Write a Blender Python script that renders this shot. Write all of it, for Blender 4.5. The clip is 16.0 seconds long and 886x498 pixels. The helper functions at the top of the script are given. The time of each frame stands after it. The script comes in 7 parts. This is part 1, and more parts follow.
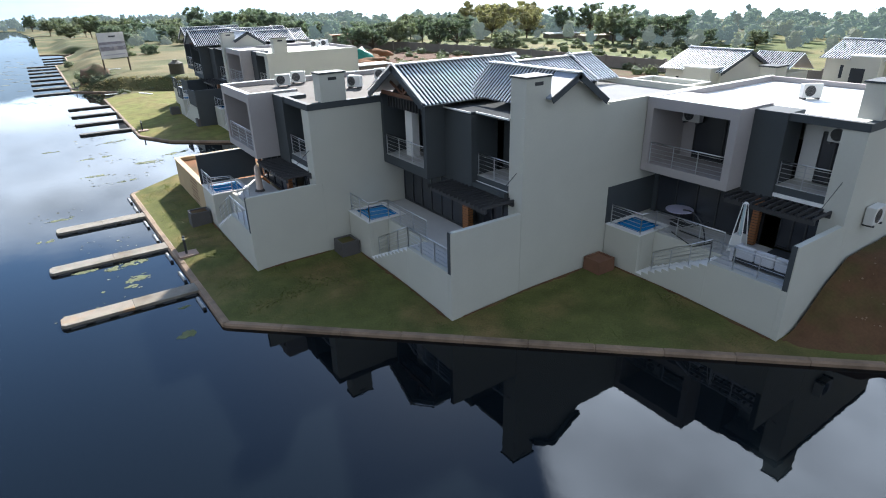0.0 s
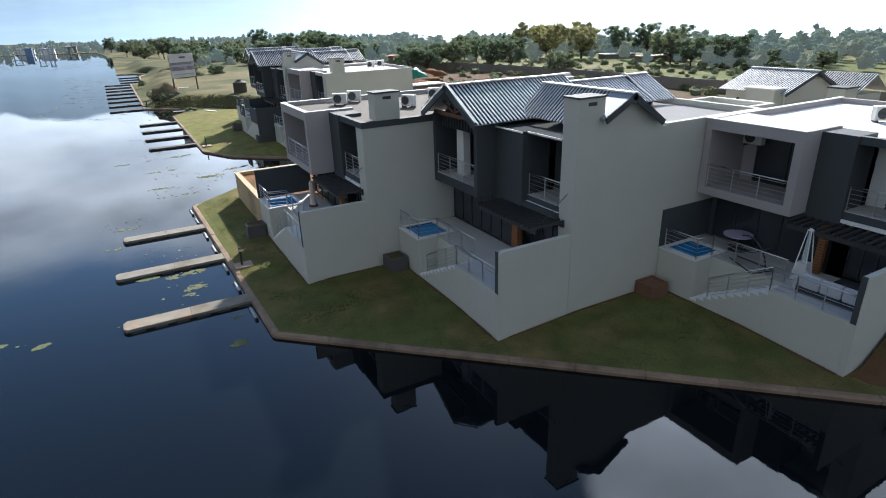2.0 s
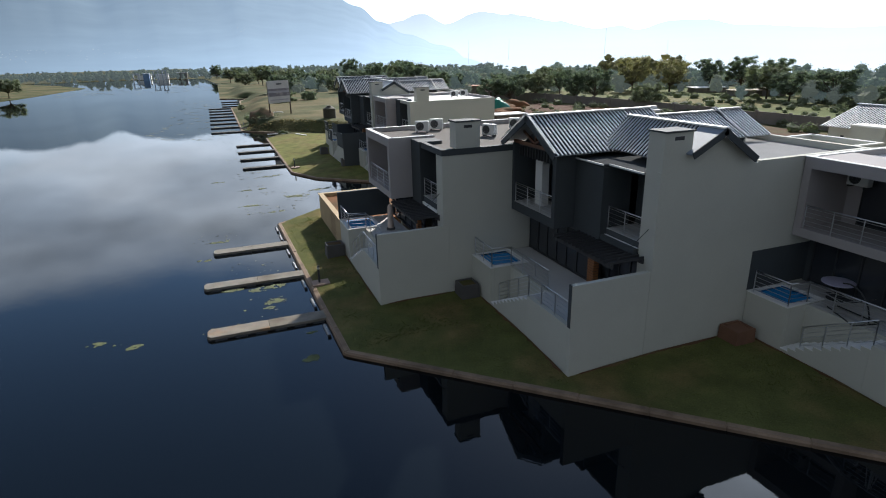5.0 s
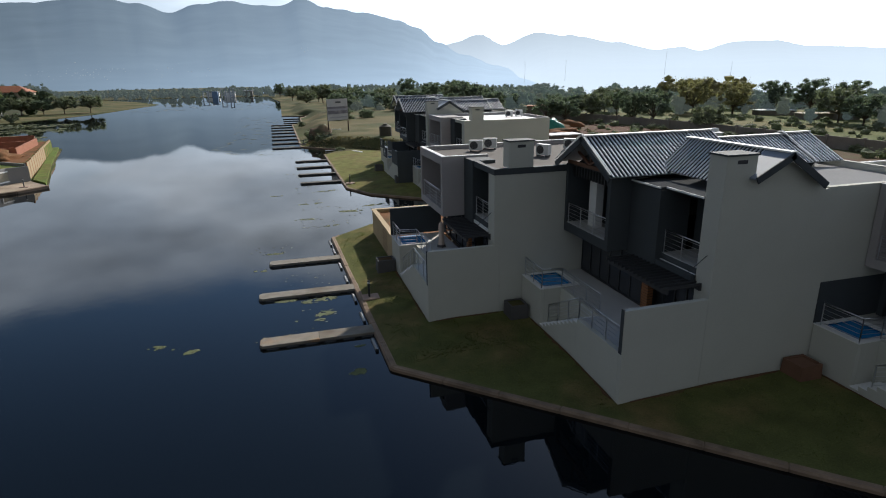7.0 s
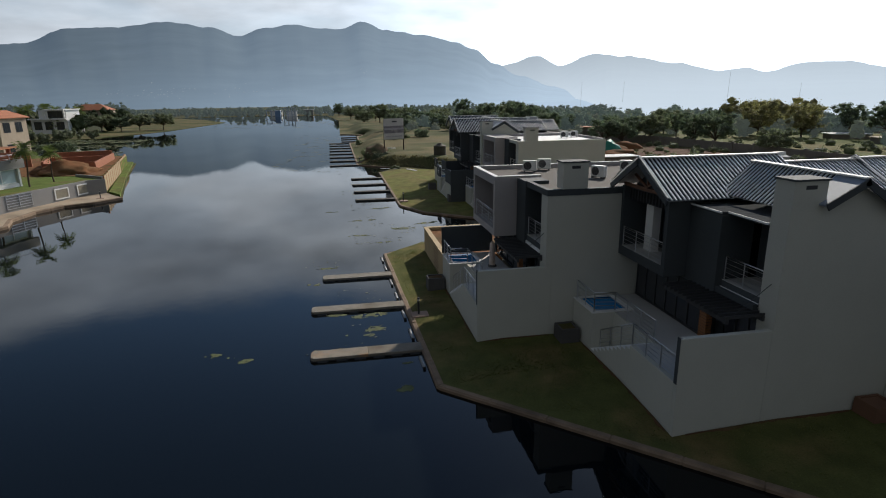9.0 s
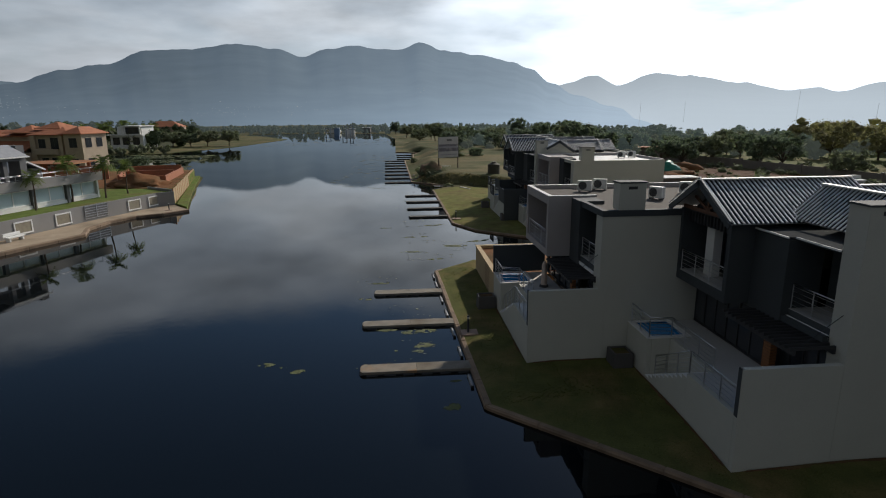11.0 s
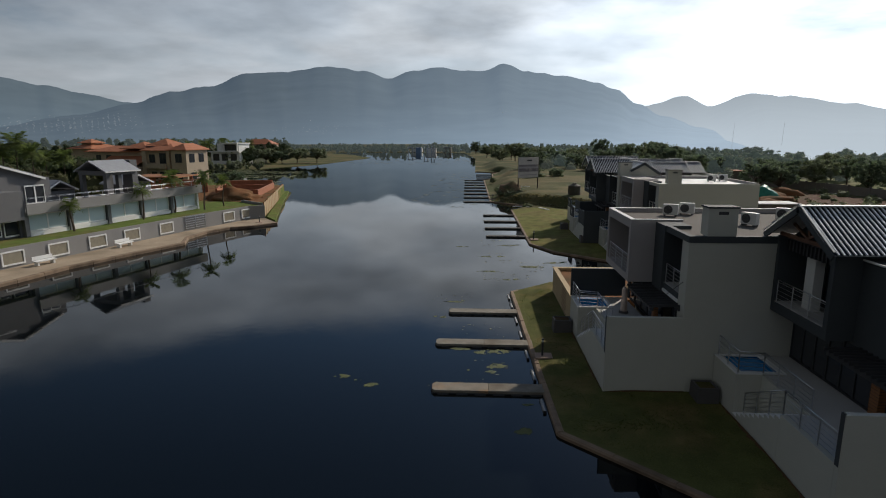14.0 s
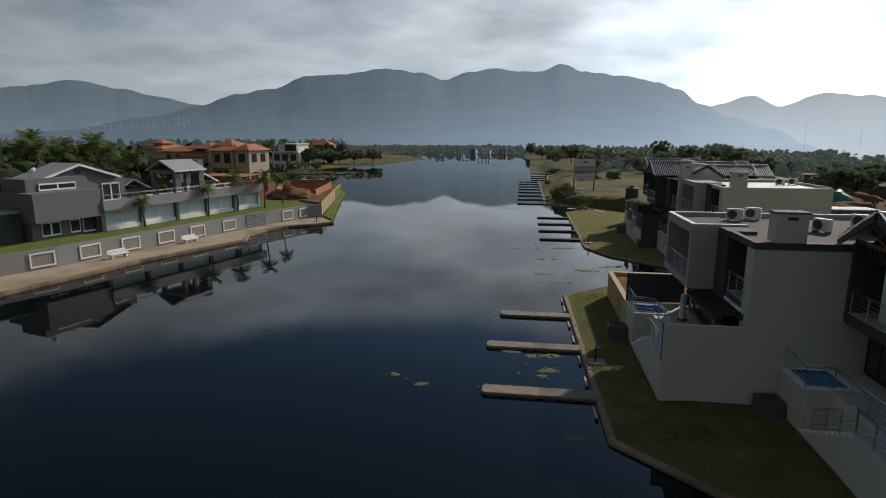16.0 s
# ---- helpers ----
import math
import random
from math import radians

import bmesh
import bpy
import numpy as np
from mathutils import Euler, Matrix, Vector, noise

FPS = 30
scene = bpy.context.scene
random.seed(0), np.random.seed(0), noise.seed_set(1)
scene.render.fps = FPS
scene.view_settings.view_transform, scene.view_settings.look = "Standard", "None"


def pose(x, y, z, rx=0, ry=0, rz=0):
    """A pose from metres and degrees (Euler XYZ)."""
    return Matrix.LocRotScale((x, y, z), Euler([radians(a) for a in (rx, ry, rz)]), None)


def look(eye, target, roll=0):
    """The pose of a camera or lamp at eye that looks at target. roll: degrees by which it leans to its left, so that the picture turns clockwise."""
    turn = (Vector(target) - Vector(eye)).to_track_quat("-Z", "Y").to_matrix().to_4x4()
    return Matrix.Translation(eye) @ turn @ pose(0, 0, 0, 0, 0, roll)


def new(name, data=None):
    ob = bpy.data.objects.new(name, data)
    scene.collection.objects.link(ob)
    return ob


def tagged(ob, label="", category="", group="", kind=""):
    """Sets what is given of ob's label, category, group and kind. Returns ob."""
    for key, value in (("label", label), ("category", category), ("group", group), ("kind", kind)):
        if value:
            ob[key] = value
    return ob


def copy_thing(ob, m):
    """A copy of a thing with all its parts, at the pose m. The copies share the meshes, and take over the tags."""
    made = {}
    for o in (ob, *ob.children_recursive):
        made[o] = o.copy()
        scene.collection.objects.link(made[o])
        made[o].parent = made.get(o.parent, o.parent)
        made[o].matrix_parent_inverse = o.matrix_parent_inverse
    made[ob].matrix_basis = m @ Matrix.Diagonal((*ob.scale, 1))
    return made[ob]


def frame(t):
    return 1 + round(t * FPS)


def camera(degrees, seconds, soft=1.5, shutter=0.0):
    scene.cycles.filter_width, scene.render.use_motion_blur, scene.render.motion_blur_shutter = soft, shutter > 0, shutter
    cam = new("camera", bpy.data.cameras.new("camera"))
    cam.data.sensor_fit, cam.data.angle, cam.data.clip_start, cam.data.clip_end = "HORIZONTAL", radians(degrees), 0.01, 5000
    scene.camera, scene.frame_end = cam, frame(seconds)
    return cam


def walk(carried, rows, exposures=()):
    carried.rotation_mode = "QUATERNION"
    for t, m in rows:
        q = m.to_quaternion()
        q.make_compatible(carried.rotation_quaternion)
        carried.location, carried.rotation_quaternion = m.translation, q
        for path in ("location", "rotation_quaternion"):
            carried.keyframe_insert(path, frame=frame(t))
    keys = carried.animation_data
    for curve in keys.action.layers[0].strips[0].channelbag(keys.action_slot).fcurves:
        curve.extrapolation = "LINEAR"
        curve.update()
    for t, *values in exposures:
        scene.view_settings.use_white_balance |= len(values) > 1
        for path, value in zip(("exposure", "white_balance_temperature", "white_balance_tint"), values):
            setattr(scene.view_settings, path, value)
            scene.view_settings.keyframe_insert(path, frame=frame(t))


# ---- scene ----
# ---------------- camera: a drone that hovers over the canal and turns ----------------
H = 13.0
cam = camera(75.92, 16.0, 1.05)
PATH = [
    (0.0, pose(0, 0, H, 65.98, 1.37, -34.38)),
    (0.5, pose(0, 0, H, 66.52, 1.62, -33.25)),
    (1.0, pose(0, 0, H, 66.99, 1.73, -31.97)),
    (1.5, pose(0, 0, H, 67.47, 1.74, -30.61)),
    (2.0, pose(0, 0, H, 67.96, 1.71, -29.26)),
    (2.5, pose(0, 0, H, 68.46, 1.65, -27.93)),
    (3.0, pose(0, 0, H, 68.95, 1.57, -26.61)),
    (3.5, pose(0, 0, H, 69.45, 1.50, -25.27)),
    (4.0, pose(0, 0, H, 69.95, 1.42, -23.92)),
    (6.5, pose(0, 0, H, 72.40, 1.03, -17.15)),
    (7.0, pose(0, 0, H, 72.88, 0.96, -15.81)),
    (7.5, pose(0, 0, H, 73.37, 0.89, -14.47)),
    (8.0, pose(0, 0, H, 73.86, 0.84, -13.14)),
    (8.5, pose(0, 0, H, 74.36, 0.79, -11.77)),
    (9.0, pose(0, 0, H, 74.88, 0.74, -10.42)),
    (11.5, pose(0, 0, H, 77.19, 0.40, -3.67)),
    (12.0, pose(0, 0, H, 77.67, 0.33, -2.36)),
    (12.5, pose(0, 0, H, 78.16, 0.25, -1.06)),
    (13.0, pose(0, 0, H, 78.55, 0.16, 0.26)),
    (13.5, pose(0, 0, H, 78.66, 0.08, 1.61)),
    (14.0, pose(0, 0, H, 78.70, 0.02, 2.97)),
    (14.5, pose(0, 0, H, 78.74, -0.03, 4.40)),
    (15.0, pose(0, 0, H, 78.72, -0.07, 5.77)),
    (15.5, pose(0, 0, H, 78.75, -0.08, 7.08)),
    (16.0, pose(0, 0, H, 78.81, -0.07, 8.39)),
]
EXPOSURES = [(0.0, 1.75, 6000, 10), (1.0, 1.49, 6000, 10), (2.5, 1.16, 6050, 10), (4.0, 0.86, 6100, 10), (7.0, 0.24, 6300, 10), (9.0, -0.11, 6480, 10), (12.5, -0.44, 6650, 10), (16.0, -0.38, 6650, 10)]
walk(cam, PATH, EXPOSURES)

# ---------------- world, sun ----------------
SUN_AZ, SUN_EL = 35.0, 31.0          # degrees from +y towards +x, and above the horizon


def ramp(nt, stops, interpolation="LINEAR"):
    n = nt.nodes.new("ShaderNodeValToRGB")
    n.color_ramp.interpolation = interpolation
    el = n.color_ramp.elements
    while len(el) < len(stops):
        el.new(0.5)
    for e, (p, c) in zip(el, stops):
        e.position = p
        e.color = (c, c, c, 1) if isinstance(c, (int, float)) else (*c, 1)
    return n


def math_node(nt, op, a, b=None, c=None):
    n = nt.nodes.new("ShaderNodeMath")
    n.operation = op
    for i, v in enumerate((a, b, c)):
        if v is None:
            continue
        if isinstance(v, (int, float)):
            n.inputs[i].default_value = v
        else:
            nt.links.new(v, n.inputs[i])
    return n.outputs[0]


def mix_col(nt, fac, a, b, mode="MIX"):
    n = nt.nodes.new("ShaderNodeMix")
    n.data_type, n.blend_type = "RGBA", mode
    for i, v in ((0, fac), (6, a), (7, b)):
        if isinstance(v, (int, float)):
            n.inputs[i].default_value = v
        elif isinstance(v, tuple):
            n.inputs[i].default_value = (*v, 1) if len(v) == 3 else v
        else:
            nt.links.new(v, n.inputs[i])
    return n.outputs[2]


def build_world():
    w = bpy.data.worlds.new("world")
    scene.world = w
    w.use_nodes = True
    nt = w.node_tree
    nt.nodes.clear()
    out = nt.nodes.new("ShaderNodeOutputWorld")
    bg = nt.nodes.new("ShaderNodeBackground")
    sky = nt.nodes.new("ShaderNodeTexSky")
    sky.sky_type = "NISHITA"
    sky.sun_disc = False
    sky.sun_elevation = radians(SUN_EL)
    sky.sun_rotation = radians(SUN_AZ)
    sky.air_density, sky.dust_density, sky.ozone_density = 1.0, 0.35, 2.0
    tc = nt.nodes.new("ShaderNodeTexCoord")
    sep = nt.nodes.new("ShaderNodeSeparateXYZ")
    nt.links.new(tc.outputs["Generated"], sep.inputs[0])
    # cloud deck: the direction laid on a plane high above
    zz = math_node(nt, "ADD", math_node(nt, "MAXIMUM", sep.outputs[2], 0.0), 0.16)
    comb = nt.nodes.new("ShaderNodeCombineXYZ")
    nt.links.new(math_node(nt, "DIVIDE", sep.outputs[0], zz), comb.inputs[0])
    nt.links.new(math_node(nt, "DIVIDE", sep.outputs[1], zz), comb.inputs[1])
    no = nt.nodes.new("ShaderNodeTexNoise")
    no.inputs["Scale"].default_value = 0.62
    no.inputs["Detail"].default_value = 9
    no.inputs["Roughness"].default_value = 0.52
    no.inputs["Distortion"].default_value = 0.3
    nt.links.new(comb.outputs[0], no.inputs["Vector"])
    # more cloud near the horizon, clear and deep above
    low = ramp(nt, [(0.0, 0.45), (0.26, 0.38), (0.355, 0.10), (0.48, 0.0), (1.0, 0.0)])
    nt.links.new(sep.outputs[2], low.inputs[0])
    # one thick bank higher up, beyond the houses
    bank = ramp(nt, [(0.945, 0.0), (0.968, 0.42)], "EASE")
    bx, by, bz = math.sin(radians(65)) * math.cos(radians(40)), math.cos(radians(65)) * math.cos(radians(40)), math.sin(radians(40))
    dot = math_node(nt, "ADD", math_node(nt, "ADD", math_node(nt, "MULTIPLY", sep.outputs[0], bx), math_node(nt, "MULTIPLY", sep.outputs[1], by)), math_node(nt, "MULTIPLY", sep.outputs[2], bz))
    nt.links.new(math_node(nt, "ADD", dot, math_node(nt, "MULTIPLY_ADD", no.outputs[0], 0.07, -0.035)), bank.inputs[0])
    cov = math_node(nt, "ADD", math_node(nt, "ADD", no.outputs[0], low.outputs[0]), math_node(nt, "SUBTRACT", bank.outputs[0], 0.12))
    # clouds are brightest towards the sun; unseen cloud is added behind the camera to neutralise the fill light
    sx, sy = math.sin(radians(SUN_AZ)), math.cos(radians(SUN_AZ))
    az = math_node(nt, "ADD", math_node(nt, "MULTIPLY", sep.outputs[0], sx), math_node(nt, "MULTIPLY", sep.outputs[1], sy))
    thick = ramp(nt, [(0.25, 0.42), (0.55, 0.0)])
    nt.links.new(math_node(nt, "MULTIPLY_ADD", az, 0.5, 0.5), thick.inputs[0])
    cl = ramp(nt, [(0.50, 0.0), (0.70, 0.75), (0.88, 1.0)], "EASE")
    nt.links.new(math_node(nt, "ADD", cov, thick.outputs[0]), cl.inputs[0])
    glow = ramp(nt, [(0.0, 0.25), (0.35, 0.27), (0.55, 0.52), (0.75, 0.78), (0.91, 0.98), (1.0, 2.6)])
    nt.links.new(math_node(nt, "MULTIPLY_ADD", az, 0.5, 0.5), glow.inputs[0])
    n2 = nt.nodes.new("ShaderNodeTexNoise")
    n2.inputs["Scale"].default_value = 1.9
    n2.inputs["Detail"].default_value = 6
    nt.links.new(comb.outputs[0], n2.inputs["Vector"])
    relief = ramp(nt, [(0.08, 0.7), (0.3, 2.4)])
    nt.links.new(sep.outputs[2], relief.inputs[0])
    var = math_node(nt, "MAXIMUM", math_node(nt, "MULTIPLY_ADD", math_node(nt, "SUBTRACT", n2.outputs[0], 0.5), relief.outputs[0], 1.0), 0.25)
    lum = math_node(nt, "MULTIPLY", glow.outputs[0], math_node(nt, "MULTIPLY", var, math_node(nt, "MULTIPLY_ADD", bank.outputs[0], 7.0, 1.0)))
    cloud = mix_col(nt, 1.0, mix_col(nt, 1.0, (12.5, 13.8, 15.3), lum, "MULTIPLY"), (1, 1, 1), "MULTIPLY")
    # the blue is deeper on the side away from the sun
    deep = ramp(nt, [(0.3, 0.62), (0.575, 0.66), (0.86, 1.12)])
    nt.links.new(math_node(nt, "MULTIPLY_ADD", az, 0.5, 0.5), deep.inputs[0])
    clear = mix_col(nt, 1.0, mix_col(nt, 1.0, sky.outputs[0], (0.98, 1.15, 1.29), "MULTIPLY"), deep.outputs[0], "MULTIPLY")
    col = mix_col(nt, cl.outputs[0], clear, cloud)
    nt.links.new(col, bg.inputs[0])
    bg.inputs[1].default_value = 0.06
    nt.links.new(bg.outputs[0], out.inputs[0])


build_world()
sun = new("sun", bpy.data.lights.new("sun", "SUN"))
sun.data.energy, sun.data.angle, sun.data.color = 4.1, radians(1.5), (1.0, 0.92, 0.81)
_s = Vector((math.sin(radians(SUN_AZ)) * math.cos(radians(SUN_EL)), math.cos(radians(SUN_AZ)) * math.cos(radians(SUN_EL)), math.sin(radians(SUN_EL))))
sun.matrix_world = look(_s * 100, (0, 0, 0))


# ---------------- materials ----------------
def material(name, col, rough=0.8, metal=0.0, var=0.25, scale=1.5, fine=25.0, bump=0.15, bump_dist=0.02, alt=None, alt_at=(0.45, 0.7), alt_scale=0.4, spec=0.5, island=0.0):
    """A plain surface with a coarse stain, a fine grain and relief."""
    m = bpy.data.materials.new(name)
    m.use_nodes = True
    nt = m.node_tree
    b = nt.nodes["Principled BSDF"]
    tc = nt.nodes.new("ShaderNodeTexCoord")
    geo = nt.nodes.new("ShaderNodeNewGeometry")
    pos = geo.outputs["Position"]
    n1 = nt.nodes.new("ShaderNodeTexNoise")
    n1.inputs["Scale"].default_value, n1.inputs["Detail"].default_value = scale, 6
    nt.links.new(pos, n1.inputs["Vector"])
    n2 = nt.nodes.new("ShaderNodeTexNoise")
    n2.inputs["Scale"].default_value, n2.inputs["Detail"].default_value = fine, 4
    nt.links.new(pos, n2.inputs["Vector"])
    c = col
    if alt:
        n3 = nt.nodes.new("ShaderNodeTexNoise")
        n3.inputs["Scale"].default_value, n3.inputs["Detail"].default_value = alt_scale, 7
        nt.links.new(pos, n3.inputs["Vector"])
        r = ramp(nt, [(alt_at[0], 0.0), (alt_at[1], 1.0)])
        nt.links.new(n3.outputs[0], r.inputs[0])
        c = mix_col(nt, r.outputs[0], col, alt)
    v = math_node(nt, "MULTIPLY_ADD", n1.outputs[0], var * 1.6, 1 - var * 0.8)
    v = math_node(nt, "MULTIPLY", v, math_node(nt, "MULTIPLY_ADD", n2.outputs[0], var, 1 - var * 0.5))
    if island:
        v = math_node(nt, "MULTIPLY", v, math_node(nt, "MULTIPLY_ADD", geo.outputs["Random Per Island"], island, 1 - island * 0.5))
    nt.links.new(mix_col(nt, 1.0, c, v, "MULTIPLY"), b.inputs["Base Color"])
    b.inputs["Roughness"].default_value = rough
    b.inputs["Metallic"].default_value = metal
    b.inputs["Specular IOR Level"].default_value = spec
    if bump:
        bp = nt.nodes.new("ShaderNodeBump")
        bp.inputs["Strength"].default_value, bp.inputs["Distance"].default_value = bump, bump_dist
        nt.links.new(n2.outputs[0], bp.inputs["Height"])
        nt.links.new(bp.outputs[0], b.inputs["Normal"])
    return m


def leaf_material(name, col, **kw):
    """Foliage that lets part of the light through."""
    m = material(name, col, 0.8, bump=0, spec=0.2, **kw)
    nt = m.node_tree
    b = nt.nodes["Principled BSDF"]
    out = next(n for n in nt.nodes if n.type == "OUTPUT_MATERIAL")
    tr = nt.nodes.new("ShaderNodeBsdfTranslucent")
    nt.links.new(mix_col(nt, 1.0, b.inputs["Base Color"].links[0].from_socket, (1.1, 1.25, 0.9), "MULTIPLY"), tr.inputs[0])
    mx = nt.nodes.new("ShaderNodeMixShader")
    mx.inputs[0].default_value = 0.45
    nt.links.new(b.outputs[0], mx.inputs[1])
    nt.links.new(tr.outputs[0], mx.inputs[2])
    nt.links.new(mx.outputs[0], out.inputs[0])
    return m


M_WALL = material("painted_plaster_grey", (0.50, 0.495, 0.435), 0.85, var=0.10, scale=0.6, fine=18, bump=0.1)
M_BOX = material("painted_plaster_warm_grey", (0.37, 0.342, 0.335), 0.85, var=0.10, scale=0.6, fine=18, bump=0.1)
M_DARK = material("charcoal_plaster", (0.050, 0.058, 0.063), 0.8, var=0.2, scale=0.7, fine=18, bump=0.1)
M_WHITE = material("white_plaster", (0.75, 0.75, 0.73), 0.8, var=0.08)
M_ROOFW = material("white_roof_membrane", (0.72, 0.72, 0.70), 0.55, var=0.12, scale=0.35, fine=8, alt=(0.55, 0.53, 0.5), alt_scale=0.5)
M_ROOFS = material("roof_screed", (0.070, 0.058, 0.047), 0.9, var=0.2, scale=0.5, fine=20)
M_METAL = material("galvanised_roof_sheet", (0.60, 0.62, 0.65), 0.4, metal=0.2, var=0.12, scale=0.8, fine=6, bump=0.05)
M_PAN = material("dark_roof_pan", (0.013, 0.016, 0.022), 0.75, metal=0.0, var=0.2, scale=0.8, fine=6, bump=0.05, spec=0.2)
M_METALD = material("dark_roof_sheet", (0.07, 0.075, 0.085), 0.45, metal=0.4, var=0.15)
M_CANOPY = material("charcoal_waterproofing", (0.045, 0.050, 0.055), 1.0, var=0.3, scale=0.7, fine=12, spec=0.05)
M_ROOFG = material("grey_roof_screed", (0.26, 0.26, 0.26), 0.95, var=0.25, scale=0.5, fine=12, spec=0.1)
# Sky reflection on the gable-end sheet is put into this pale blue-grey.
M_SMOOTH = material("sky_sheen_roof_sheet", (0.24, 0.275, 0.33), 0.6, metal=0.0, spec=0.25, var=0.15, scale=0.8, fine=6, bump=0.03)
M_STEEL = material("stainless_steel", (0.62, 0.63, 0.65), 0.3, metal=1.0, var=0.05, bump=0)
M_TIMBER = material("orange_timber", (0.30, 0.125, 0.045), 0.6, var=0.4, scale=3, fine=40)
M_TRUSS = material("dark_red_timber", (0.13, 0.055, 0.028), 0.65, var=0.4, scale=3, fine=40)
M_FRAME = material("dark_aluminium", (0.045, 0.047, 0.050), 0.45, metal=0.3, var=0.1, bump=0)
M_TILE = material("pale_terrace_tile", (0.50, 0.49, 0.47), 0.55, var=0.12, scale=1.2, fine=12)
M_POOLT = material("blue_pool_mosaic", (0.02, 0.16, 0.50), 0.3, var=0.3, scale=3, fine=30)
M_PERG = material("black_painted_timber", (0.035, 0.035, 0.038), 0.6, var=0.2)
M_CONC = material("weathered_concrete", (0.245, 0.170, 0.112), 0.9, var=0.35, scale=1.2, fine=14, bump=0.4, alt=(0.13, 0.09, 0.058), alt_scale=0.8)
M_JETTY = material("jetty_concrete", (0.225, 0.205, 0.172), 0.9, var=0.42, scale=1.6, fine=16, bump=0.5, alt=(0.150, 0.125, 0.092), alt_at=(0.48, 0.66), alt_scale=0.5, spec=0.25)
M_JETTYO = material("rust_stained_concrete", (0.235, 0.205, 0.165), 0.9, var=0.42, scale=1.6, fine=16, bump=0.5, alt=(0.30, 0.155, 0.06), alt_at=(0.40, 0.58), alt_scale=0.55, spec=0.25)
M_JETTYD = material("dark_grey_decking", (0.062, 0.058, 0.052), 0.85, var=0.35, scale=1.0, fine=14, bump=0.4)
M_RUBBER = material("black_float", (0.02, 0.02, 0.02), 0.7, var=0.2)
M_FLOAT = material("pale_plastic_float", (0.27, 0.27, 0.27), 0.6, var=0.2)
M_GRASS = material("mown_lawn", (0.104, 0.110, 0.035), 0.95, var=0.66, scale=0.9, fine=15, bump=0.6, bump_dist=0.04, alt=(0.165, 0.115, 0.050), alt_at=(0.45, 0.75), alt_scale=0.45, spec=0.1)
# Lighter copy of the mown lawn: the sunlight on lawn_2 is put into colour.
M_GRASS2 = material("sunny_lawn", (0.150, 0.152, 0.042), 0.95, var=0.8, scale=0.9, fine=9, bump=0.8, bump_dist=0.05, alt=(0.17, 0.13, 0.05), alt_at=(0.45, 0.72), alt_scale=0.3, spec=0.1)
M_GARDEN = material("garden_lawn", (0.115, 0.155, 0.038), 0.95, var=0.6, scale=0.8, fine=9, bump=0.8, bump_dist=0.05, alt=(0.15, 0.13, 0.05), alt_at=(0.5, 0.72), alt_scale=0.25, spec=0.1)
M_FIELD = material("dry_field", (0.140, 0.117, 0.055), 0.95, var=0.6, scale=0.12, fine=2.5, bump=0.6, bump_dist=0.1, alt=(0.065, 0.075, 0.028), alt_at=(0.42, 0.58), alt_scale=0.07, spec=0.1)
M_SOILV = material("verge_soil", (0.115, 0.065, 0.036), 0.95, var=0.5, scale=1.2, fine=10, bump=0.9, bump_dist=0.05, alt=(0.085, 0.085, 0.030), alt_at=(0.48, 0.68), alt_scale=0.38, spec=0.1)
M_SOIL = material("red_soil", (0.20, 0.095, 0.045), 0.95, var=0.4, scale=0.8, fine=9, bump=0.8, bump_dist=0.06, alt=(0.10, 0.07, 0.035), spec=0.1)
M_BRICK = material("red_brickwork", (0.33, 0.13, 0.07), 0.9, var=0.4, scale=2, fine=12)
M_SAND = material("sandy_paving", (0.37, 0.29, 0.205), 0.9, var=0.4, scale=0.8, fine=8, alt=(0.22, 0.17, 0.115))
M_TERRA = material("terracotta_tile", (0.38, 0.14, 0.065), 0.75, var=0.45, scale=1.2, fine=10, island=0.3)
M_CREAM = material("cream_plaster", (0.43, 0.345, 0.255), 0.85, var=0.2)
M_GREYH = material("slate_grey_plaster", (0.140, 0.140, 0.144), 0.85, var=0.12)
M_SLATE = material("grey_roof_tile", (0.31, 0.32, 0.34), 0.6, var=0.25, scale=2, fine=12)
M_BARK = material("bark", (0.09, 0.065, 0.045), 0.95, var=0.4, scale=4, fine=30)
# Field leaf colours are lifted pale, which puts distance haze into the base.
M_LEAF = leaf_material("leaf_green", (0.150, 0.180, 0.130), var=0.45, scale=0.25, fine=3, island=0.6)
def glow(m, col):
    """Puts haze into a material as emission, for things from 140 m off."""
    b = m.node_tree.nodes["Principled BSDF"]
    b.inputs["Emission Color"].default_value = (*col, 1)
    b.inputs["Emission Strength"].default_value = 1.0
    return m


# Haze is put into these leaves as glow; the base colours are lifted too.
M_LEAFF = glow(leaf_material("haze_glow_leaf", (0.075, 0.090, 0.060), var=0.45, scale=0.05, fine=0.6, island=0.5), (0.080, 0.100, 0.106))
M_LEAFN = glow(leaf_material("haze_glow_belt_leaf", (0.125, 0.155, 0.110), var=0.45, scale=0.08, fine=1.0, island=0.6), (0.058, 0.075, 0.079))
M_LEAFO = glow(leaf_material("haze_glow_belt_olive", (0.165, 0.170, 0.105), var=0.45, scale=0.08, fine=1.0, island=0.6), (0.058, 0.070, 0.070))
M_UNDER = material("wood_floor_scrub", (0.060, 0.066, 0.036), 0.95, var=0.5, scale=0.1, fine=1.2, bump=0.6, bump_dist=0.2, alt=(0.11, 0.095, 0.05), alt_at=(0.5, 0.68), alt_scale=0.03, spec=0.1)
# Olive and yellow leaves are lifted for haze in the same way.
M_LEAF2 = leaf_material("leaf_olive", (0.185, 0.200, 0.135), var=0.45, scale=0.25, fine=3, island=0.6)
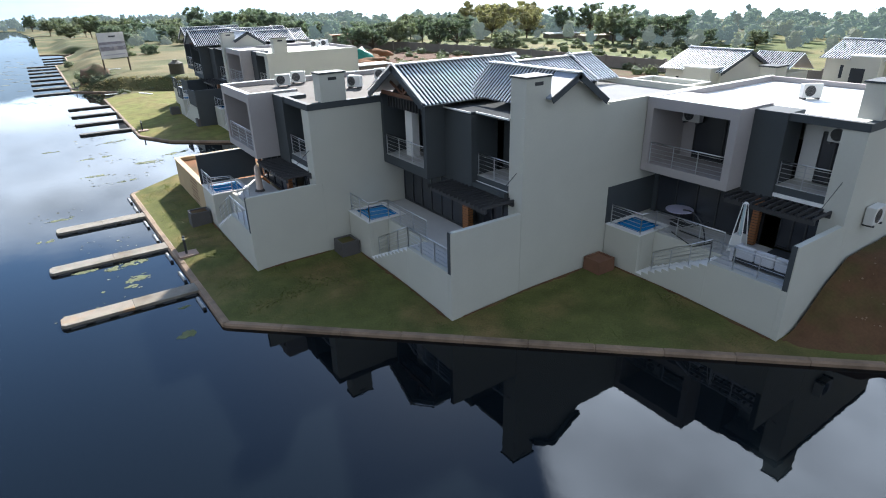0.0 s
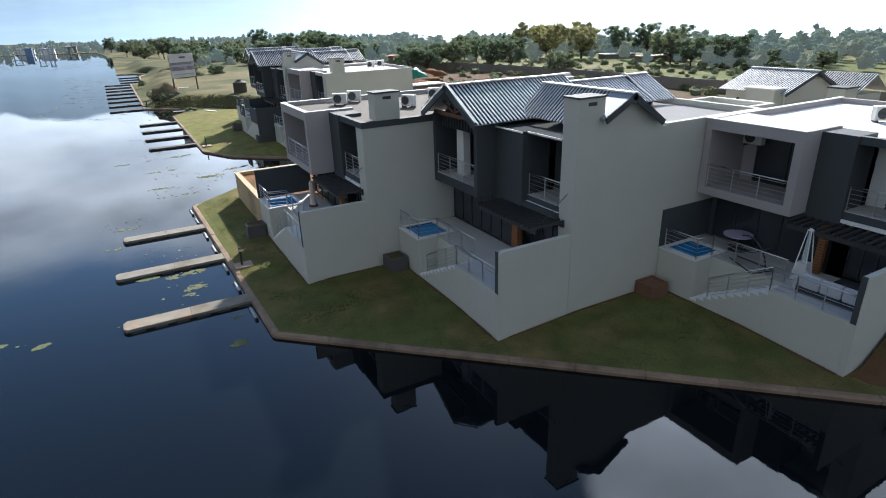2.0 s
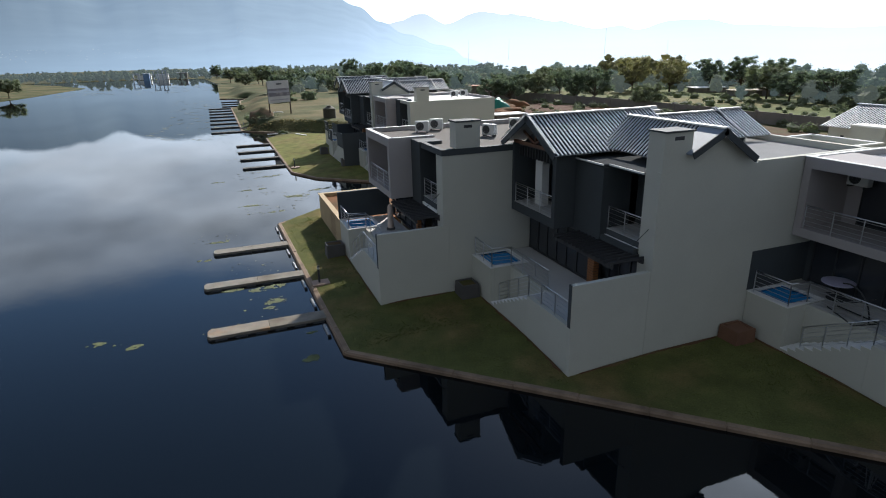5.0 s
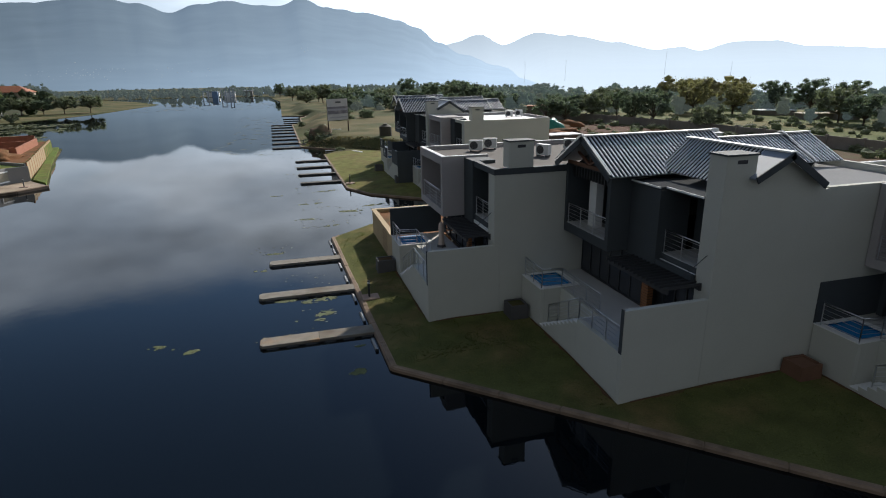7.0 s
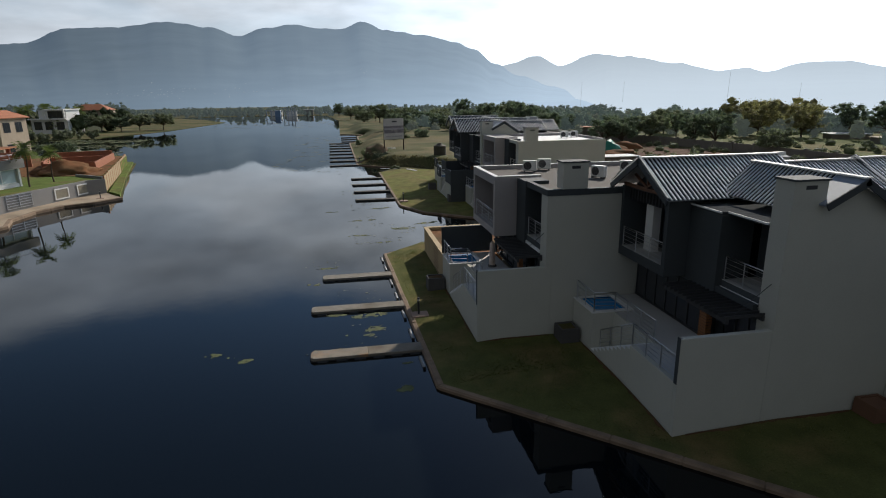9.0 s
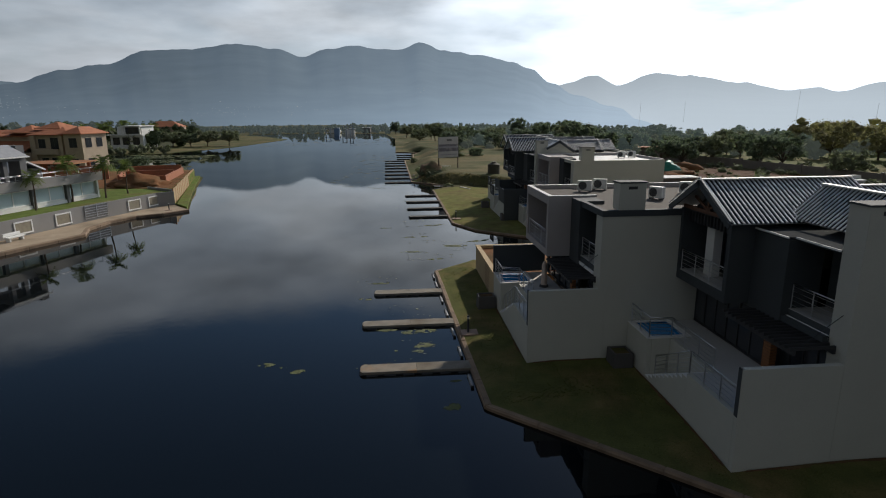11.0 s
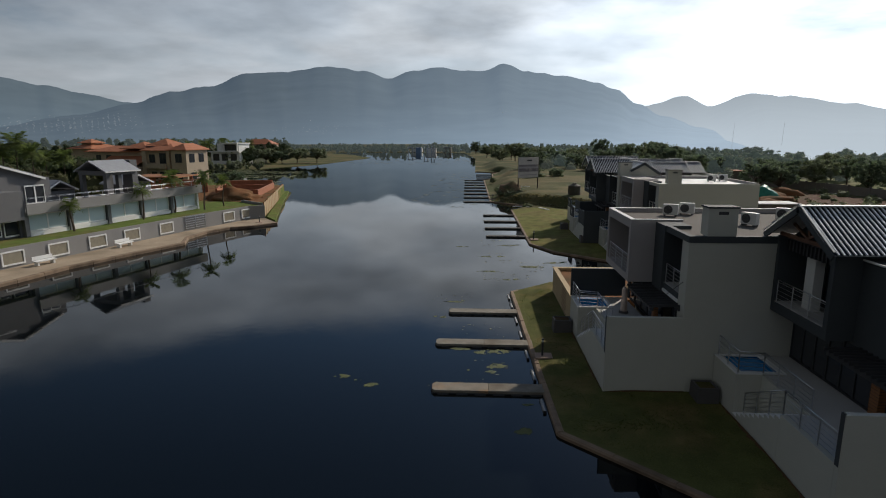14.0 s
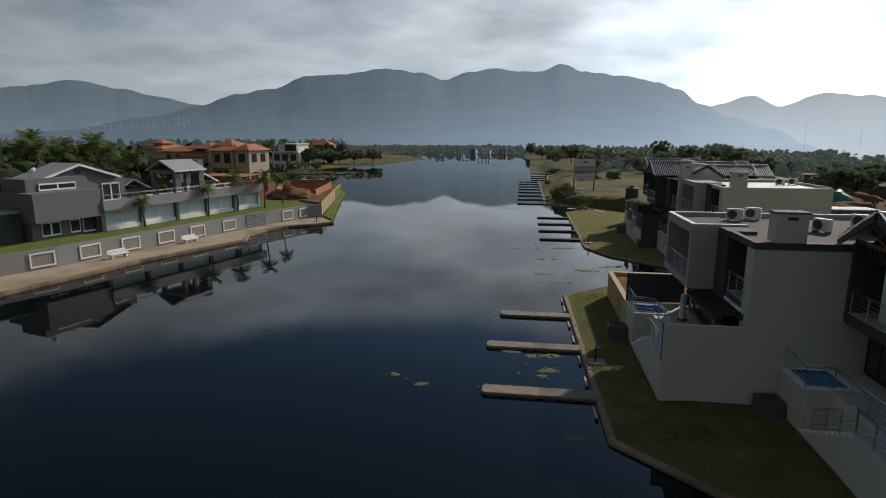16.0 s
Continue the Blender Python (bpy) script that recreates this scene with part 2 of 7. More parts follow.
M_LEAF3 = leaf_material("leaf_yellow", (0.30, 0.27, 0.15), var=0.45, scale=0.25, fine=3, island=0.6)
M_LEAFD = leaf_material("leaf_deep_green", (0.070, 0.090, 0.045), var=0.45, scale=0.25, fine=3, island=0.6)
M_LEAFB = leaf_material("leaf_brown_green", (0.105, 0.105, 0.055), var=0.45, scale=0.25, fine=3, island=0.6)
M_PALM = leaf_material("palm_frond", (0.13, 0.16, 0.055), var=0.45, scale=0.25, fine=3, island=0.6)
M_WEED = material("water_weed", (0.105, 0.120, 0.040), 0.8, var=0.5, scale=2, fine=12, bump=0.4)
M_AC = material("white_powder_coat", (0.62, 0.62, 0.60), 0.5, var=0.08, bump=0)


def glass_mat(name, col, rough=0.06):
    m = bpy.data.materials.new(name)
    m.use_nodes = True
    b = m.node_tree.nodes["Principled BSDF"]
    b.inputs["Base Color"].default_value = (*col, 1)
    b.inputs["Roughness"].default_value = rough
    b.inputs["Specular IOR Level"].default_value = 0.6
    return m


M_GLASS = glass_mat("dark_window_glass", (0.036, 0.040, 0.048))
M_GLASSB = glass_mat("pale_blue_window_glass", (0.46, 0.56, 0.58), 0.12)


def water_material(name, deep, rough, waves):
    m = bpy.data.materials.new(name)
    m.use_nodes = True
    nt = m.node_tree
    b = nt.nodes["Principled BSDF"]
    b.inputs["Base Color"].default_value = (*deep, 1)
    b.inputs["Roughness"].default_value = rough
    b.inputs["IOR"].default_value = 1.33
    geo = nt.nodes.new("ShaderNodeNewGeometry")
    n = nt.nodes.new("ShaderNodeTexNoise")
    n.inputs["Scale"].default_value, n.inputs["Detail"].default_value = 1.6, 5
    nt.links.new(geo.outputs["Position"], n.inputs["Vector"])
    bp = nt.nodes.new("ShaderNodeBump")
    bp.inputs["Strength"].default_value, bp.inputs["Distance"].default_value = waves, 0.02
    nt.links.new(n.outputs[0], bp.inputs["Height"])
    nt.links.new(bp.outputs[0], b.inputs["Normal"])
    return m


M_WATER = water_material("canal_water", (0.0034, 0.0050, 0.0062), 0.006, 0.075)
M_POOLW = water_material("pool_water", (0.025, 0.24, 0.55), 0.03, 0.15)


# ---------------- building helpers ----------------
def box(bm, x0, y0, z0, x1, y1, z1):
    xs, ys, zs = sorted((x0, x1)), sorted((y0, y1)), sorted((z0, z1))
    v = [bm.verts.new((x, y, z)) for z in zs for y in ys for x in xs]
    for f in ((0, 2, 3, 1), (4, 5, 7, 6), (0, 1, 5, 4), (2, 6, 7, 3), (0, 4, 6, 2), (1, 3, 7, 5)):
        bm.faces.new([v[i] for i in f])


def prism(bm, pts, axis, a, b):
    """Extrudes a polygon of two coordinates along axis 0 (pts: y, z), 1 (pts: x, z) or 2 (pts: x, y)."""
    def at(p, w):
        return {0: (w, p[0], p[1]), 1: (p[0], w, p[1]), 2: (p[0], p[1], w)}[axis]
    lo, hi = [bm.verts.new(at(p, a)) for p in pts], [bm.verts.new(at(p, b)) for p in pts]
    bm.faces.new(lo)
    bm.faces.new(hi[::-1])
    n = len(pts)
    for i in range(n):
        bm.faces.new((lo[i], hi[i], hi[(i + 1) % n], lo[(i + 1) % n]))


def tube(bm, a, b, r0, r1=None, n=8):
    a, b = Vector(a), Vector(b)
    r1 = r0 if r1 is None else r1
    d = (b - a).normalized()
    s = d.cross(Vector((0, 0, 1)) if abs(d.z) < 0.9 else Vector((1, 0, 0))).normalized()
    t = d.cross(s)
    rings = [[bm.verts.new(p + (s * math.cos(k * 2 * math.pi / n) + t * math.sin(k * 2 * math.pi / n)) * r) for k in range(n)] for p, r in ((a, r0), (b, r1))]
    for k in range(n):
        bm.faces.new((rings[0][k], rings[0][(k + 1) % n], rings[1][(k + 1) % n], rings[1][k]))
    bm.faces.new(rings[0][::-1])
    bm.faces.new(rings[1])


def mesh_of(name, bm, mat, smooth=False, bevel=0.0):
    if bevel:
        bmesh.ops.bevel(bm, geom=list(bm.edges), offset=bevel, segments=1, affect="EDGES", clamp_overlap=True)
    bmesh.ops.recalc_face_normals(bm, faces=list(bm.faces))
    me = bpy.data.meshes.new(name)
    bm.to_mesh(me)
    bm.free()
    me.materials.append(mat)
    if smooth:
        me.polygons.foreach_set("use_smooth", [True] * len(me.polygons))
    return me


def part(name, bm, mat, parent, label="", smooth=False, bevel=0.0):
    ob = new(name, mesh_of(name, bm, mat, smooth, bevel))
    ob.parent = parent
    return tagged(ob, label)


def boxes(name, mat, parent, *dims, label="", bevel=0.0):
    """One part for each box."""
    made = []
    for d in dims:
        bm = bmesh.new()
        box(bm, *d)
        made.append(part(name, bm, mat, parent, label, bevel=bevel))
    return made[0]


def thing(name, at, label, category, group="", kind="", rz=0.0):
    ob = new(name)
    ob.empty_display_size = 0.3
    ob.matrix_basis = pose(*at, 0, 0, rz)
    return tagged(ob, label, category, group, kind)


def solid(name, bm, mat, label="", category="", group="", kind="", smooth=False, bevel=0.0):
    return tagged(new(name, mesh_of(name, bm, mat, smooth, bevel)), label, category, group, kind)


# ---------------- ground, water, distance ----------------
SHORE = [(63, -33.5), (22.2, 5.1), (3.8, 22.3), (3.2, 44.4), (6.6, 46.7), (10.3, 48.6), (16.7, 49.6), (17.2, 53.0), (13.45, 56.8), (8.85, 60.9), (6.77, 65.4),
         (6.6, 96.2), (8.2, 98.8), (9.5, 102.6), (3.43, 108.6), (3.2, 162.2), (5.7, 164.0), (6.4, 187.0), (8.8, 195.5), (0.9, 200.2), (1.3, 318.0), (-6, 412.0), (-60, 430.0), (-108, 417.0), (-79, 373.0), (-58, 325.0), (-67, 250.0),
         (-80.5, 208.0), (-125, 201.0), (-128, 165.0), (-69, 135.0), (-40.4, 124.8), (-34.3, 100.8), (-28.0, 79.2), (-30.3, 76.2), (-33.0, 74.7), (-34.6, 71.1), (-34.9, 66.7), (-33.6, 63.2),
         (-36.0, 57.6), (-38.5, 50.8), (-39.4, 45.6), (-40.6, 41.0), (-41.2, 38.0), (-47, 8.0), (-57, -60), (-57, -140), (63, -140)]
ZW, ZG = 0.5, 0.62                  # water and ground


def build_ground():
    bm = bmesh.new()
    R = 4800
    ring = [bm.verts.new((x, y, ZG)) for x, y in SHORE]
    edges = [bm.edges.new((ring[i], ring[(i + 1) % len(ring)])) for i in range(len(ring))]
    outer = [bm.verts.new((x, y, ZG)) for x, y in ((-R, -R), (0, -R), (R, -R), (R, 0), (R, R), (0, R), (-R, R), (-R, 0))]
    edges += [bm.edges.new((outer[i], outer[(i + 1) % 8])) for i in range(8)]
    bmesh.ops.triangle_fill(bm, use_beauty=True, use_dissolve=False, edges=edges)
    for f in bm.faces:
        if f.normal.z < 0:
            f.normal_flip()
    low = [bm.verts.new((x, y, -1.2)) for x, y in SHORE]
    n = len(ring)
    for i in range(n):
        bm.faces.new((ring[i], low[i], low[(i + 1) % n], ring[(i + 1) % n]))
    me = bpy.data.meshes.new("ground")
    bm.to_mesh(me)
    bm.free()
    me.materials.append(M_FIELD)
    tagged(new("ground", me), "dry grass land on both sides of the canal", "ground", kind="structure")
    bm = bmesh.new()
    v = [bm.verts.new(p) for p in ((-140, -150, ZW), (70, -150, ZW), (70, 450, ZW), (-140, 450, ZW))]
    bm.faces.new(v)
    solid("water", bm, M_WATER, "still dark canal water that mirrors the sky", "water", kind="structure")


build_ground()


def shore_distance(x, y, chain):
    best = 1e9
    for (ax, ay), (bx, by) in zip(chain[:-1], chain[1:]):
        dx, dy = bx - ax, by - ay
        k = max(0, min(1, ((x - ax) * dx + (y - ay) * dy) / (dx * dx + dy * dy)))
        best = min(best, math.hypot(x - ax - k * dx, y - ay - k * dy))
    return best


def lawn(name, outline, chain, step, top, label, mat=None):
    """A lawn that rises from its kerb to the house walls."""
    bm = bmesh.new()
    xs, ys = [p[0] for p in outline], [p[1] for p in outline]
    vs = [bm.verts.new((x, y, 0)) for x, y in outline]
    bm.faces.new(vs)
    for ax, lo, hi in ((0, min(xs), max(xs)), (1, min(ys), max(ys))):
        k = lo + step
        while k < hi:
            co, no = ((k, 0, 0), (1, 0, 0)) if ax == 0 else ((0, k, 0), (0, 1, 0))
            bmesh.ops.bisect_plane(bm, geom=list(bm.verts) + list(bm.edges) + list(bm.faces), plane_co=co, plane_no=no)
            k += step
    for v in bm.verts:
        d = shore_distance(v.co.x, v.co.y, chain)
        v.co.z = 0.65 + (top - 0.65) * min(1, d / 4.0) + 0.035 * noise.noise((v.co.x * 0.8, v.co.y * 0.8, 0)) * min(1, d)
    return solid(name, bm, mat or M_GRASS, label, "lawn", kind="structure", smooth=True)


NEAR_CHAIN = SHORE[0:4]
lawn("lawn_1", SHORE[0:5] + [(30, 46.7), (30, 20), (60, 20), (63, 0)], NEAR_CHAIN, 0.8, 0.92, "short green lawn between the kerb and the house walls")
lawn("lawn_2", SHORE[7:12] + [(12, 97.5), (24, 90), (30, 53)], SHORE[7:12], 1.5, 0.92, "green lawn in front of the further houses", M_GRASS2)


def along(chain, w_in, w_out, z0, z1, bm, up=0.0):
    """A kerb of that width along a chain of points."""
    for (ax, ay), (bx, by) in zip(chain[:-1], chain[1:]):
        d = Vector((bx - ax, by - ay, 0)).normalized()
        s = Vector((-d.y, d.x, 0))
        a, b = Vector((ax, ay, 0)) - d * 0.05, Vector((bx, by, 0)) + d * 0.05
        quad = [a + s * w_out, b + s * w_out, b - s * w_in, a - s * w_in]
        lo, hi = [bm.verts.new((p.x, p.y, z0)) for p in quad], [bm.verts.new((p.x, p.y, z1)) for p in quad]
        bm.faces.new(hi)
        bm.faces.new(lo[::-1])
        for i in range(4):
            bm.faces.new((lo[i], lo[(i + 1) % 4], hi[(i + 1) % 4], hi[i]))


def kerb(name, chain, seg, label, w=0.36, z1=0.69):
    """A kerb laid in separate stones with open joints."""
    root = thing(name, (0, 0, 0), label, "kerb", kind="structure")
    for (ax, ay), (bx, by) in zip(chain[:-1], chain[1:]):
        length = math.hypot(bx - ax, by - ay)
        n = max(1, round(length / seg))
        for i in range(n):
            k0, k1 = i / n, (i + 1) / n - 0.03 / length
            bm = bmesh.new()
            j = random.uniform(-0.015, 0.015)
            along([(ax + (bx - ax) * k0, ay + (by - ay) * k0), (ax + (bx - ax) * k1, ay + (by - ay) * k1)], w * 0.35 + 0.09, w * 0.65 - 0.09, -0.6, z1 + j, bm)
            part("kerb_stone", bm, M_CONC, root, bevel=0.07)


kerb("kerb_1", SHORE[1:5], 2.4, "weathered concrete kerb along the canal edge")
kerb("kerb_2", SHORE[7:12], 4.0, "weathered concrete kerb of the further lawn")
kerb("kerb_4", SHORE[13:20], 5.0, "weathered concrete kerb along the grass bank")


def jetty(x0, x1, y, w, label, floats=True, mat=None, end_mat=None):
    r = thing("jetty", (x1, y, 0), label, "jetty", "jetties along the bank")
    L, h, n = x1 - x0, w / 2, 2
    for i in range(n):
        u0, u1 = -L * (n - i) / n, -L * (n - 1 - i) / n - (0.004 if i < n - 1 else 0)
        bm = bmesh.new()
        c = 0.14 if i == 0 else 0.0
        prism(bm, [(u0 + c, -h), (u1, -h), (u1, h), (u0 + c, h), (u0, h * 0.6), (u0, -h * 0.6)] if i == 0 else [(u0, -h), (u1, -h), (u1, h), (u0, h)], 2, 0.50, 0.68)
        part("deck", bm, end_mat if end_mat and i < 1 else mat or M_JETTY, r, bevel=0.02)
    if floats:
        for sy in (-1, 1):
            for i in range(6):
                u = -L * (i + 0.55) / 6.2
                bm = bmesh.new()
                box(bm, u - 0.30, sy * (h + 0.07) - 0.08, 0.36, u + 0.30, sy * (h + 0.07) + 0.08, 0.58)
                part("float", bm, M_RUBBER, r, "black plastic float", bevel=0.07)
    bm = bmesh.new()
    prism(bm, [(-L + 0.02, -h - 0.03), (0, -h - 0.03), (0, h + 0.03), (-L + 0.02, h + 0.03), (-L - 0.03, h * 0.6), (-L - 0.03, -h * 0.6)], 2, 0.2, 0.55)
    part("float", bm, M_RUBBER, r, "black waterlogged float")
    return r


for x0, y in ((-1.94, 26.55), (-2.14, 32.9), (-1.6, 39.2)):
    stained = y < 30
    jetty(x0, 3.7 if y < 35 else 3.3, y, 0.95, "weathered concrete finger jetty with a rust-stained end" if stained else "weathered pale concrete finger jetty", end_mat=M_JETTYO if stained else None)
for i, y in enumerate((70.4, 76.8, 83.1, 89.6)):
    jetty(1.75, 6.65, y, 0.9, "dark weathered finger jetty off the further lawn", False, M_JETTYD)
for i in range(8):
    jetty(-1.7 - 0.08 * i, 3.4, 108.3 + 7.6 * i, 0.9, "dark weathered finger jetty off the grass bank", False, M_JETTYD)
for i in range(3):
    jetty(1.1, 6.0, 168 + 8.4 * i, 0.9, "dark weathered finger jetty off the grass bank", False, M_JETTYD)


# ---------------- the terraced houses ----------------
ZF, Z1, ZP = 2.83, 5.58, 8.58      # terrace floor, first floor, top of the parapet


def railing(parent, pts, n_bars=5, h=0.98, label="stainless steel railing", posts=None):
    """Posts and bars along a chain of floor points (x, y, z)."""
    bm = bmesh.new()
    for a, b in zip(pts[:-1], pts[1:]):
        tube(bm, (a[0], a[1], a[2] + h), (b[0], b[1], b[2] + h), 0.026, n=6)
    me = mesh_of("railing", bm, M_STEEL, True)
    r = new("railing", me)
    r.parent = parent
    tagged(r, label)
    for a, b in zip(pts[:-1], pts[1:]):
        a, b = Vector(a), Vector(b)
        n = posts or max(1, round((b - a).length / 1.15))
        for i in range(n + 1):
            p = a.lerp(b, i / n)
            bm = bmesh.new()
            tube(bm, p, p + Vector((0, 0, h)), 0.024, n=6)
            part("post", bm, M_STEEL, r)
        for k in range(n_bars):
            z = Vector((0, 0, 0.14 + (h - 0.24) * k / (n_bars - 1)))
            bm = bmesh.new()
            tube(bm, a + z, b + z, 0.012, n=5)
            part("bar", bm, M_STEEL, r)
    return r


def bars(a, b, n, t):
    """n + 1 uprights of half width t between a and b."""
    w = (b - a) / n
    return [(a + w * i - (t if i else 0), a + w * i + (t if i < n else 0)) for i in range(n + 1)]


def lattice(bm, x0, x1, ys, zs):
    """A flat frame in the plane of y and z, one connected mesh: solid where a band of ys or of zs runs."""
    yc, zc = sorted({v for p in ys for v in p}), sorted({v for p in zs for v in p})
    full = {}
    for i, (a, b) in enumerate(zip(yc[:-1], yc[1:])):
        for j, (c, d) in enumerate(zip(zc[:-1], zc[1:])):
            ym, zm = (a + b) / 2, (c + d) / 2
            if any(p < ym < q for p, q in ys) or any(p < zm < q for p, q in zs):
                full[i, j] = True
    verts = {}

    def v(x, i, j):
        if (x, i, j) not in verts:
            verts[x, i, j] = bm.verts.new((x, yc[i], zc[j]))
        return verts[x, i, j]

    for i, j in full:
        for x in (x0, x1):
            bm.faces.new((v(x, i, j), v(x, i + 1, j), v(x, i + 1, j + 1), v(x, i, j + 1)))
        for di, dj, a, b in ((-1, 0, (i, j), (i, j + 1)), (1, 0, (i + 1, j), (i + 1, j + 1)), (0, -1, (i, j), (i + 1, j)), (0, 1, (i, j + 1), (i + 1, j + 1))):
            if (i + di, j + dj) not in full:
                bm.faces.new((v(x0, *a), v(x0, *b), v(x1, *b), v(x1, *a)))


def glazed_doors(parent, x, y0, y1, z0, z1, n, name="door", mat=None, glass=None, label="dark aluminium framed glass doors", t=0.035):
    """A row of dark framed glass doors in the plane x, seen from -x."""
    bm = bmesh.new()
    w = (y1 - y0) / n
    lattice(bm, x - 0.05, x + 0.05, bars(y0, y1, n, t), [(z0, z0 + t * 2.2), (z1 - t * 2, z1)])
    d = part(name, bm, mat or M_FRAME, parent, label)
    for i in range(n):
        bm = bmesh.new()
        box(bm, x - 0.006, y0 + w * i + 0.035, z0 + 0.08, x + 0.006, y0 + w * (i + 1) - 0.035, z1 - 0.07)
        part("pane", bm, glass or M_GLASS, d)
    return d


def front_terrace(h, W, north_dark, S, side=None, back=3.62):
    """Terrace platform, side wall, stairs, pool block, rails: local x runs inland from the corner, y along the bank. S stretches y."""
    zb = -0.4
    v1, v2 = 3.45 * S, 7.05 * S
    boxes("wall", side or M_WALL, h, (0, 0, zb, back, 0.22, 4.6), label="plastered terrace side wall", bevel=0.012)
    boxes("coping", M_DARK, h, (-0.012, 0.04, ZF - 0.02, 0.06, 0.235, 4.6), label="charcoal painted end strip")
    boxes("retaining_wall", M_WALL, h, (0, 0.22, zb, 0.24, v1, ZF), label="pale grey plastered retaining wall", bevel=0.01)
    boxes("terrace_floor", M_TILE, h, (0.24, 0.22, zb + 0.5, 3.4, v1, ZF - 0.012), (1.1, v1, zb + 0.5, 3.4, v2, ZF - 0.012), (2.1, v2, zb + 0.5, 3.4, W - 0.01, ZF - 0.012), label="pale grey tiled terrace floor")
    boxes("retaining_wall", M_WALL, h, (1.08, v1, zb, 1.22, v2, ZF + 0.004), label="pale grey stair well wall")
    n = 10
    for i in range(n):
        zt = ZF - (i + 1) * (ZF - 0.95) / (n + 0.5)
        a, b = v1 + (v2 - v1) * i / n, v1 + (v2 - v1) * (i + 1) / n
        boxes("step", M_WALL, h, (0, a, zb, 1.08, b, zt), label="plastered concrete step")
        boxes("tread", M_WHITE, h, (-0.006, a - 0.02, zt, 1.076, b - 0.002, zt + 0.03), label="pale step tread")
    # pool block
    boxes("retaining_wall", M_WALL, h, (0, v2, zb, 0.20, W - 0.01, ZF + 0.02), (0.2, v2, zb, 2.1, v2 + 0.18, ZF + 0.02), label="pale grey pool wall", bevel=0.01)
    boxes("pool_coping", M_WHITE, h, (-0.02, v2 - 0.02, ZF + 0.021, 0.30, W - 0.012, ZF + 0.07), (0.30, v2 - 0.02, ZF + 0.021, 2.12, v2 + 0.24, ZF + 0.07), (1.86, v2 + 0.24, ZF + 0.021, 2.12, W - 0.012, ZF + 0.07), (0.30, W - 0.22, ZF + 0.021, 1.86, W - 0.012, ZF + 0.07), label="white pool coping")
    boxes("pool_water", M_POOLW, h, (0.2, v2 + 0.18, 1.2, 2.1, W - 0.01, ZF - 0.06), label="blue plunge pool water")
    # rails
    railing(h, [(0.10, 0.24, ZF), (0.10, v1, ZF), (0.10, v2 - 0.75, 1.35)])
    railing(h, [(1.15, v1 + 0.1, ZF), (1.15, v2 + 0.05, ZF), (0.08, v2 + 0.05, ZF + 0.07), (0.08, W - 0.25, ZF + 0.07)])
    if side is M_DARK:
        boxes("wall", M_DARK, h, (-0.03, 0.24, ZF + 0.08, 0.06, v1, 4.5), (-0.03, v2 - 0.1, ZF + 0.08, 0.06, W - 0.2, 4.2), label="charcoal painted terrace screen wall")
        star = bmesh.new()
        prism(star, [(v2 + 1.2 + math.cos(k * math.pi / 4) * (0.38 if k % 2 == 0 else 0.07), 3.6 + math.sin(k * math.pi / 4) * (0.38 if k % 2 == 0 else 0.07)) for k in range(8)], 0, -0.06, -0.032)
        part("star", star, M_AC, h, "white metal wall star")
    if north_dark:
        boxes("wall", M_DARK, h, (-0.02, W - 0.02, ZF + 0.075, 3.4, W + 0.16, 4.68), label="charcoal painted terrace screen wall")


def pergola(h, y0, y1, x0, x1, z):
    p = boxes("pergola", M_PERG, h, (x0 + 0.12, y0, z - 0.22, x0 + 0.22, y1, z - 0.03), (x1 - 0.1, y0, z - 0.22, x1, y1, z - 0.03), label="black timber pergola")
    n = int((y1 - y0) / 0.29)
    for i in range(n + 1):
        y = y0 + (y1 - y0 - 0.06) * i / n
        boxes("slat", M_PERG, p, (x0, y, z - 0.028, x1 - 0.012, y + 0.06, z + 0.09))


def slat_column(h, x0, y0, x1, y1, z1):
    """A column clad in horizontal timber slats with dark gaps."""
    c = boxes("pilaster", M_PERG, h, (x0 + 0.02, y0 + 0.02, ZF, x1, y1 - 0.02, z1), label="column clad in orange timber slats")
    n = 17
    for i in range(n):
        z = ZF + 0.03 + (z1 - ZF - 0.03) * i / n
        boxes("slat", M_TIMBER, c, (x0, y0, z, x1 - 0.02, y1, z + (z1 - ZF) / n - 0.03))


def chimney(h, x0, y0, x1, y1, z0, z1, mat):
    c = boxes("chimney", mat, h, (x0, y0, z0, x1, y1, z1 - 0.07), label="plastered chimney stack", bevel=0.01)
    boxes("cap", M_DARK, c, (x0 - 0.05, y0 - 0.05, z1 - 0.069, x1 + 0.05, y1 + 0.05, z1), label="dark chimney capping")
    xm = (x0 + x1) / 2
    boxes("flue_slot", M_PERG, c, (xm - 0.22, y0 - 0.006, z1 - 0.36, xm + 0.22, y0 + 0.05, z1 - 0.22), label="dark flue opening")
    return c


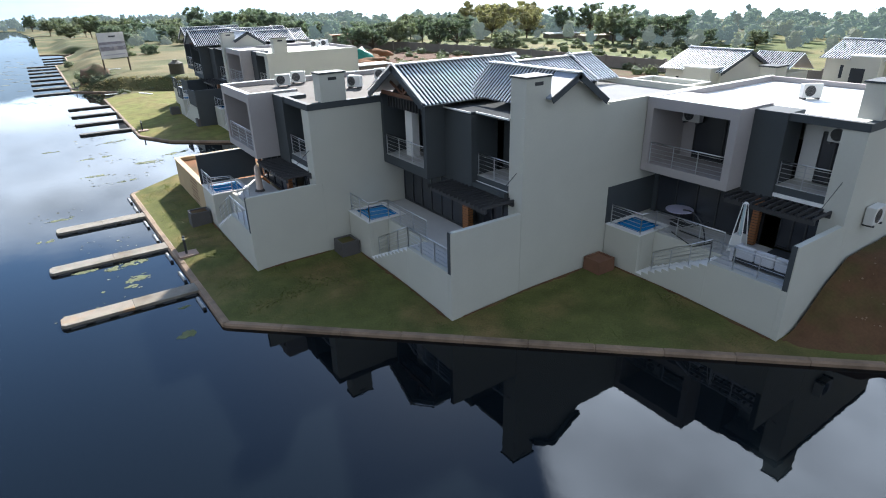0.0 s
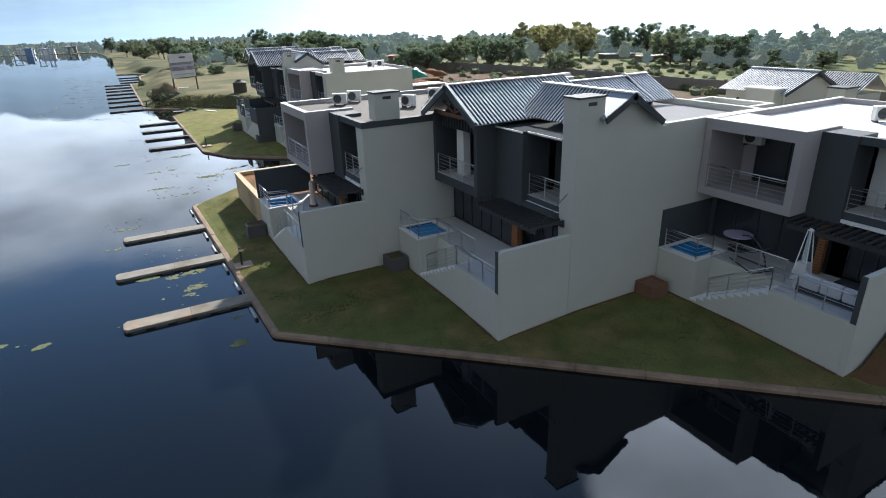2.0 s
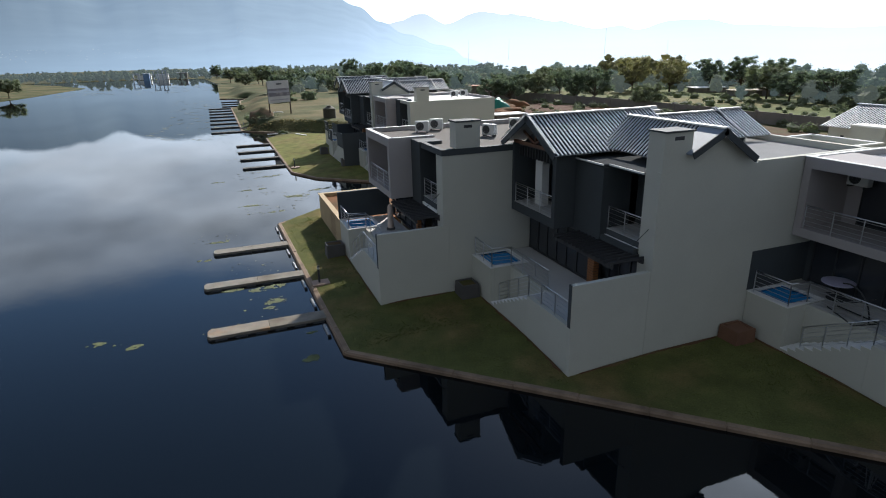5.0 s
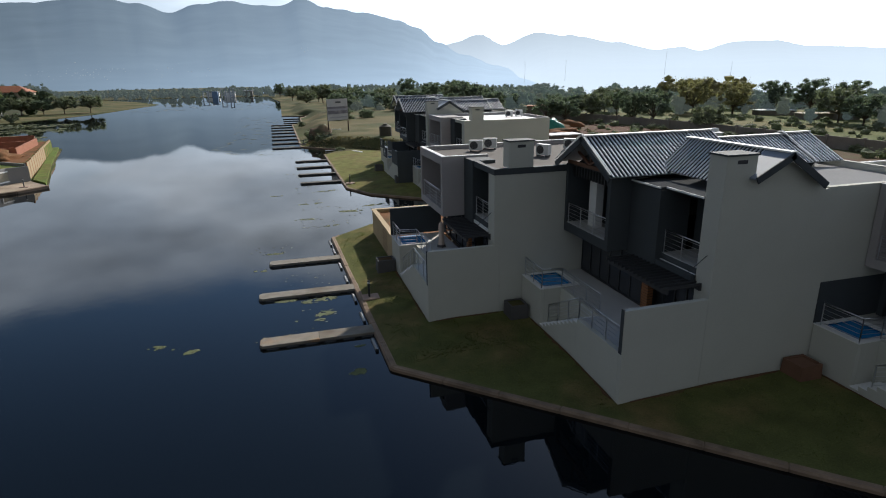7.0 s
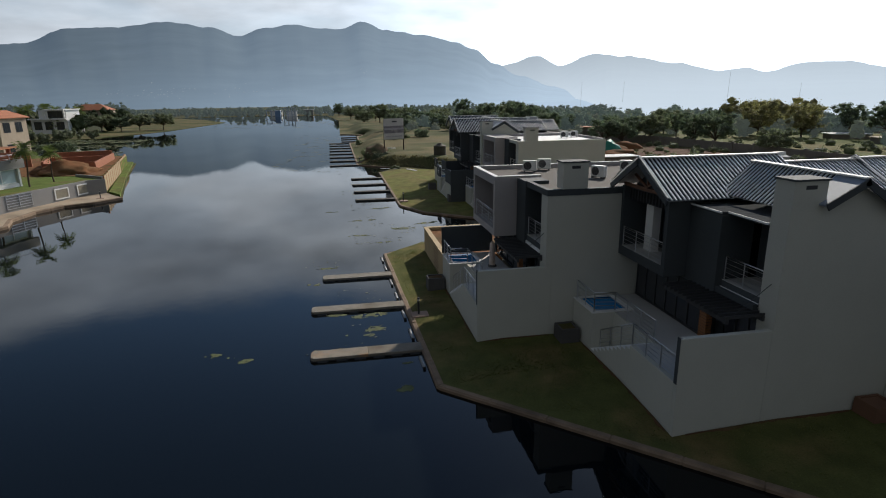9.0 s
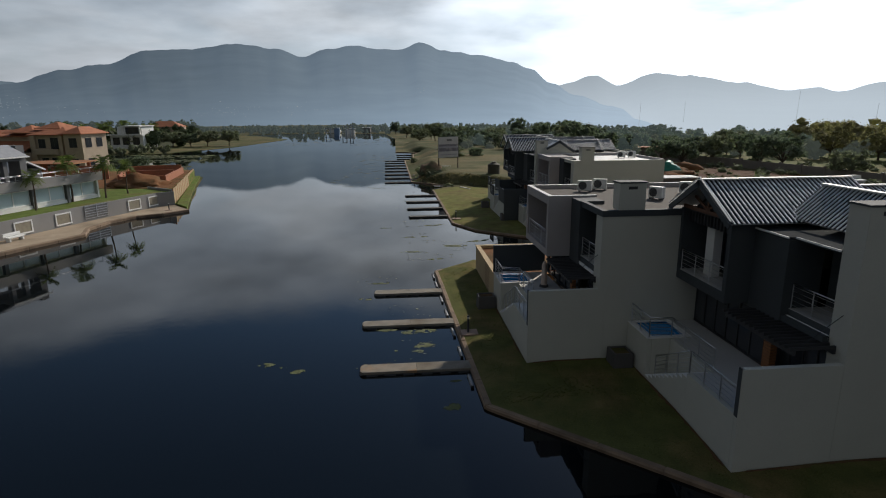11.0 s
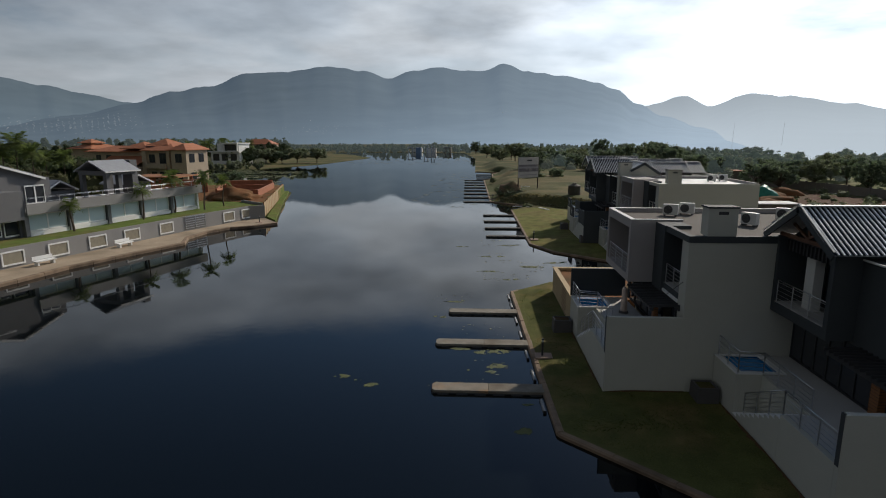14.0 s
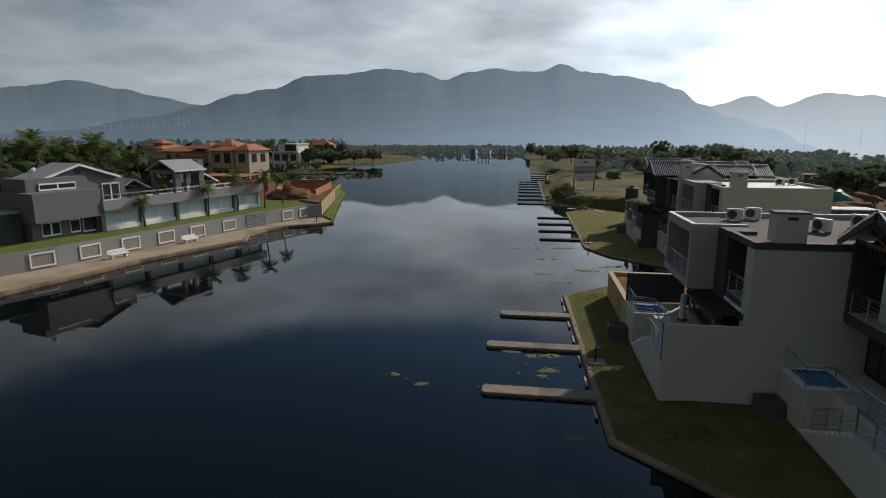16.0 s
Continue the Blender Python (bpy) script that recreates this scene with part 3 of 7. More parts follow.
def flat_house(name_at, W, D, label, roof_mat, S=1.0, north_dark=True, sunk=False, band=None, uw=3.3):
    """A flat-roofed house: boxed balcony, dark pier, recessed balcony, chimney."""
    x, y = name_at
    h = thing("house", (x, y, 0), label, "house", "terraced canal houses")
    front_terrace(h, W, north_dark, S, None, uw + 0.319)
    vs, vp, vr = 4.45 * S, 3.0 * S, 0.86
    ub = 2.1
    # side wall and wing
    boxes("wall", M_WALL, h, (uw + 0.32, 0, -0.4, D, 0.24, 8.2), (uw + 0.02, 0, 4.6, uw + 0.32, 0.24, 8.2), label="tall pale grey plastered side wall")
    boxes("wing_wall", M_WALL, h, (uw, 0.24, ZF, uw + 0.3, vr, 8.2), (uw, 0.002, 4.602, uw + 0.02, 0.24, 8.2), label="pale grey plastered wing wall")
    boxes("fascia", band or M_DARK, h, (uw - 0.04, -0.03, 8.2, D, 0.26, 8.5), (uw - 0.04, 0.26, 8.2, uw + 0.22, vp, 8.5), label="charcoal painted roof band")
    # ground floor glazing and body behind
    boxes("wall", M_DARK, h, (uw + 0.45, vr, ZF, uw + 0.6, 2.2 * S, 5.2), (uw + 0.05, W - 0.25, ZF, uw + 0.6, W, 5.2), label="charcoal ground floor wall")
    glazed_doors(h, uw + 0.12, 3.2 * S, W - 0.25, ZF, 5.18, 5)
    glazed_doors(h, uw + 0.40, vr, 2.6 * S, ZF, 5.18, 3)
    slat_column(h, uw - 0.30, 3.25 * S, uw - 0.05, 3.55 * S, 5.0)
    boxes("slab", M_DARK, h, (uw + 0.6, 0.24, 5.19, D - 0.3, W, 5.5), (uw, vr, 5.19, uw + 0.6, W, 5.24), label="charcoal first floor slab")
    boxes("wall", M_WALL, h, (D - 0.3, 0.24, -0.4, D, W, 8.2), (uw + 0.6, W - 0.22, -0.4, D - 0.3, W, 8.2), label="pale grey plastered rear wall")
    # boxed balcony
    bm = bmesh.new()
    lattice(bm, ub, uw + 1.3, [(vs, vs + 0.34), (W - 0.36, W - 0.02)], [(5.18, 5.56), (8.12, 8.34 if sunk else ZP)])
    part("balcony", bm, M_BOX, h, "warm grey plastered box balcony", bevel=0.0)
    boxes("wall", M_BOX, h, (uw + 1.3, vs + 0.34, 5.56, uw + 1.45, W - 0.36, 8.12), label="warm grey balcony back wall")
    glazed_doors(h, uw + 1.22, vs + 0.36, W - 1.15 * S, 5.57, 7.65, 2)
    railing(h, [(ub + 0.12, vs + 0.36, 5.56), (ub + 0.12, W - 0.38, 5.56)], posts=3)
    # dark pier and recessed balcony
    boxes("pier", M_DARK, h, (uw - 0.12, vp, 5.0, uw + 1.2, vs, 8.5), label="charcoal plastered pier", bevel=0.012)
    boxes("slab", M_DARK, h, (uw + 0.02, vr, 5.25, uw + 1.6, vp, Z1 - 0.02), label="charcoal balcony slab")
    boxes("slab_edge", M_WHITE, h, (uw - 0.05, vr, 5.10, uw + 0.018, vp, 5.25), label="pale slab edge")
    boxes("balcony_floor", M_TILE, h, (uw + 0.02, vr, Z1 - 0.018, uw + 1.6, vp, Z1), label="tiled balcony floor")
    boxes("wall", M_WHITE, h, (uw + 1.55, vr, 5.58, uw + 1.7, vp, 8.2), label="pale balcony back wall")
    glazed_doors(h, uw + 1.46, vr + 0.1, vp - 0.75, 5.6, 7.7, 2)
    railing(h, [(uw + 0.1, vr + 0.02, Z1), (uw + 0.1, vp - 0.02, Z1)], posts=2)
    pergola(h, 0.5, 4.4 * S, uw - 1.45, uw + 0.03, 5.0)
    bm = bmesh.new()
    tube(bm, (uw + 0.01, 0.42, 6.25), (uw - 1.25, 0.56, 5.12), 0.014, n=6)
    part("stay_rod", bm, M_FRAME, h, "thin dark stay rod")
    # roof
    boxes("roof", roof_mat, h, (uw + 0.22, 0.26, 8.2, D - 0.2, W - 0.2, 8.33), label="flat membrane roof")
    boxes("parapet", M_BOX, h, (uw + 1.3, W - 0.22, 8.2, D, W - 0.004, ZP), (D - 0.22, 0.26, 8.2, D, W - 0.22, ZP), label="plastered roof parapet")
    boxes("coping", M_WHITE, h, (ub - 0.01, W - 0.24, ZP + 0.001, D, W, ZP + 0.03), (ub - 0.01, vs, ZP + 0.001, ub + 0.24, W - 0.24, ZP + 0.03), label="white parapet coping")
    if sunk:
        boxes("parapet", M_BOX, h, (ub, vs, 8.341, ub + 0.22, W - 0.02, ZP), (ub + 0.22, vs, 8.341, uw + 1.3, vs + 0.2, ZP), (ub + 0.22, W - 0.22, 8.341, uw + 1.3, W - 0.02, ZP), label="plastered roof parapet")
        boxes("coping", M_WHITE, h, (ub + 0.24, vs - 0.01, ZP + 0.001, uw + 1.3, vs + 0.22, ZP + 0.03), label="white parapet coping")
        boxes("roof", roof_mat, h, (ub + 0.22, vs + 0.2, 8.342, uw + 1.3, W - 0.22, 8.36), label="flat screeded roof")
    chimney(h, uw + 0.75, 0.0, uw + 2.05, 0.8, 8.5, 9.85, M_WALL)
    return h


def sheet_roof(parent, a, b, c, d, pitch=0.205, lift=0.045, mat=None, label="ribbed metal roof sheeting"):
    """Ribbed sheets over the quad a-b (eave) and d-c (ridge): ribs run from eave to ridge."""
    a, b, c, d = (Vector(p) for p in (a, b, c, d))
    nrm = (b - a).cross(d - a).normalized()
    if nrm.z < 0:
        nrm = -nrm
    bm = bmesh.new()
    n = max(2, round((b - a).length / pitch))
    prof = []
    for i in range(n):
        for k, l in ((0.0, 0.0), (0.66, 0.0), (0.71, 1.0), (0.95, 1.0)):
            prof.append(((i + k) / n, l * lift))
    prof.append((1.0, 0.0))
    lo = [bm.verts.new(a.lerp(b, k) + nrm * l) for k, l in prof]
    hi = [bm.verts.new(d.lerp(c, k) + nrm * l) for k, l in prof]
    lo2 = [bm.verts.new(a.lerp(b, k) - nrm * 0.03) for k, l in prof]
    hi2 = [bm.verts.new(d.lerp(c, k) - nrm * 0.03) for k, l in prof]
    for i in range(len(prof) - 1):
        # Sun glint on the ribs is put into colour: pale ribs, near-black pans.
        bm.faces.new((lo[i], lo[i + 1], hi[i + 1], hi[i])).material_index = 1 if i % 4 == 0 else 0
        bm.faces.new((lo2[i], hi2[i], hi2[i + 1], lo2[i + 1]))
        bm.faces.new((lo[i], lo2[i], lo2[i + 1], lo[i + 1]))
        bm.faces.new((hi[i], hi[i + 1], hi2[i + 1], hi2[i]))
    bm.faces.new((lo[0], hi[0], hi2[0], lo2[0]))
    bm.faces.new((lo[-1], lo2[-1], hi2[-1], hi[-1]))
    ob = part("roof_sheet", bm, mat or M_METAL, parent, label)
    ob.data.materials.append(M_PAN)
    return ob


def beam(parent, name, mat, a, b, w, t, label=""):
    """A square-cut board from a to b, w across and t deep (down)."""
    a, b = Vector(a), Vector(b)
    d = (b - a).normalized()
    s = d.cross(Vector((0, 0, 1)))
    s = (s if s.length > 0.01 else Vector((0, 1, 0))).normalized() * w / 2
    u = s.cross(d).normalized() * t
    if u.z > 0:
        u = -u
    bm = bmesh.new()
    lo = [bm.verts.new(p) for p in (a - s, a + s, a + s + u, a - s + u)]
    hi = [bm.verts.new(p) for p in (b - s, b + s, b + s + u, b - s + u)]
    bm.faces.new(lo)
    bm.faces.new(hi[::-1])
    for i in range(4):
        bm.faces.new((lo[i], hi[i], hi[(i + 1) % 4], lo[(i + 1) % 4]))
    return part(name, bm, mat, parent, label)


def gable_house(name_at, W, D, label, body, S=1.0, side=None):
    """A house with a gabled dark balcony bay, cross gable over the side wall, flat parts behind."""
    x, y = name_at
    h = thing("house", (x, y, 0), label, "house", "terraced canal houses")
    front_terrace(h, W, False, S, side or body)
    vs, vr = 5.15 * S, 0.88
    ub, uw = 2.3, 3.65
    zr, ze = 10.12, 8.62
    # side wall with its gable
    g0, gp, g1 = 4.9, 6.25, 8.4
    boxes("wall", body, h, (3.622, 0, -0.4, D, 0.24, 8.55), label="tall pale grey plastered side wall")
    bm = bmesh.new()
    prism(bm, [(g0 - 0.2, 8.55), (g1, 8.55), (g1 - 0.4, 8.86), (gp, 9.86), (g0 + 0.07, 9.18), (g0 - 0.2, 9.05)], 1, 0.001, 0.24)
    part("gable_wall", bm, body, h, "plastered gable")
    chimney(h, uw, -0.004, uw + 1.32, 0.9, 4.6, 10.1, body)
    boxes("wing_wall", body, h, (uw, 0.24, ZF, uw + 0.3, vr, 4.598), label="pale grey plastered wing wall")
    # ground floor
    glazed_doors(h, 3.45, 3.9 * S, W - 0.06, ZF, 5.05, 6)
    glazed_doors(h, 3.95, vr, 3.0 * S, ZF, 5.05, 3)
    slat_column(h, 3.12, 3.05 * S, 3.42, 3.5 * S, 5.0)
    boxes("wall", M_DARK, h, (3.45, 3.5 * S, ZF, 3.9, 3.9 * S, 5.1), (3.9, 3.0 * S, ZF, 4.1, 3.5 * S, 5.1), label="charcoal ground floor wall")
    boxes("slab", M_DARK, h, (3.4, vr, 5.08, D - 0.3, W - 0.02, 5.3), label="charcoal first floor slab")
    boxes("wall", body, h, (D - 0.3, 0.24, -0.4, D, W, 8.55), (4.0, W - 0.22, -0.4, D - 0.3, W - 0.002, 8.55), label="pale grey plastered rear wall")
    # gabled balcony bay
    yc = (vs + W) / 2
    bm = bmesh.new()
    prism(bm, [(vs, 5.12), (W - 0.01, 5.12), (W - 0.01, ze), (W - 0.2, ze), (W - 0.2, 5.56), (vs + 0.26, 5.56), (vs + 0.26, ze), (vs, ze)], 0, ub, 4.2)
    part("balcony", bm, M_DARK, h, "charcoal plastered balcony bay")
    boxes("balcony_floor", M_TILE, h, (ub + 0.05, vs + 0.26, 5.561, 4.2, W - 0.2, 5.585), label="tiled balcony floor")
    boxes("wall", M_DARK, h, (4.05, vs + 0.26, 5.59, 4.3, W - 0.2, ze), label="charcoal balcony back wall")
    boxes("column", M_WHITE, h, (3.0, vs + 2.35, 5.586, 3.4, vs + 3.0, 8.2), label="pale plastered column")
    glazed_doors(h, 3.98, vs + 0.3, vs + 1.5, 5.59, 7.9, 1)
    glazed_doors(h, 3.98, vs + 2.35, W - 0.25, 5.59, 7.9, 2)
    railing(h, [(ub + 0.12, vs + 0.28, 5.585), (ub + 0.12, W - 0.22, 5.585)], posts=3)
    boxes("screen", M_PERG, h, (ub + 0.3, vs + 0.27, 8.0, ub + 0.36, W - 0.21, 8.55), label="dark slatted screen under the gable")
    for i in range(14):
        yy = vs + 0.35 + (W - vs - 0.75) * i / 13
        boxes("slat", M_FRAME, h, (ub + 0.22, yy, 8.0, ub + 0.298, yy + 0.07, 8.5))
    # truss
    t = beam(h, "truss", M_TRUSS, (ub + 0.1, vs + 0.05, 8.78), (ub + 0.1, W - 0.05, 8.78), 0.12, 0.16, "exposed dark red timber truss")
    beam(t, "king_post", M_TRUSS, (ub + 0.1, yc - 0.001, 8.78), (ub + 0.1, yc, zr - 0.12), 0.12, 0.12)
    for k in (-1, 1):
        beam(t, "brace", M_TRUSS, (ub + 0.1, yc, 8.85), (ub + 0.1, yc + k * 1.1, 9.32), 0.09, 0.1)
    bm = bmesh.new()
    prism(bm, [(vs, ze), (W - 0.02, ze), (yc, zr - 0.2)], 0, ub + 0.7, ub + 0.85)
    part("gable_wall", bm, M_DARK, h, "dark boarded gable")
    # main roof along x
    xe, xr = ub - 0.42, 9.0
    e0, e1 = vs - 0.55, W + 0.45
    zl = ze + 0.02
    zd = (zr - zl) / (yc - e0)
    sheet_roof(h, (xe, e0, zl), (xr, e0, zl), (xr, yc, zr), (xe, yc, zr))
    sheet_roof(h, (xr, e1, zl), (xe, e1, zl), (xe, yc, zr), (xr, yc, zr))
    for yy in (e0, e1):
        beam(h, "barge_board", M_DARK, (xe - 0.01, yy, zl + 0.0), (xe - 0.01, yc, zr + 0.02), 0.06, 0.26, "charcoal barge board")
    for yy in (e0, e1):
        beam(h, "flashing", M_AC, (xe - 0.0, yy, zl + 0.135), (xe - 0.0, yc, zr + 0.155), 0.09, 0.025, "pale metal verge flashing")
    beam(h, "ridge_cap", M_AC, (xe, yc, zr + 0.08), (xr, yc, zr + 0.08), 0.3, 0.06, "metal ridge cap")
    # middle pier and recessed balcony
    boxes("pier", M_DARK, h, (uw - 0.30, 3.1 * S, 5.0, uw + 1.2, vs, 8.27), label="charcoal plastered pier", bevel=0.01)
    boxes("slab", M_DARK, h, (uw + 0.02, vr, 5.31, uw + 1.6, 3.1 * S, Z1 - 0.02), label="charcoal balcony slab")
    boxes("slab_edge", M_WHITE, h, (uw - 0.06, vr, 5.14, uw + 0.018, 3.1 * S, 5.31), label="pale slab edge")
    boxes("balcony_floor", M_TILE, h, (uw + 0.02, vr, Z1 - 0.018, uw + 1.6, 3.1 * S, Z1), label="tiled balcony floor")
    boxes("wall", M_DARK, h, (uw + 1.55, 0.24, 5.6, uw + 1.7, 3.1 * S, 8.19), label="charcoal balcony back wall")
    railing(h, [(uw + 0.1, vr + 0.02, Z1), (uw + 0.1, 3.1 * S - 0.02, Z1)], posts=2)
    boxes("canopy", M_WHITE, h, (uw - 0.06, 0.9, 8.34, uw - 0.01, 3.1 * S, 8.41), (uw - 0.36, 3.1 * S, 8.34, uw - 0.31, vs - 0.01, 8.41), label="white canopy edge over the recessed balcony")
    boxes("canopy_slab", M_CANOPY, h, (uw - 0.009, 0.9, 8.28, uw + 0.36, vs, 8.40), (uw - 0.309, 3.1 * S, 8.28, uw - 0.0095, vs, 8.40), (uw + 0.361, 0.24, 8.28, 6.2, vs, 8.40), label="charcoal canopy slab")
    pergola(h, 0.5, 4.6 * S, 1.95, uw + 0.0, 5.0)
    bm = bmesh.new()
    tube(bm, (uw + 0.01, 0.42, 6.25), (uw - 1.25, 0.56, 5.12), 0.014, n=6)
    part("stay_rod", bm, M_FRAME, h, "thin dark stay rod")
    # cross gable along y, ending at the side wall
    xc0, xc1 = g0 - 0.15, g1 - 0.30
    xl, zv = g0 - 0.2, 9.24
    sheet_roof(h, (xc0, 5.4, 8.75), (xc0, 0.93, 8.75), (gp, 0.93, 10.06), (gp, 5.4, 10.06))
    sheet_roof(h, (xc1, -0.3, 8.85), (xc1, 5.4, 8.85), (gp, 5.4, 10.06), (gp, -0.3, 10.06))
    bm = bmesh.new()
    prism(bm, [(xl, zv), (gp, 10.09), (gp, 10.03), (xl, zv - 0.06)], 1, -0.3, 0.925)
    part("roof_sheet", bm, M_SMOOTH, h, "smooth pale metal sheet over the gable end")
    beam(h, "ridge_cap", M_AC, (gp, -0.3, 10.13), (gp, 5.4, 10.13), 0.3, 0.06, "metal ridge cap")
    beam(h, "barge_board", M_DARK, (xl, -0.31, zv + 0.02), (gp, -0.31, 10.1), 0.05, 0.26, "charcoal barge board")
    beam(h, "barge_board", M_DARK, (xc1, -0.31, 8.87), (gp, -0.31, 10.1), 0.05, 0.26, "charcoal barge board")
    # lower ridge behind the main roof, then a last short gable
    e2 = yc - 2.2
    for x0, x1, z in ((xr - 0.3, 13.5, 9.72), (13.4, 15.1, 9.78)):
        sheet_roof(h, (x0, e2, 8.62), (x1, e2, 8.62), (x1, yc, z), (x0, yc, z))
        sheet_roof(h, (x1, W + 0.3, 8.5), (x0, W + 0.3, 8.5), (x0, yc, z), (x1, yc, z))
        beam(h, "ridge_cap", M_AC, (x0, yc, z + 0.08), (x1, yc, z + 0.08), 0.3, 0.06, "metal ridge cap")
    for yy, z in ((e2, 8.64), (W + 0.3, 8.52)):
        beam(h, "barge_board", M_DARK, (13.36, yy, z), (13.36, yc, 9.84), 0.06, 0.30, "charcoal barge board")
        beam(h, "flashing", M_AC, (13.36, yy, z + 0.13), (13.36, yc, 9.97), 0.10, 0.03, "pale metal verge flashing")
    bm = bmesh.new()
    prism(bm, [(e2 + 0.2, 8.3), (W - 0.23, 8.3), (W - 0.23, 8.5), (yc, 9.6), (e2 + 0.2, 8.6)], 0, 13.45, 13.6)
    part("gable_wall", bm, body, h, "plastered gable")
    boxes("roof", M_ROOFG, h, (6.21, 0.24, 8.2, D - 0.3, W - 0.22, 8.32), label="flat grey roof")
    boxes("parapet", M_WALL, h, (g1 + 0.2, 0.001, 8.551, D, 0.24, 8.62), (D - 0.25, 0.24, 8.551, D, W, 8.62), label="plastered roof parapet")
    return h


HB = gable_house((11.5, 16.65), 9.33, 15.2, "two-storey house with charcoal gabled balcony and ribbed metal roof", M_WALL)
HA = flat_house((20.5, 8.1), 8.53, 12.6, "two-storey flat white-roofed house with box balcony and furnished terrace", M_ROOFW, 0.93)
HC = flat_house((6.4, 26.0), 9.7, 13.5, "two-storey flat-roofed house with box balcony beside the inlet", M_ROOFS, 1.02, True, True, None, 3.52)
HD = flat_house((14.4, 55.0), 9.5, 12.6, "two-storey flat-roofed house on the further lawn", M_ROOFW, 1.0, False, False, M_WALL)
HE = gable_house((12.7, 64.6), 9.6, 15.2, "charcoal gabled two-storey house on the further lawn", M_WALL, 1.0, M_DARK)
HF = gable_house((14.0, 74.3), 9.6, 15.2, "charcoal gabled two-storey house at the end of the further lawn", M_DARK)


# ---------------- far backdrop: mountains ----------------
def mountains():
    def ridge(name, dist, profile, col, label, foot_at=820, near=None, grain=0.2, bumps=24, up=0.0, lift=((0.15, 0.14), (0.33, 0.19), (0.5, 0.345), (0.587, 0.44), (0.67, 0.60))):
        bm = bmesh.new()
        lo, hi = [], []
        n = 220
        az0, az1 = profile[0][0], profile[-1][0]
        rows = 44
        grid = []
        for i in range(n + 1):
            az = az0 + (az1 - az0) * i / n
            for (a, ea), (b, eb) in zip(profile[:-1], profile[1:]):
                if a <= az <= b:
                    k = (az - a) / (b - a)
                    k = k * k * (3 - 2 * k)
                    el = ea + (eb - ea) * k
                    break
            el += 0.10 * noise.noise((az * 1.1, dist * 0.01, 0)) + 0.05 * noise.noise((az * 3.3, dist * 0.01, 5))
            foot_d = foot_at
            if near:
                k = min(1, max(0, (az - 18) / 9))
                foot_d = foot_at + (near - foot_at) * k * k * (3 - 2 * k)
            col_v = []
            for j in range(rows + 1):
                f = j / rows
                d = foot_d + (dist - foot_d) * f
                z = (13 + math.tan(radians(el)) * dist) * f ** 1.5
                z += (1 - f) * f * bumps * (1.6 * noise.noise((az * 0.16, f * 1.6, dist * 0.01)) + 0.6 * noise.noise((az * 0.62 + f * 0.8, f * 0.9, dist * 0.02)) + 0.35 * noise.noise((az * 1.7, f * 1.8, dist * 0.03)))
                z += up
                # near: a low glowing slope, added close by, covers bare ground as haze
                if near:
                    z += 8.5 * (1 - math.exp(-max(0, d - foot_d) / 110)) * (1 - f)
                s = radians(az)
                col_v.append(bm.verts.new((math.sin(s) * d, math.cos(s) * d, z)))
            grid.append(col_v)
        for i in range(n):
            for j in range(rows):
                bm.faces.new((grid[i][j], grid[i + 1][j], grid[i + 1][j + 1], grid[i][j + 1]))
        m = bpy.data.materials.new(name)
        m.use_nodes = True
        nt = m.node_tree
        b = nt.nodes["Principled BSDF"]
        g = nt.nodes.new("ShaderNodeNewGeometry")
        t = nt.nodes.new("ShaderNodeTexNoise")
        t.inputs["Scale"].default_value, t.inputs["Detail"].default_value = 0.006, 9
        nt.links.new(g.outputs["Position"], t.inputs["Vector"])
        v = math_node(nt, "MULTIPLY_ADD", t.outputs[0], 0.7, 0.65)
        c = mix_col(nt, 1.0, (0.05, 0.058, 0.055), v, "MULTIPLY")
        nt.links.new(c, b.inputs["Base Color"])
        b.inputs["Roughness"].default_value = 1.0
        b.inputs["Specular IOR Level"].default_value = 0.0
        # haze put into the mountains as emission, brighter sunward and at the foot
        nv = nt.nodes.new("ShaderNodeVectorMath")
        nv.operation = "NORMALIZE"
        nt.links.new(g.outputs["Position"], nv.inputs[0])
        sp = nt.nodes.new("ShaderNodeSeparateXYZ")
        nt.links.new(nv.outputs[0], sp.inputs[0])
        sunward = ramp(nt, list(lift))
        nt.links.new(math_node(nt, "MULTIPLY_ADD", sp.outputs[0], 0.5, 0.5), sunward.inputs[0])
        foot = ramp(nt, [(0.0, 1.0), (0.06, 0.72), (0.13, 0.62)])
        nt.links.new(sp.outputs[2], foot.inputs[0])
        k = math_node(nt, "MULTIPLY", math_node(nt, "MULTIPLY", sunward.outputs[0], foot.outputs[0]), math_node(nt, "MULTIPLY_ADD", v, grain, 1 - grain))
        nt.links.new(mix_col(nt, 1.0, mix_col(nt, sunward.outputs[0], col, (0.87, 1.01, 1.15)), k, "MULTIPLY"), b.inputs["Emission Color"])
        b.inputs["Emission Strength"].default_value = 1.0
        return solid(name, bm, m, label, "mountain", kind="structure", smooth=True)

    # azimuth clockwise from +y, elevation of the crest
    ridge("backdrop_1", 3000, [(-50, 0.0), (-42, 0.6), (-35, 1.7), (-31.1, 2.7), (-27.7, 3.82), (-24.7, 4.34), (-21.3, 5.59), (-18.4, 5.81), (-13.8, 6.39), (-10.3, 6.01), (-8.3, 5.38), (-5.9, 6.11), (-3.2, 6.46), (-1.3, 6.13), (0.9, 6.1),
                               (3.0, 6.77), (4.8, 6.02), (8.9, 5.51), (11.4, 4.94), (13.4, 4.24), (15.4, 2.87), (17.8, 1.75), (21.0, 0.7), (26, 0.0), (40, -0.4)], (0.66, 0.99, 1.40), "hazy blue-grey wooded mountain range")
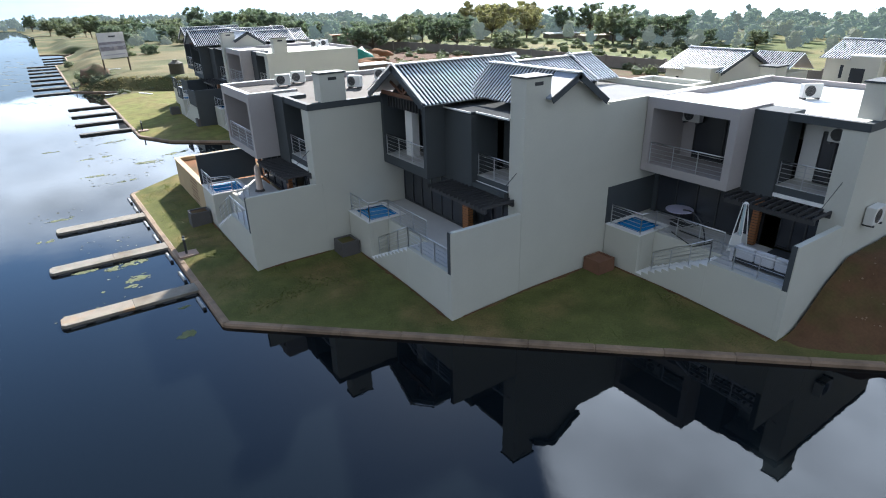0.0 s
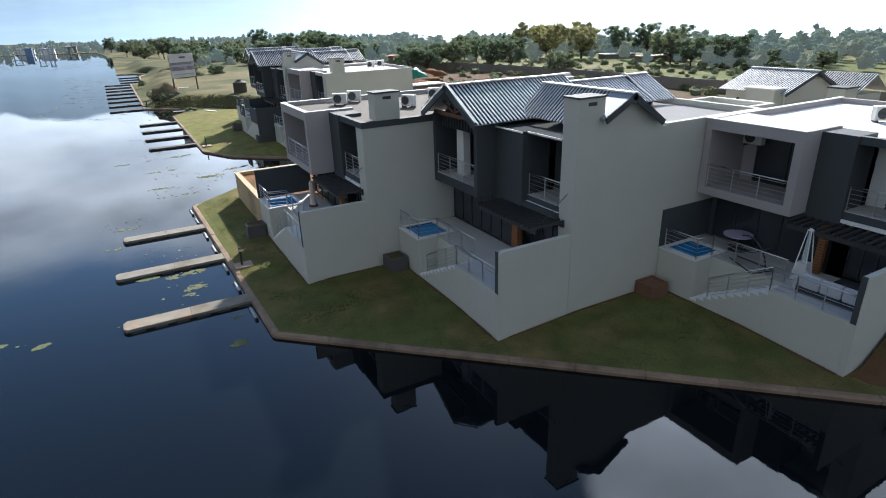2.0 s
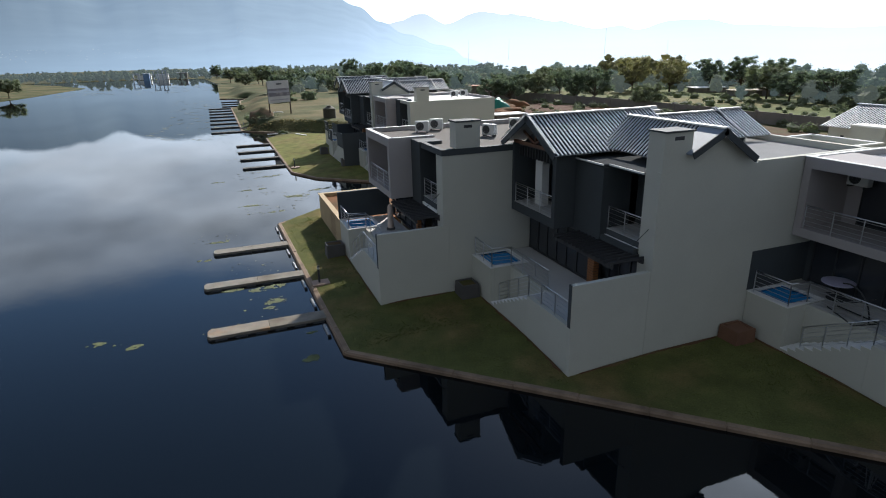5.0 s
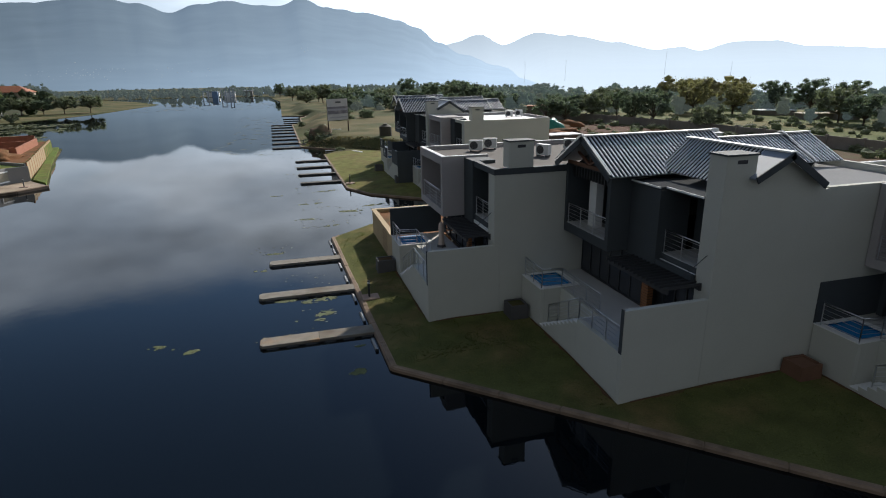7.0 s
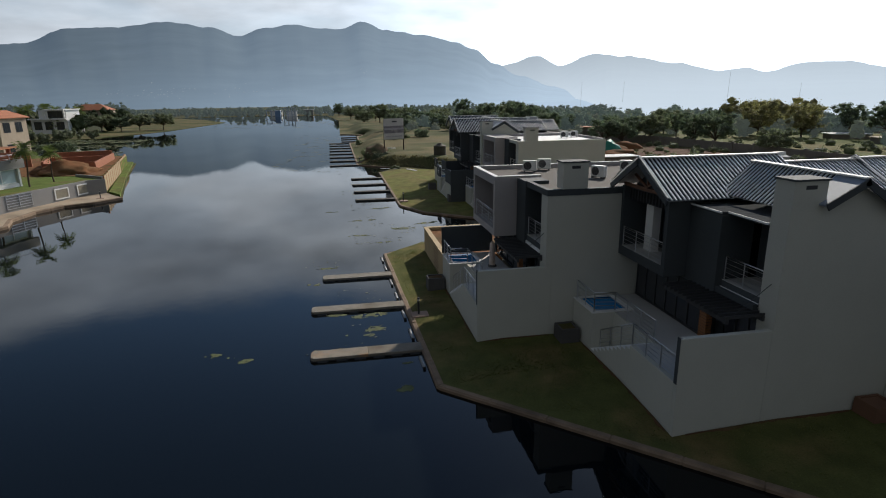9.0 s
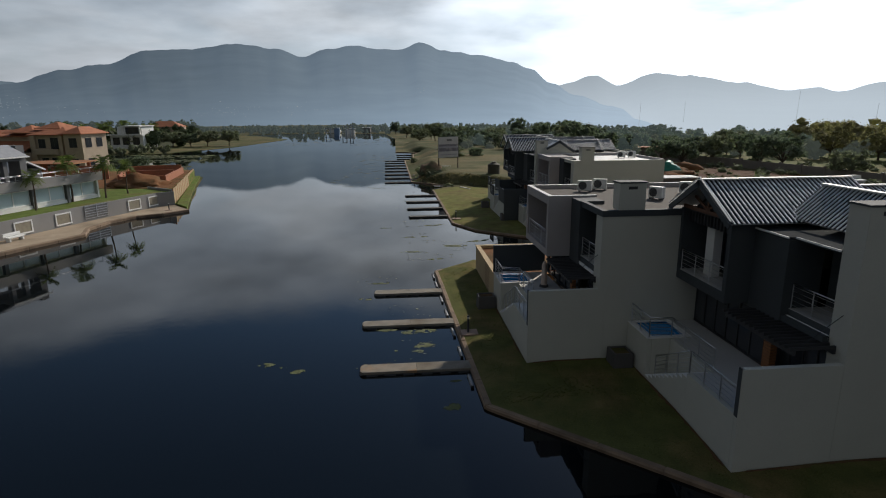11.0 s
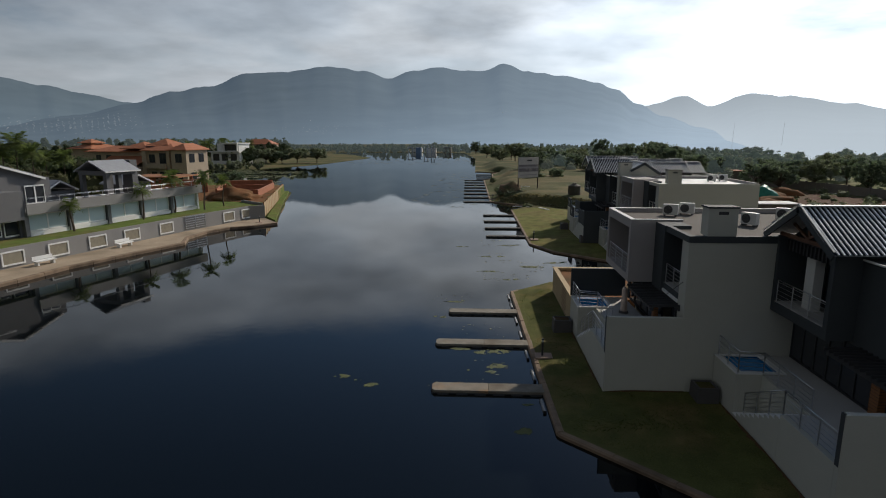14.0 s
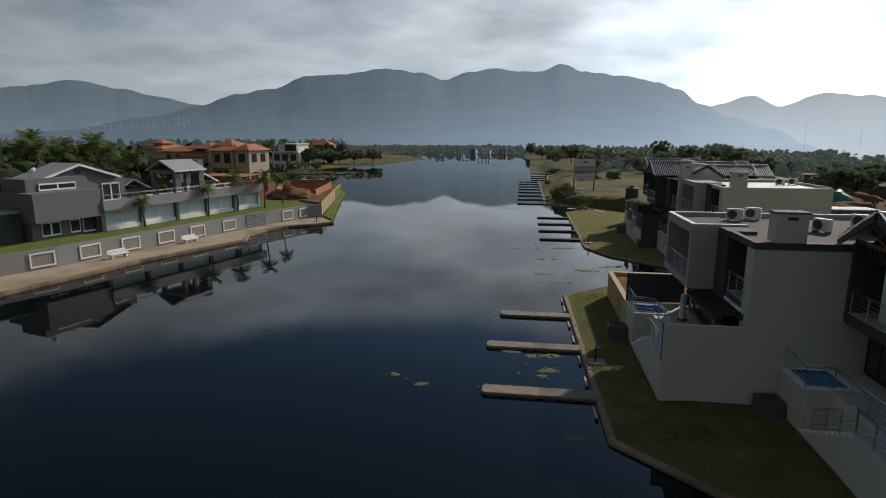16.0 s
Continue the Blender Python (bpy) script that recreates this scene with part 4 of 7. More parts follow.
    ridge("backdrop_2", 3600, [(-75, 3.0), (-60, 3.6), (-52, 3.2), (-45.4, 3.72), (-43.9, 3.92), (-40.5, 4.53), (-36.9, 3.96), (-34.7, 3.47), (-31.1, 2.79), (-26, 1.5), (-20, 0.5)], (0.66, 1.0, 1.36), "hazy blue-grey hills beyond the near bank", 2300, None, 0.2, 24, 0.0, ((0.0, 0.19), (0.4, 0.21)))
    ridge("backdrop_3", 4200, [(8, 1.0), (15.0, 2.4), (16.2, 2.7), (19.4, 3.5), (21.6, 2.55), (24.5, 3.55), (27.6, 3.24), (31.9, 2.53), (35.4, 1.8), (37.4, 1.98), (38.9, 1.61), (41.9, 2.27), (44.6, 2.24), (47.1, 1.72), (55, 1.2), (75, 0.8), (100, 0.6)], (0.87, 1.02, 1.19), "pale mountain range with a glowing haze slope in front", 3100, 290, 0.0, 24, 0.0, ((0.4, 0.60), (0.6, 0.62), (0.72, 0.74)))

    # glowing sheet added over the bare ground, its haze painted in
    ridge("backdrop_4", 2900, [(-2, -0.23), (34, -0.23)], (0.66, 0.99, 1.40), "glowing haze sheet over the plain to the foot of the mountains", 480, None, 0.0, 0, 0.85, ((0.5, 0.355), (0.587, 0.45), (0.67, 0.59)))


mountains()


# ---------------- trees ----------------
def ico_points(level):
    bm = bmesh.new()
    bmesh.ops.create_icosphere(bm, subdivisions=level, radius=1.0)
    got = [v.co.copy() for v in bm.verts], [[v.index for v in f.verts] for f in bm.faces]
    bm.free()
    return got


ICO, ICO_FAR = ico_points(2), ico_points(1)


def leaf_lump(bm, c, r, squash=0.75, shape=None):
    """The dense inside of a clump of leaves: an uneven lump."""
    c, o = Vector(c), Vector((random.uniform(0, 99), random.uniform(0, 99), 0))
    vs = []
    shape = shape or ICO
    for v in shape[0]:
        k = r * (0.84 + 0.75 * noise.noise(v * 2.4 + o))
        vs.append(bm.verts.new((c.x + v.x * k, c.y + v.y * k, c.z + v.z * k * squash)))
    for f in shape[1]:
        bm.faces.new([vs[i] for i in f])


def leaf_quads(bm, c, r, n, size, squash=0.75):
    for _ in range(n):
        d = Vector((random.gauss(0, 1), random.gauss(0, 1), random.gauss(0, 1)))
        d.normalize()
        p = Vector(c) + Vector((d.x, d.y, d.z * squash)) * r * random.uniform(0.7, 1.12)
        u = Vector((random.gauss(0, 1), random.gauss(0, 1), random.gauss(0, 0.6))).normalized()
        w = u.cross(d + Vector((0.01, 0.02, 0.03))).normalized()
        s = size * random.uniform(0.5, 1.2)
        bm.faces.new([bm.verts.new(p + u * s * a + w * s * b) for a, b in ((-1, -0.2), (0, -0.6), (1, 0.1), (0.1, 0.6))])


def crown(h, r, clumps, n, size, lift=0.35):
    bm = bmesh.new()
    cs = []
    for i in range(clumps):
        a = random.uniform(0, 2 * math.pi)
        k = math.sqrt(random.uniform(0, 1))
        z = h * (lift + (1 - lift) * random.uniform(0.1, 0.92))
        edge = math.sqrt(max(0.05, 1 - ((z / h - lift - 0.3) / 0.75) ** 2))
        c = Vector((math.cos(a) * r * k * edge, math.sin(a) * r * k * edge, z))
        cs.append(c)
        rc = r * random.uniform(0.19, 0.32)
        leaf_lump(bm, c, rc * 0.66, 0.75, ICO_FAR)
        leaf_quads(bm, c, rc, n, size)
    return bm, cs


def tree_kind(h, r, clumps, n, size, mat, label, lift=0.35):
    t = thing("tree", (0, 0, -50), label, "tree", "trees on the field")
    bm, cs = crown(h, r, clumps, n, size, lift)
    tb = bmesh.new()
    tube(tb, (0, 0, -0.3), (0.1, 0, h * lift), h * 0.032, h * 0.022, 7)
    for c in cs[::3]:
        tube(tb, (0.1, 0, h * lift * random.uniform(0.7, 1)), tuple(c), h * 0.014, h * 0.004, 5)
    part("trunk", tb, M_BARK, t)
    part("crown", bm, mat, t)
    return t


KINDS = [tree_kind(6, 3.4, 62, 76, 0.15, M_LEAF, "round dark green broadleaf tree on the field", 0.28),
         tree_kind(7, 4.6, 70, 76, 0.16, M_LEAF2, "spreading olive green thorn tree on the field", 0.32),
         tree_kind(9, 3.9, 72, 76, 0.18, M_LEAF, "tall dark green broadleaf tree", 0.22),
         tree_kind(8, 4.2, 64, 76, 0.17, M_LEAF3, "yellowing autumn tree among green ones", 0.25)]


def trees(places):
    for x, y, k, s in places:
        copy_thing(KINDS[k], pose(x, y, ZG, 0, 0, random.uniform(0, 360)) @ Matrix.Diagonal((s, s, s * random.uniform(0.9, 1.1), 1)))


def far_woods(name, n, place, mat, label, h0, h1, leaves=150, size=0.6, clumps=10):
    bm = bmesh.new()
    for _ in range(n):
        x, y = place()
        h = random.uniform(h0, h1)
        r = h * random.uniform(0.42, 0.65)
        z0 = 0.4
        leaf_lump(bm, (x, y, z0 + h * 0.46), r * 0.62, 0.9)
        for c in range(clumps):
            a = random.uniform(0, 6.28)
            k = random.uniform(0, 0.44)
            cc, rc = (x + math.cos(a) * r * k, y + math.sin(a) * r * k, z0 + h * random.uniform(0.10, 0.84)), r * random.uniform(0.34, 0.56) * math.sqrt(7 / clumps)
            leaf_lump(bm, cc, rc * 0.74, 0.75, ICO_FAR)
            leaf_quads(bm, cc, rc, leaves // clumps, size)
    me = bpy.data.meshes.new(name)
    bm.to_mesh(me)
    bm.free()
    me.materials.append(mat)
    tagged(new(name, me), label, "woods", kind="stuff")


def polar(a0, a1, d0, d1):
    def f():
        a, d = radians(random.uniform(a0, a1)), math.sqrt(random.uniform(d0 * d0, d1 * d1))
        return math.sin(a) * d, math.cos(a) * d
    return f


def woods_floor(name, a0, a1, d0, d1):
    bm = bmesh.new()
    n = 40
    inner = [bm.verts.new((math.sin(radians(a)) * d0 * k, math.cos(radians(a)) * d0 * k, ZG + 0.05)) for a, k in ((a0 + (a1 - a0) * i / n, 1 + 0.05 * noise.noise((i * 0.5, d0, 0))) for i in range(n + 1))]
    outer = [bm.verts.new((math.sin(radians(a)) * d1, math.cos(radians(a)) * d1, ZG + 0.05)) for a in (a0 + (a1 - a0) * i / n for i in range(n + 1))]
    for i in range(n):
        bm.faces.new((inner[i], inner[i + 1], outer[i + 1], outer[i]))
    solid(name, bm, M_UNDER, "dark scrub and leaf litter under the woods", "scrub", kind="structure")


woods_floor("ground_woods", 6, 95, 188, 1500)
woods_floor("ground_woods_end", -21, 5, 440, 800)
woods_floor("ground_woods_far", -75, -20, 276, 1500)
# Belts in M_LEAFN, M_LEAFO and M_LEAFF glow: their haze is painted in.
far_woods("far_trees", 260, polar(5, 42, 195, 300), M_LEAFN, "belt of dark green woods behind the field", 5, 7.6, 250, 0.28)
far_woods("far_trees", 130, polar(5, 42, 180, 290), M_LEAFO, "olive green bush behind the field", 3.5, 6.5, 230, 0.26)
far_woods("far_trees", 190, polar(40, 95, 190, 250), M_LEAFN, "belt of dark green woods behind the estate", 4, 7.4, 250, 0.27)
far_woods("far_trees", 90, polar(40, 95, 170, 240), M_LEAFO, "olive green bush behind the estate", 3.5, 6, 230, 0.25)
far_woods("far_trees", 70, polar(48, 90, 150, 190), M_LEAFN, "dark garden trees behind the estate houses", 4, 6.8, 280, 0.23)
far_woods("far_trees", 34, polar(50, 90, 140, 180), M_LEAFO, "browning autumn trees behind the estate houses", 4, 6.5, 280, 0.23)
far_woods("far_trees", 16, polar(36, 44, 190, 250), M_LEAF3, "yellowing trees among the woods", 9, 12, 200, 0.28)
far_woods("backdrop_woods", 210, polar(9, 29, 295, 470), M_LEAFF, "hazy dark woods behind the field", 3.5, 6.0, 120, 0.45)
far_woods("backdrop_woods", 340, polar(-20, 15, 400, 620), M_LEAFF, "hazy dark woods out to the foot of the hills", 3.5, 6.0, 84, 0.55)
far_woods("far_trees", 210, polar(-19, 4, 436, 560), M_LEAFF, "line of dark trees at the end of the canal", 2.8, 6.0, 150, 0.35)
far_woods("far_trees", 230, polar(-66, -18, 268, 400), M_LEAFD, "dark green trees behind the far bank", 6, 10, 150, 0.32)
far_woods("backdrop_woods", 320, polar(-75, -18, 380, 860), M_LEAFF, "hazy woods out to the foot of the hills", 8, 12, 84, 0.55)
far_woods("far_trees", 70, polar(-47, -33, 92, 122), M_LEAFB, "dense olive bushes between the villas", 6, 9, 500, 0.17, 18)
far_woods("far_trees", 60, polar(-50, -35, 122, 150), M_LEAFD, "dark trees behind the terracotta villa", 8, 10, 420, 0.2, 14)
far_woods("far_trees", 150, polar(-85, -42, 78, 140), M_LEAFD, "dense dark green trees behind the grey house", 8, 12, 420, 0.19, 16)
# trees on the field behind the houses
far_woods("far_trees", 46, polar(-29, -20.5, 224, 240), M_LEAF2, "low bushes in front of the white villa", 2.2, 4.2, 150, 0.2)
trees([(84.5, 98.9, 1, 0.74), (83.9, 125.3, 2, 0.82), (86.5, 120.5, 0, 1.15), (73, 139, 0, 1.05), (78.3, 135.3, 1, 0.92), (64.5, 133, 0, 1.0), (68.5, 131, 0, 1.0), (138, 137, 2, 1.05), (145, 131, 2, 1.1), (152, 125, 2, 1.05),
       (124.7, 104.6, 1, 1.1), (121, 95.5, 0, 1.25), (125, 88, 0, 1.25), (117, 145, 3, 1.25), (125, 138, 3, 1.2), (130, 82, 0, 0.72), (132, 71, 1, 0.5), (76, 186, 0, 1.05), (58, 190, 0, 1.0), (66, 176, 1, 0.9), (36, 178, 1, 0.8),
       (24, 196, 0, 0.8), (46, 205, 2, 0.8), (95, 150, 0, 1.1), (80, 160, 2, 0.8), (16, 150, 1, 0.6), (22, 152, 0, 0.6), (108, 152, 2, 0.8), (100, 165, 1, 1.0)])
rng_field = random.Random(77)
field = []
for _ in range(34):
    a, d = radians(rng_field.uniform(2.5, 21)), rng_field.uniform(178, 300)
    field.append((math.sin(a) * d, math.cos(a) * d, rng_field.choice((0, 0, 1, 2)), rng_field.uniform(0.85, 1.25)))
trees(field)
# across the water and at the end of the canal
trees([(-72, 262, 1, 0.95), (-80, 258, 1, 1.0), (-86, 255, 0, 1.0), (-93, 254, 1, 1.0), (-99, 252, 0, 1.05), (-106, 250, 1, 1.0), (-112, 254, 2, 0.7), (2, 395, 2, 0.9), (14, 380, 0, 1.0), (8, 330, 1, 1.0), (20, 300, 0, 0.9), (12, 260, 1, 0.9), (26, 240, 1, 1.0),
       (34, 232, 0, 1.0), (40, 226, 1, 0.9), (-58.9, 131, 0, 0.62), (-55.4, 130.4, 0, 0.66)])
for k in KINDS:
    for o in list(k.children_recursive) + [k]:
        bpy.data.objects.remove(o)


def hillside_village():
    """Tiny pale houses scattered over the foot of the hills."""
    bm = bmesh.new()
    rng = random.Random(3)
    slopes = [v.co for o in bpy.data.objects if o.name in ("backdrop_1", "backdrop_2") for v in o.data.vertices]
    def direction(c):
        return math.degrees(math.atan2(c.x, c.y)), math.degrees(math.atan2(c.z - 13, math.hypot(c.x, c.y)))
    table = [(c, *direction(c)) for c in slopes]
    for az, el, saz, sel, n in ((-37.5, 0.7, 1.6, 0.3, 420), (-34.5, 0.95, 1.6, 0.32, 620), (-32.2, 1.3, 1.0, 0.3, 320), (-28, 0.6, 2.2, 0.3, 60), (-42, 0.8, 2.5, 0.4, 120), (-16, 0.55, 1.4, 0.25, 60), (-13, 0.8, 1.0, 0.12, 20), (-8, 0.5, 3, 0.3, 26), (3, 2.4, 0.4, 0.15, 4)):
        near = [(c, a, e) for c, a, e in table if abs(a - az) < 2.2 * saz and abs(e - el) < 2.2 * sel + 0.3]
        for _ in range(n):
            a, e = rng.gauss(az, saz), rng.gauss(el, sel)
            c, a1, e1 = min(near, key=lambda q: (q[1] - a) ** 2 + (q[2] - e) ** 2)
            d = math.hypot(c.x, c.y)
            s = rng.uniform(0.3, 0.95) * d / 2000
            x, y, z = math.sin(radians(a)) * d, math.cos(radians(a)) * d, 13 + math.tan(radians(e)) * d
            z = c.z + (z - c.z) * 0.4
            box(bm, x - s * 1.5, y - s, z - s * 2, x + s * 1.5, y + s, z + s * 0.8)
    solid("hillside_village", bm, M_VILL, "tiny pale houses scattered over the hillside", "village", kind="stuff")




# ---------------- left bank ----------------
PROM_W = [(-49.5, 20.0), (-45.9, 42.4), (-44.0, 47.0), (-42.5, 52.6), (-39.7, 62.5), (-37.4, 70.5), (-33.2, 82.3), (-31.3, 83.6)]
LEFT_EDGE = SHORE[33:45][::-1]


def offset_sheet(name, outline, z, depth, mat, label, category):
    bm = bmesh.new()
    prism(bm, outline, 2, z - depth, z)
    return solid(name, bm, mat, label, category, kind="structure")


offset_sheet("pavement", [(-48, 8.0), (-41.4, 37.6)] + LEFT_EDGE[1:] + PROM_W[::-1] + [(-52, 8)], 0.80, 0.8, M_SAND, "sandy paved promenade along the canal", "promenade")
kerb("kerb_3", SHORE[33:45], 2.6, "rough pale stone edging of the promenade", 0.5, 0.83)
offset_sheet("lawn_3", [(p[0] - 0.2, p[1]) for p in PROM_W] + [(-40, 119), (-75, 128), (-130, 128), (-150, 20)], 2.66, 2.2, M_GARDEN, "green garden lawn behind the grey boundary wall", "lawn")
offset_sheet("lawn_4", [(-31.0, 83.6), (-28.5, 80.2), (-34.5, 101), (-40.6, 124), (-42, 124), (-40.2, 119)], 1.0, 0.6, M_GARDEN, "strip of grass between the fence and the water", "lawn")


def boundary_wall():
    w = thing("boundary_wall", (0, 0, 0), "grey plastered boundary wall with white framed stone panels", "wall")
    for a, b in zip(PROM_W[:-1], PROM_W[1:]):
        bm = bmesh.new()
        along([a, b], 0.0, 0.22, 0.6, 2.72, bm)
        part("wall", bm, M_GREYW, w)
    chain = PROM_W[1:]
    total = [0.0]
    for a, b in zip(chain[:-1], chain[1:]):
        total.append(total[-1] + math.hypot(b[0] - a[0], b[1] - a[1]))
    def at(s):
        for i in range(len(chain) - 1):
            if s <= total[i + 1]:
                k = (s - total[i]) / (total[i + 1] - total[i])
                d = (Vector(chain[i + 1]) - Vector(chain[i])).normalized()
                return Vector(chain[i]).lerp(Vector(chain[i + 1]), k), d
        return Vector(chain[-1]), d
    for s in (3.65, 8.2, 12.75, 17.25, 21.75, 26.9, 37.8, 41.4):
        p, d = at(s)
        bm = bmesh.new()
        lattice(bm, 0.02, 0.09, [(-1.1, -0.95), (0.95, 1.1)], [(1.03, 1.18), (2.25, 2.40)])
        f = part("panel", bm, M_WHITE, w, "white framed panel of pale stone")
        f.matrix_basis = pose(p.x, p.y, 0, 0, 0, -math.degrees(math.atan2(d.x, d.y)))
        bm = bmesh.new()
        box(bm, -0.05, -0.94, 1.19, 0.04, 0.94, 2.24)
        part("stone", bm, M_STONE, f)
    p, d = at(31.7)
    bm = bmesh.new()
    lattice(bm, 0.02, 0.08, bars(-1.7, 1.7, 2, 0.04), [(1.1 + 0.3 * i, 1.16 + 0.3 * i) for i in range(6)])
    g = part("gate", bm, M_STEEL, w, "slatted metal gate")
    g.matrix_basis = pose(p.x, p.y, 0, 0, 0, -math.degrees(math.atan2(d.x, d.y)))


# Village walls emit a little: distance haze put into the material.
M_VILL = glow(material("haze_glow_village", (0.26, 0.25, 0.24), 0.9, var=0.8, scale=0.02, fine=0.3, bump=0), (0.20, 0.24, 0.28))
hillside_village()
M_STONE = material("grey_stone_panel", (0.27, 0.24, 0.18), 0.9, var=0.35, scale=3, fine=20)
M_GREYW = material("mid_grey_plaster", (0.25, 0.243, 0.235), 0.85, var=0.15, scale=0.5, fine=10)
boundary_wall()


def bench(x, y, rz):
    b = thing("garden_bench", (x, y, 0.80), "white concrete bench on the sandy promenade", "bench", "benches on the promenade", rz=rz)
    boxes("seat", M_WHITE, b, (-0.3, -1.0, 0.36, 0.3, 1.0, 0.48), bevel=0.02)
    boxes("backrest", M_WHITE, b, (-0.38, -1.0, 0.5, -0.28, 1.0, 0.85), bevel=0.02)
    for yy in (-0.75, 0.75):
        boxes("leg", M_WHITE, b, (-0.25, yy - 0.1, 0, 0.25, yy + 0.1, 0.36), bevel=0.02)


bench(-41.2, 51.5, -18)
bench(-38.9, 60.6, -14)


def hip_or_gable(parent, x0, x1, y0, y1, ze, zr, along_y, mat, over=0.4, name="roof", label="tiled gable roof"):
    """A solid gable roof over a rectangle, its ridge along y or x, with overhang and thickness."""
    t = 0.14
    bm = bmesh.new()
    if along_y:
        xm, x0, x1 = (x0 + x1) / 2, x0 - over, x1 + over
        prism(bm, [(x0, ze), (xm, zr), (x1, ze), (x1, ze - t), (xm, zr - t), (x0, ze - t)], 1, y0 - over, y1 + over)
    else:
        ym, y0, y1 = (y0 + y1) / 2, y0 - over, y1 + over
        prism(bm, [(y0, ze), (ym, zr), (y1, ze), (y1, ze - t), (ym, zr - t), (y0, ze - t)], 0, x0 - over, x1 + over)
    return part(name, bm, mat, parent, label)


def hip_roof(parent, x0, x1, y0, y1, ze, zr, mat, label="terracotta hipped roof", over=0.5):
    x0, x1, y0, y1 = x0 - over, x1 + over, y0 - over, y1 + over
    w = min(x1 - x0, y1 - y0) / 2
    if x1 - x0 > y1 - y0:
        r0, r1 = (x0 + w, (y0 + y1) / 2), (x1 - w, (y0 + y1) / 2)
    else:
        r0, r1 = ((x0 + x1) / 2, y0 + w), ((x0 + x1) / 2, y1 - w)
    root = None
    c = [(x0, y0), (x1, y0), (x1, y1), (x0, y1)]
    bm = bmesh.new()
    lo = [bm.verts.new((*p, ze - 0.15)) for p in c]
    hi = [bm.verts.new((*p, ze)) for p in c]
    a, b = bm.verts.new((*r0, zr)), bm.verts.new((*r1, zr))
    bm.faces.new(lo[::-1])
    for i in range(4):
        bm.faces.new((lo[i], lo[(i + 1) % 4], hi[(i + 1) % 4], hi[i]))
    if x1 - x0 > y1 - y0:
        for f in ((hi[0], hi[1], b, a), (hi[1], hi[2], b), (hi[2], hi[3], a, b), (hi[3], hi[0], a)):
            bm.faces.new(f)
    else:
        for f in ((hi[0], hi[1], a), (hi[1], hi[2], b, a), (hi[2], hi[3], b), (hi[3], hi[0], a, b)):
            bm.faces.new(f)
    return part("roof", bm, mat, parent, label)


def window(parent, x, y0, y1, z0, z1, n, mat, glass=None, label="white framed window"):
    """A framed window in the plane x, proud of its wall towards +x."""
    glazed_doors(parent, x, y0, y1, z0, z1, n, "window", mat, glass, label, 0.075)


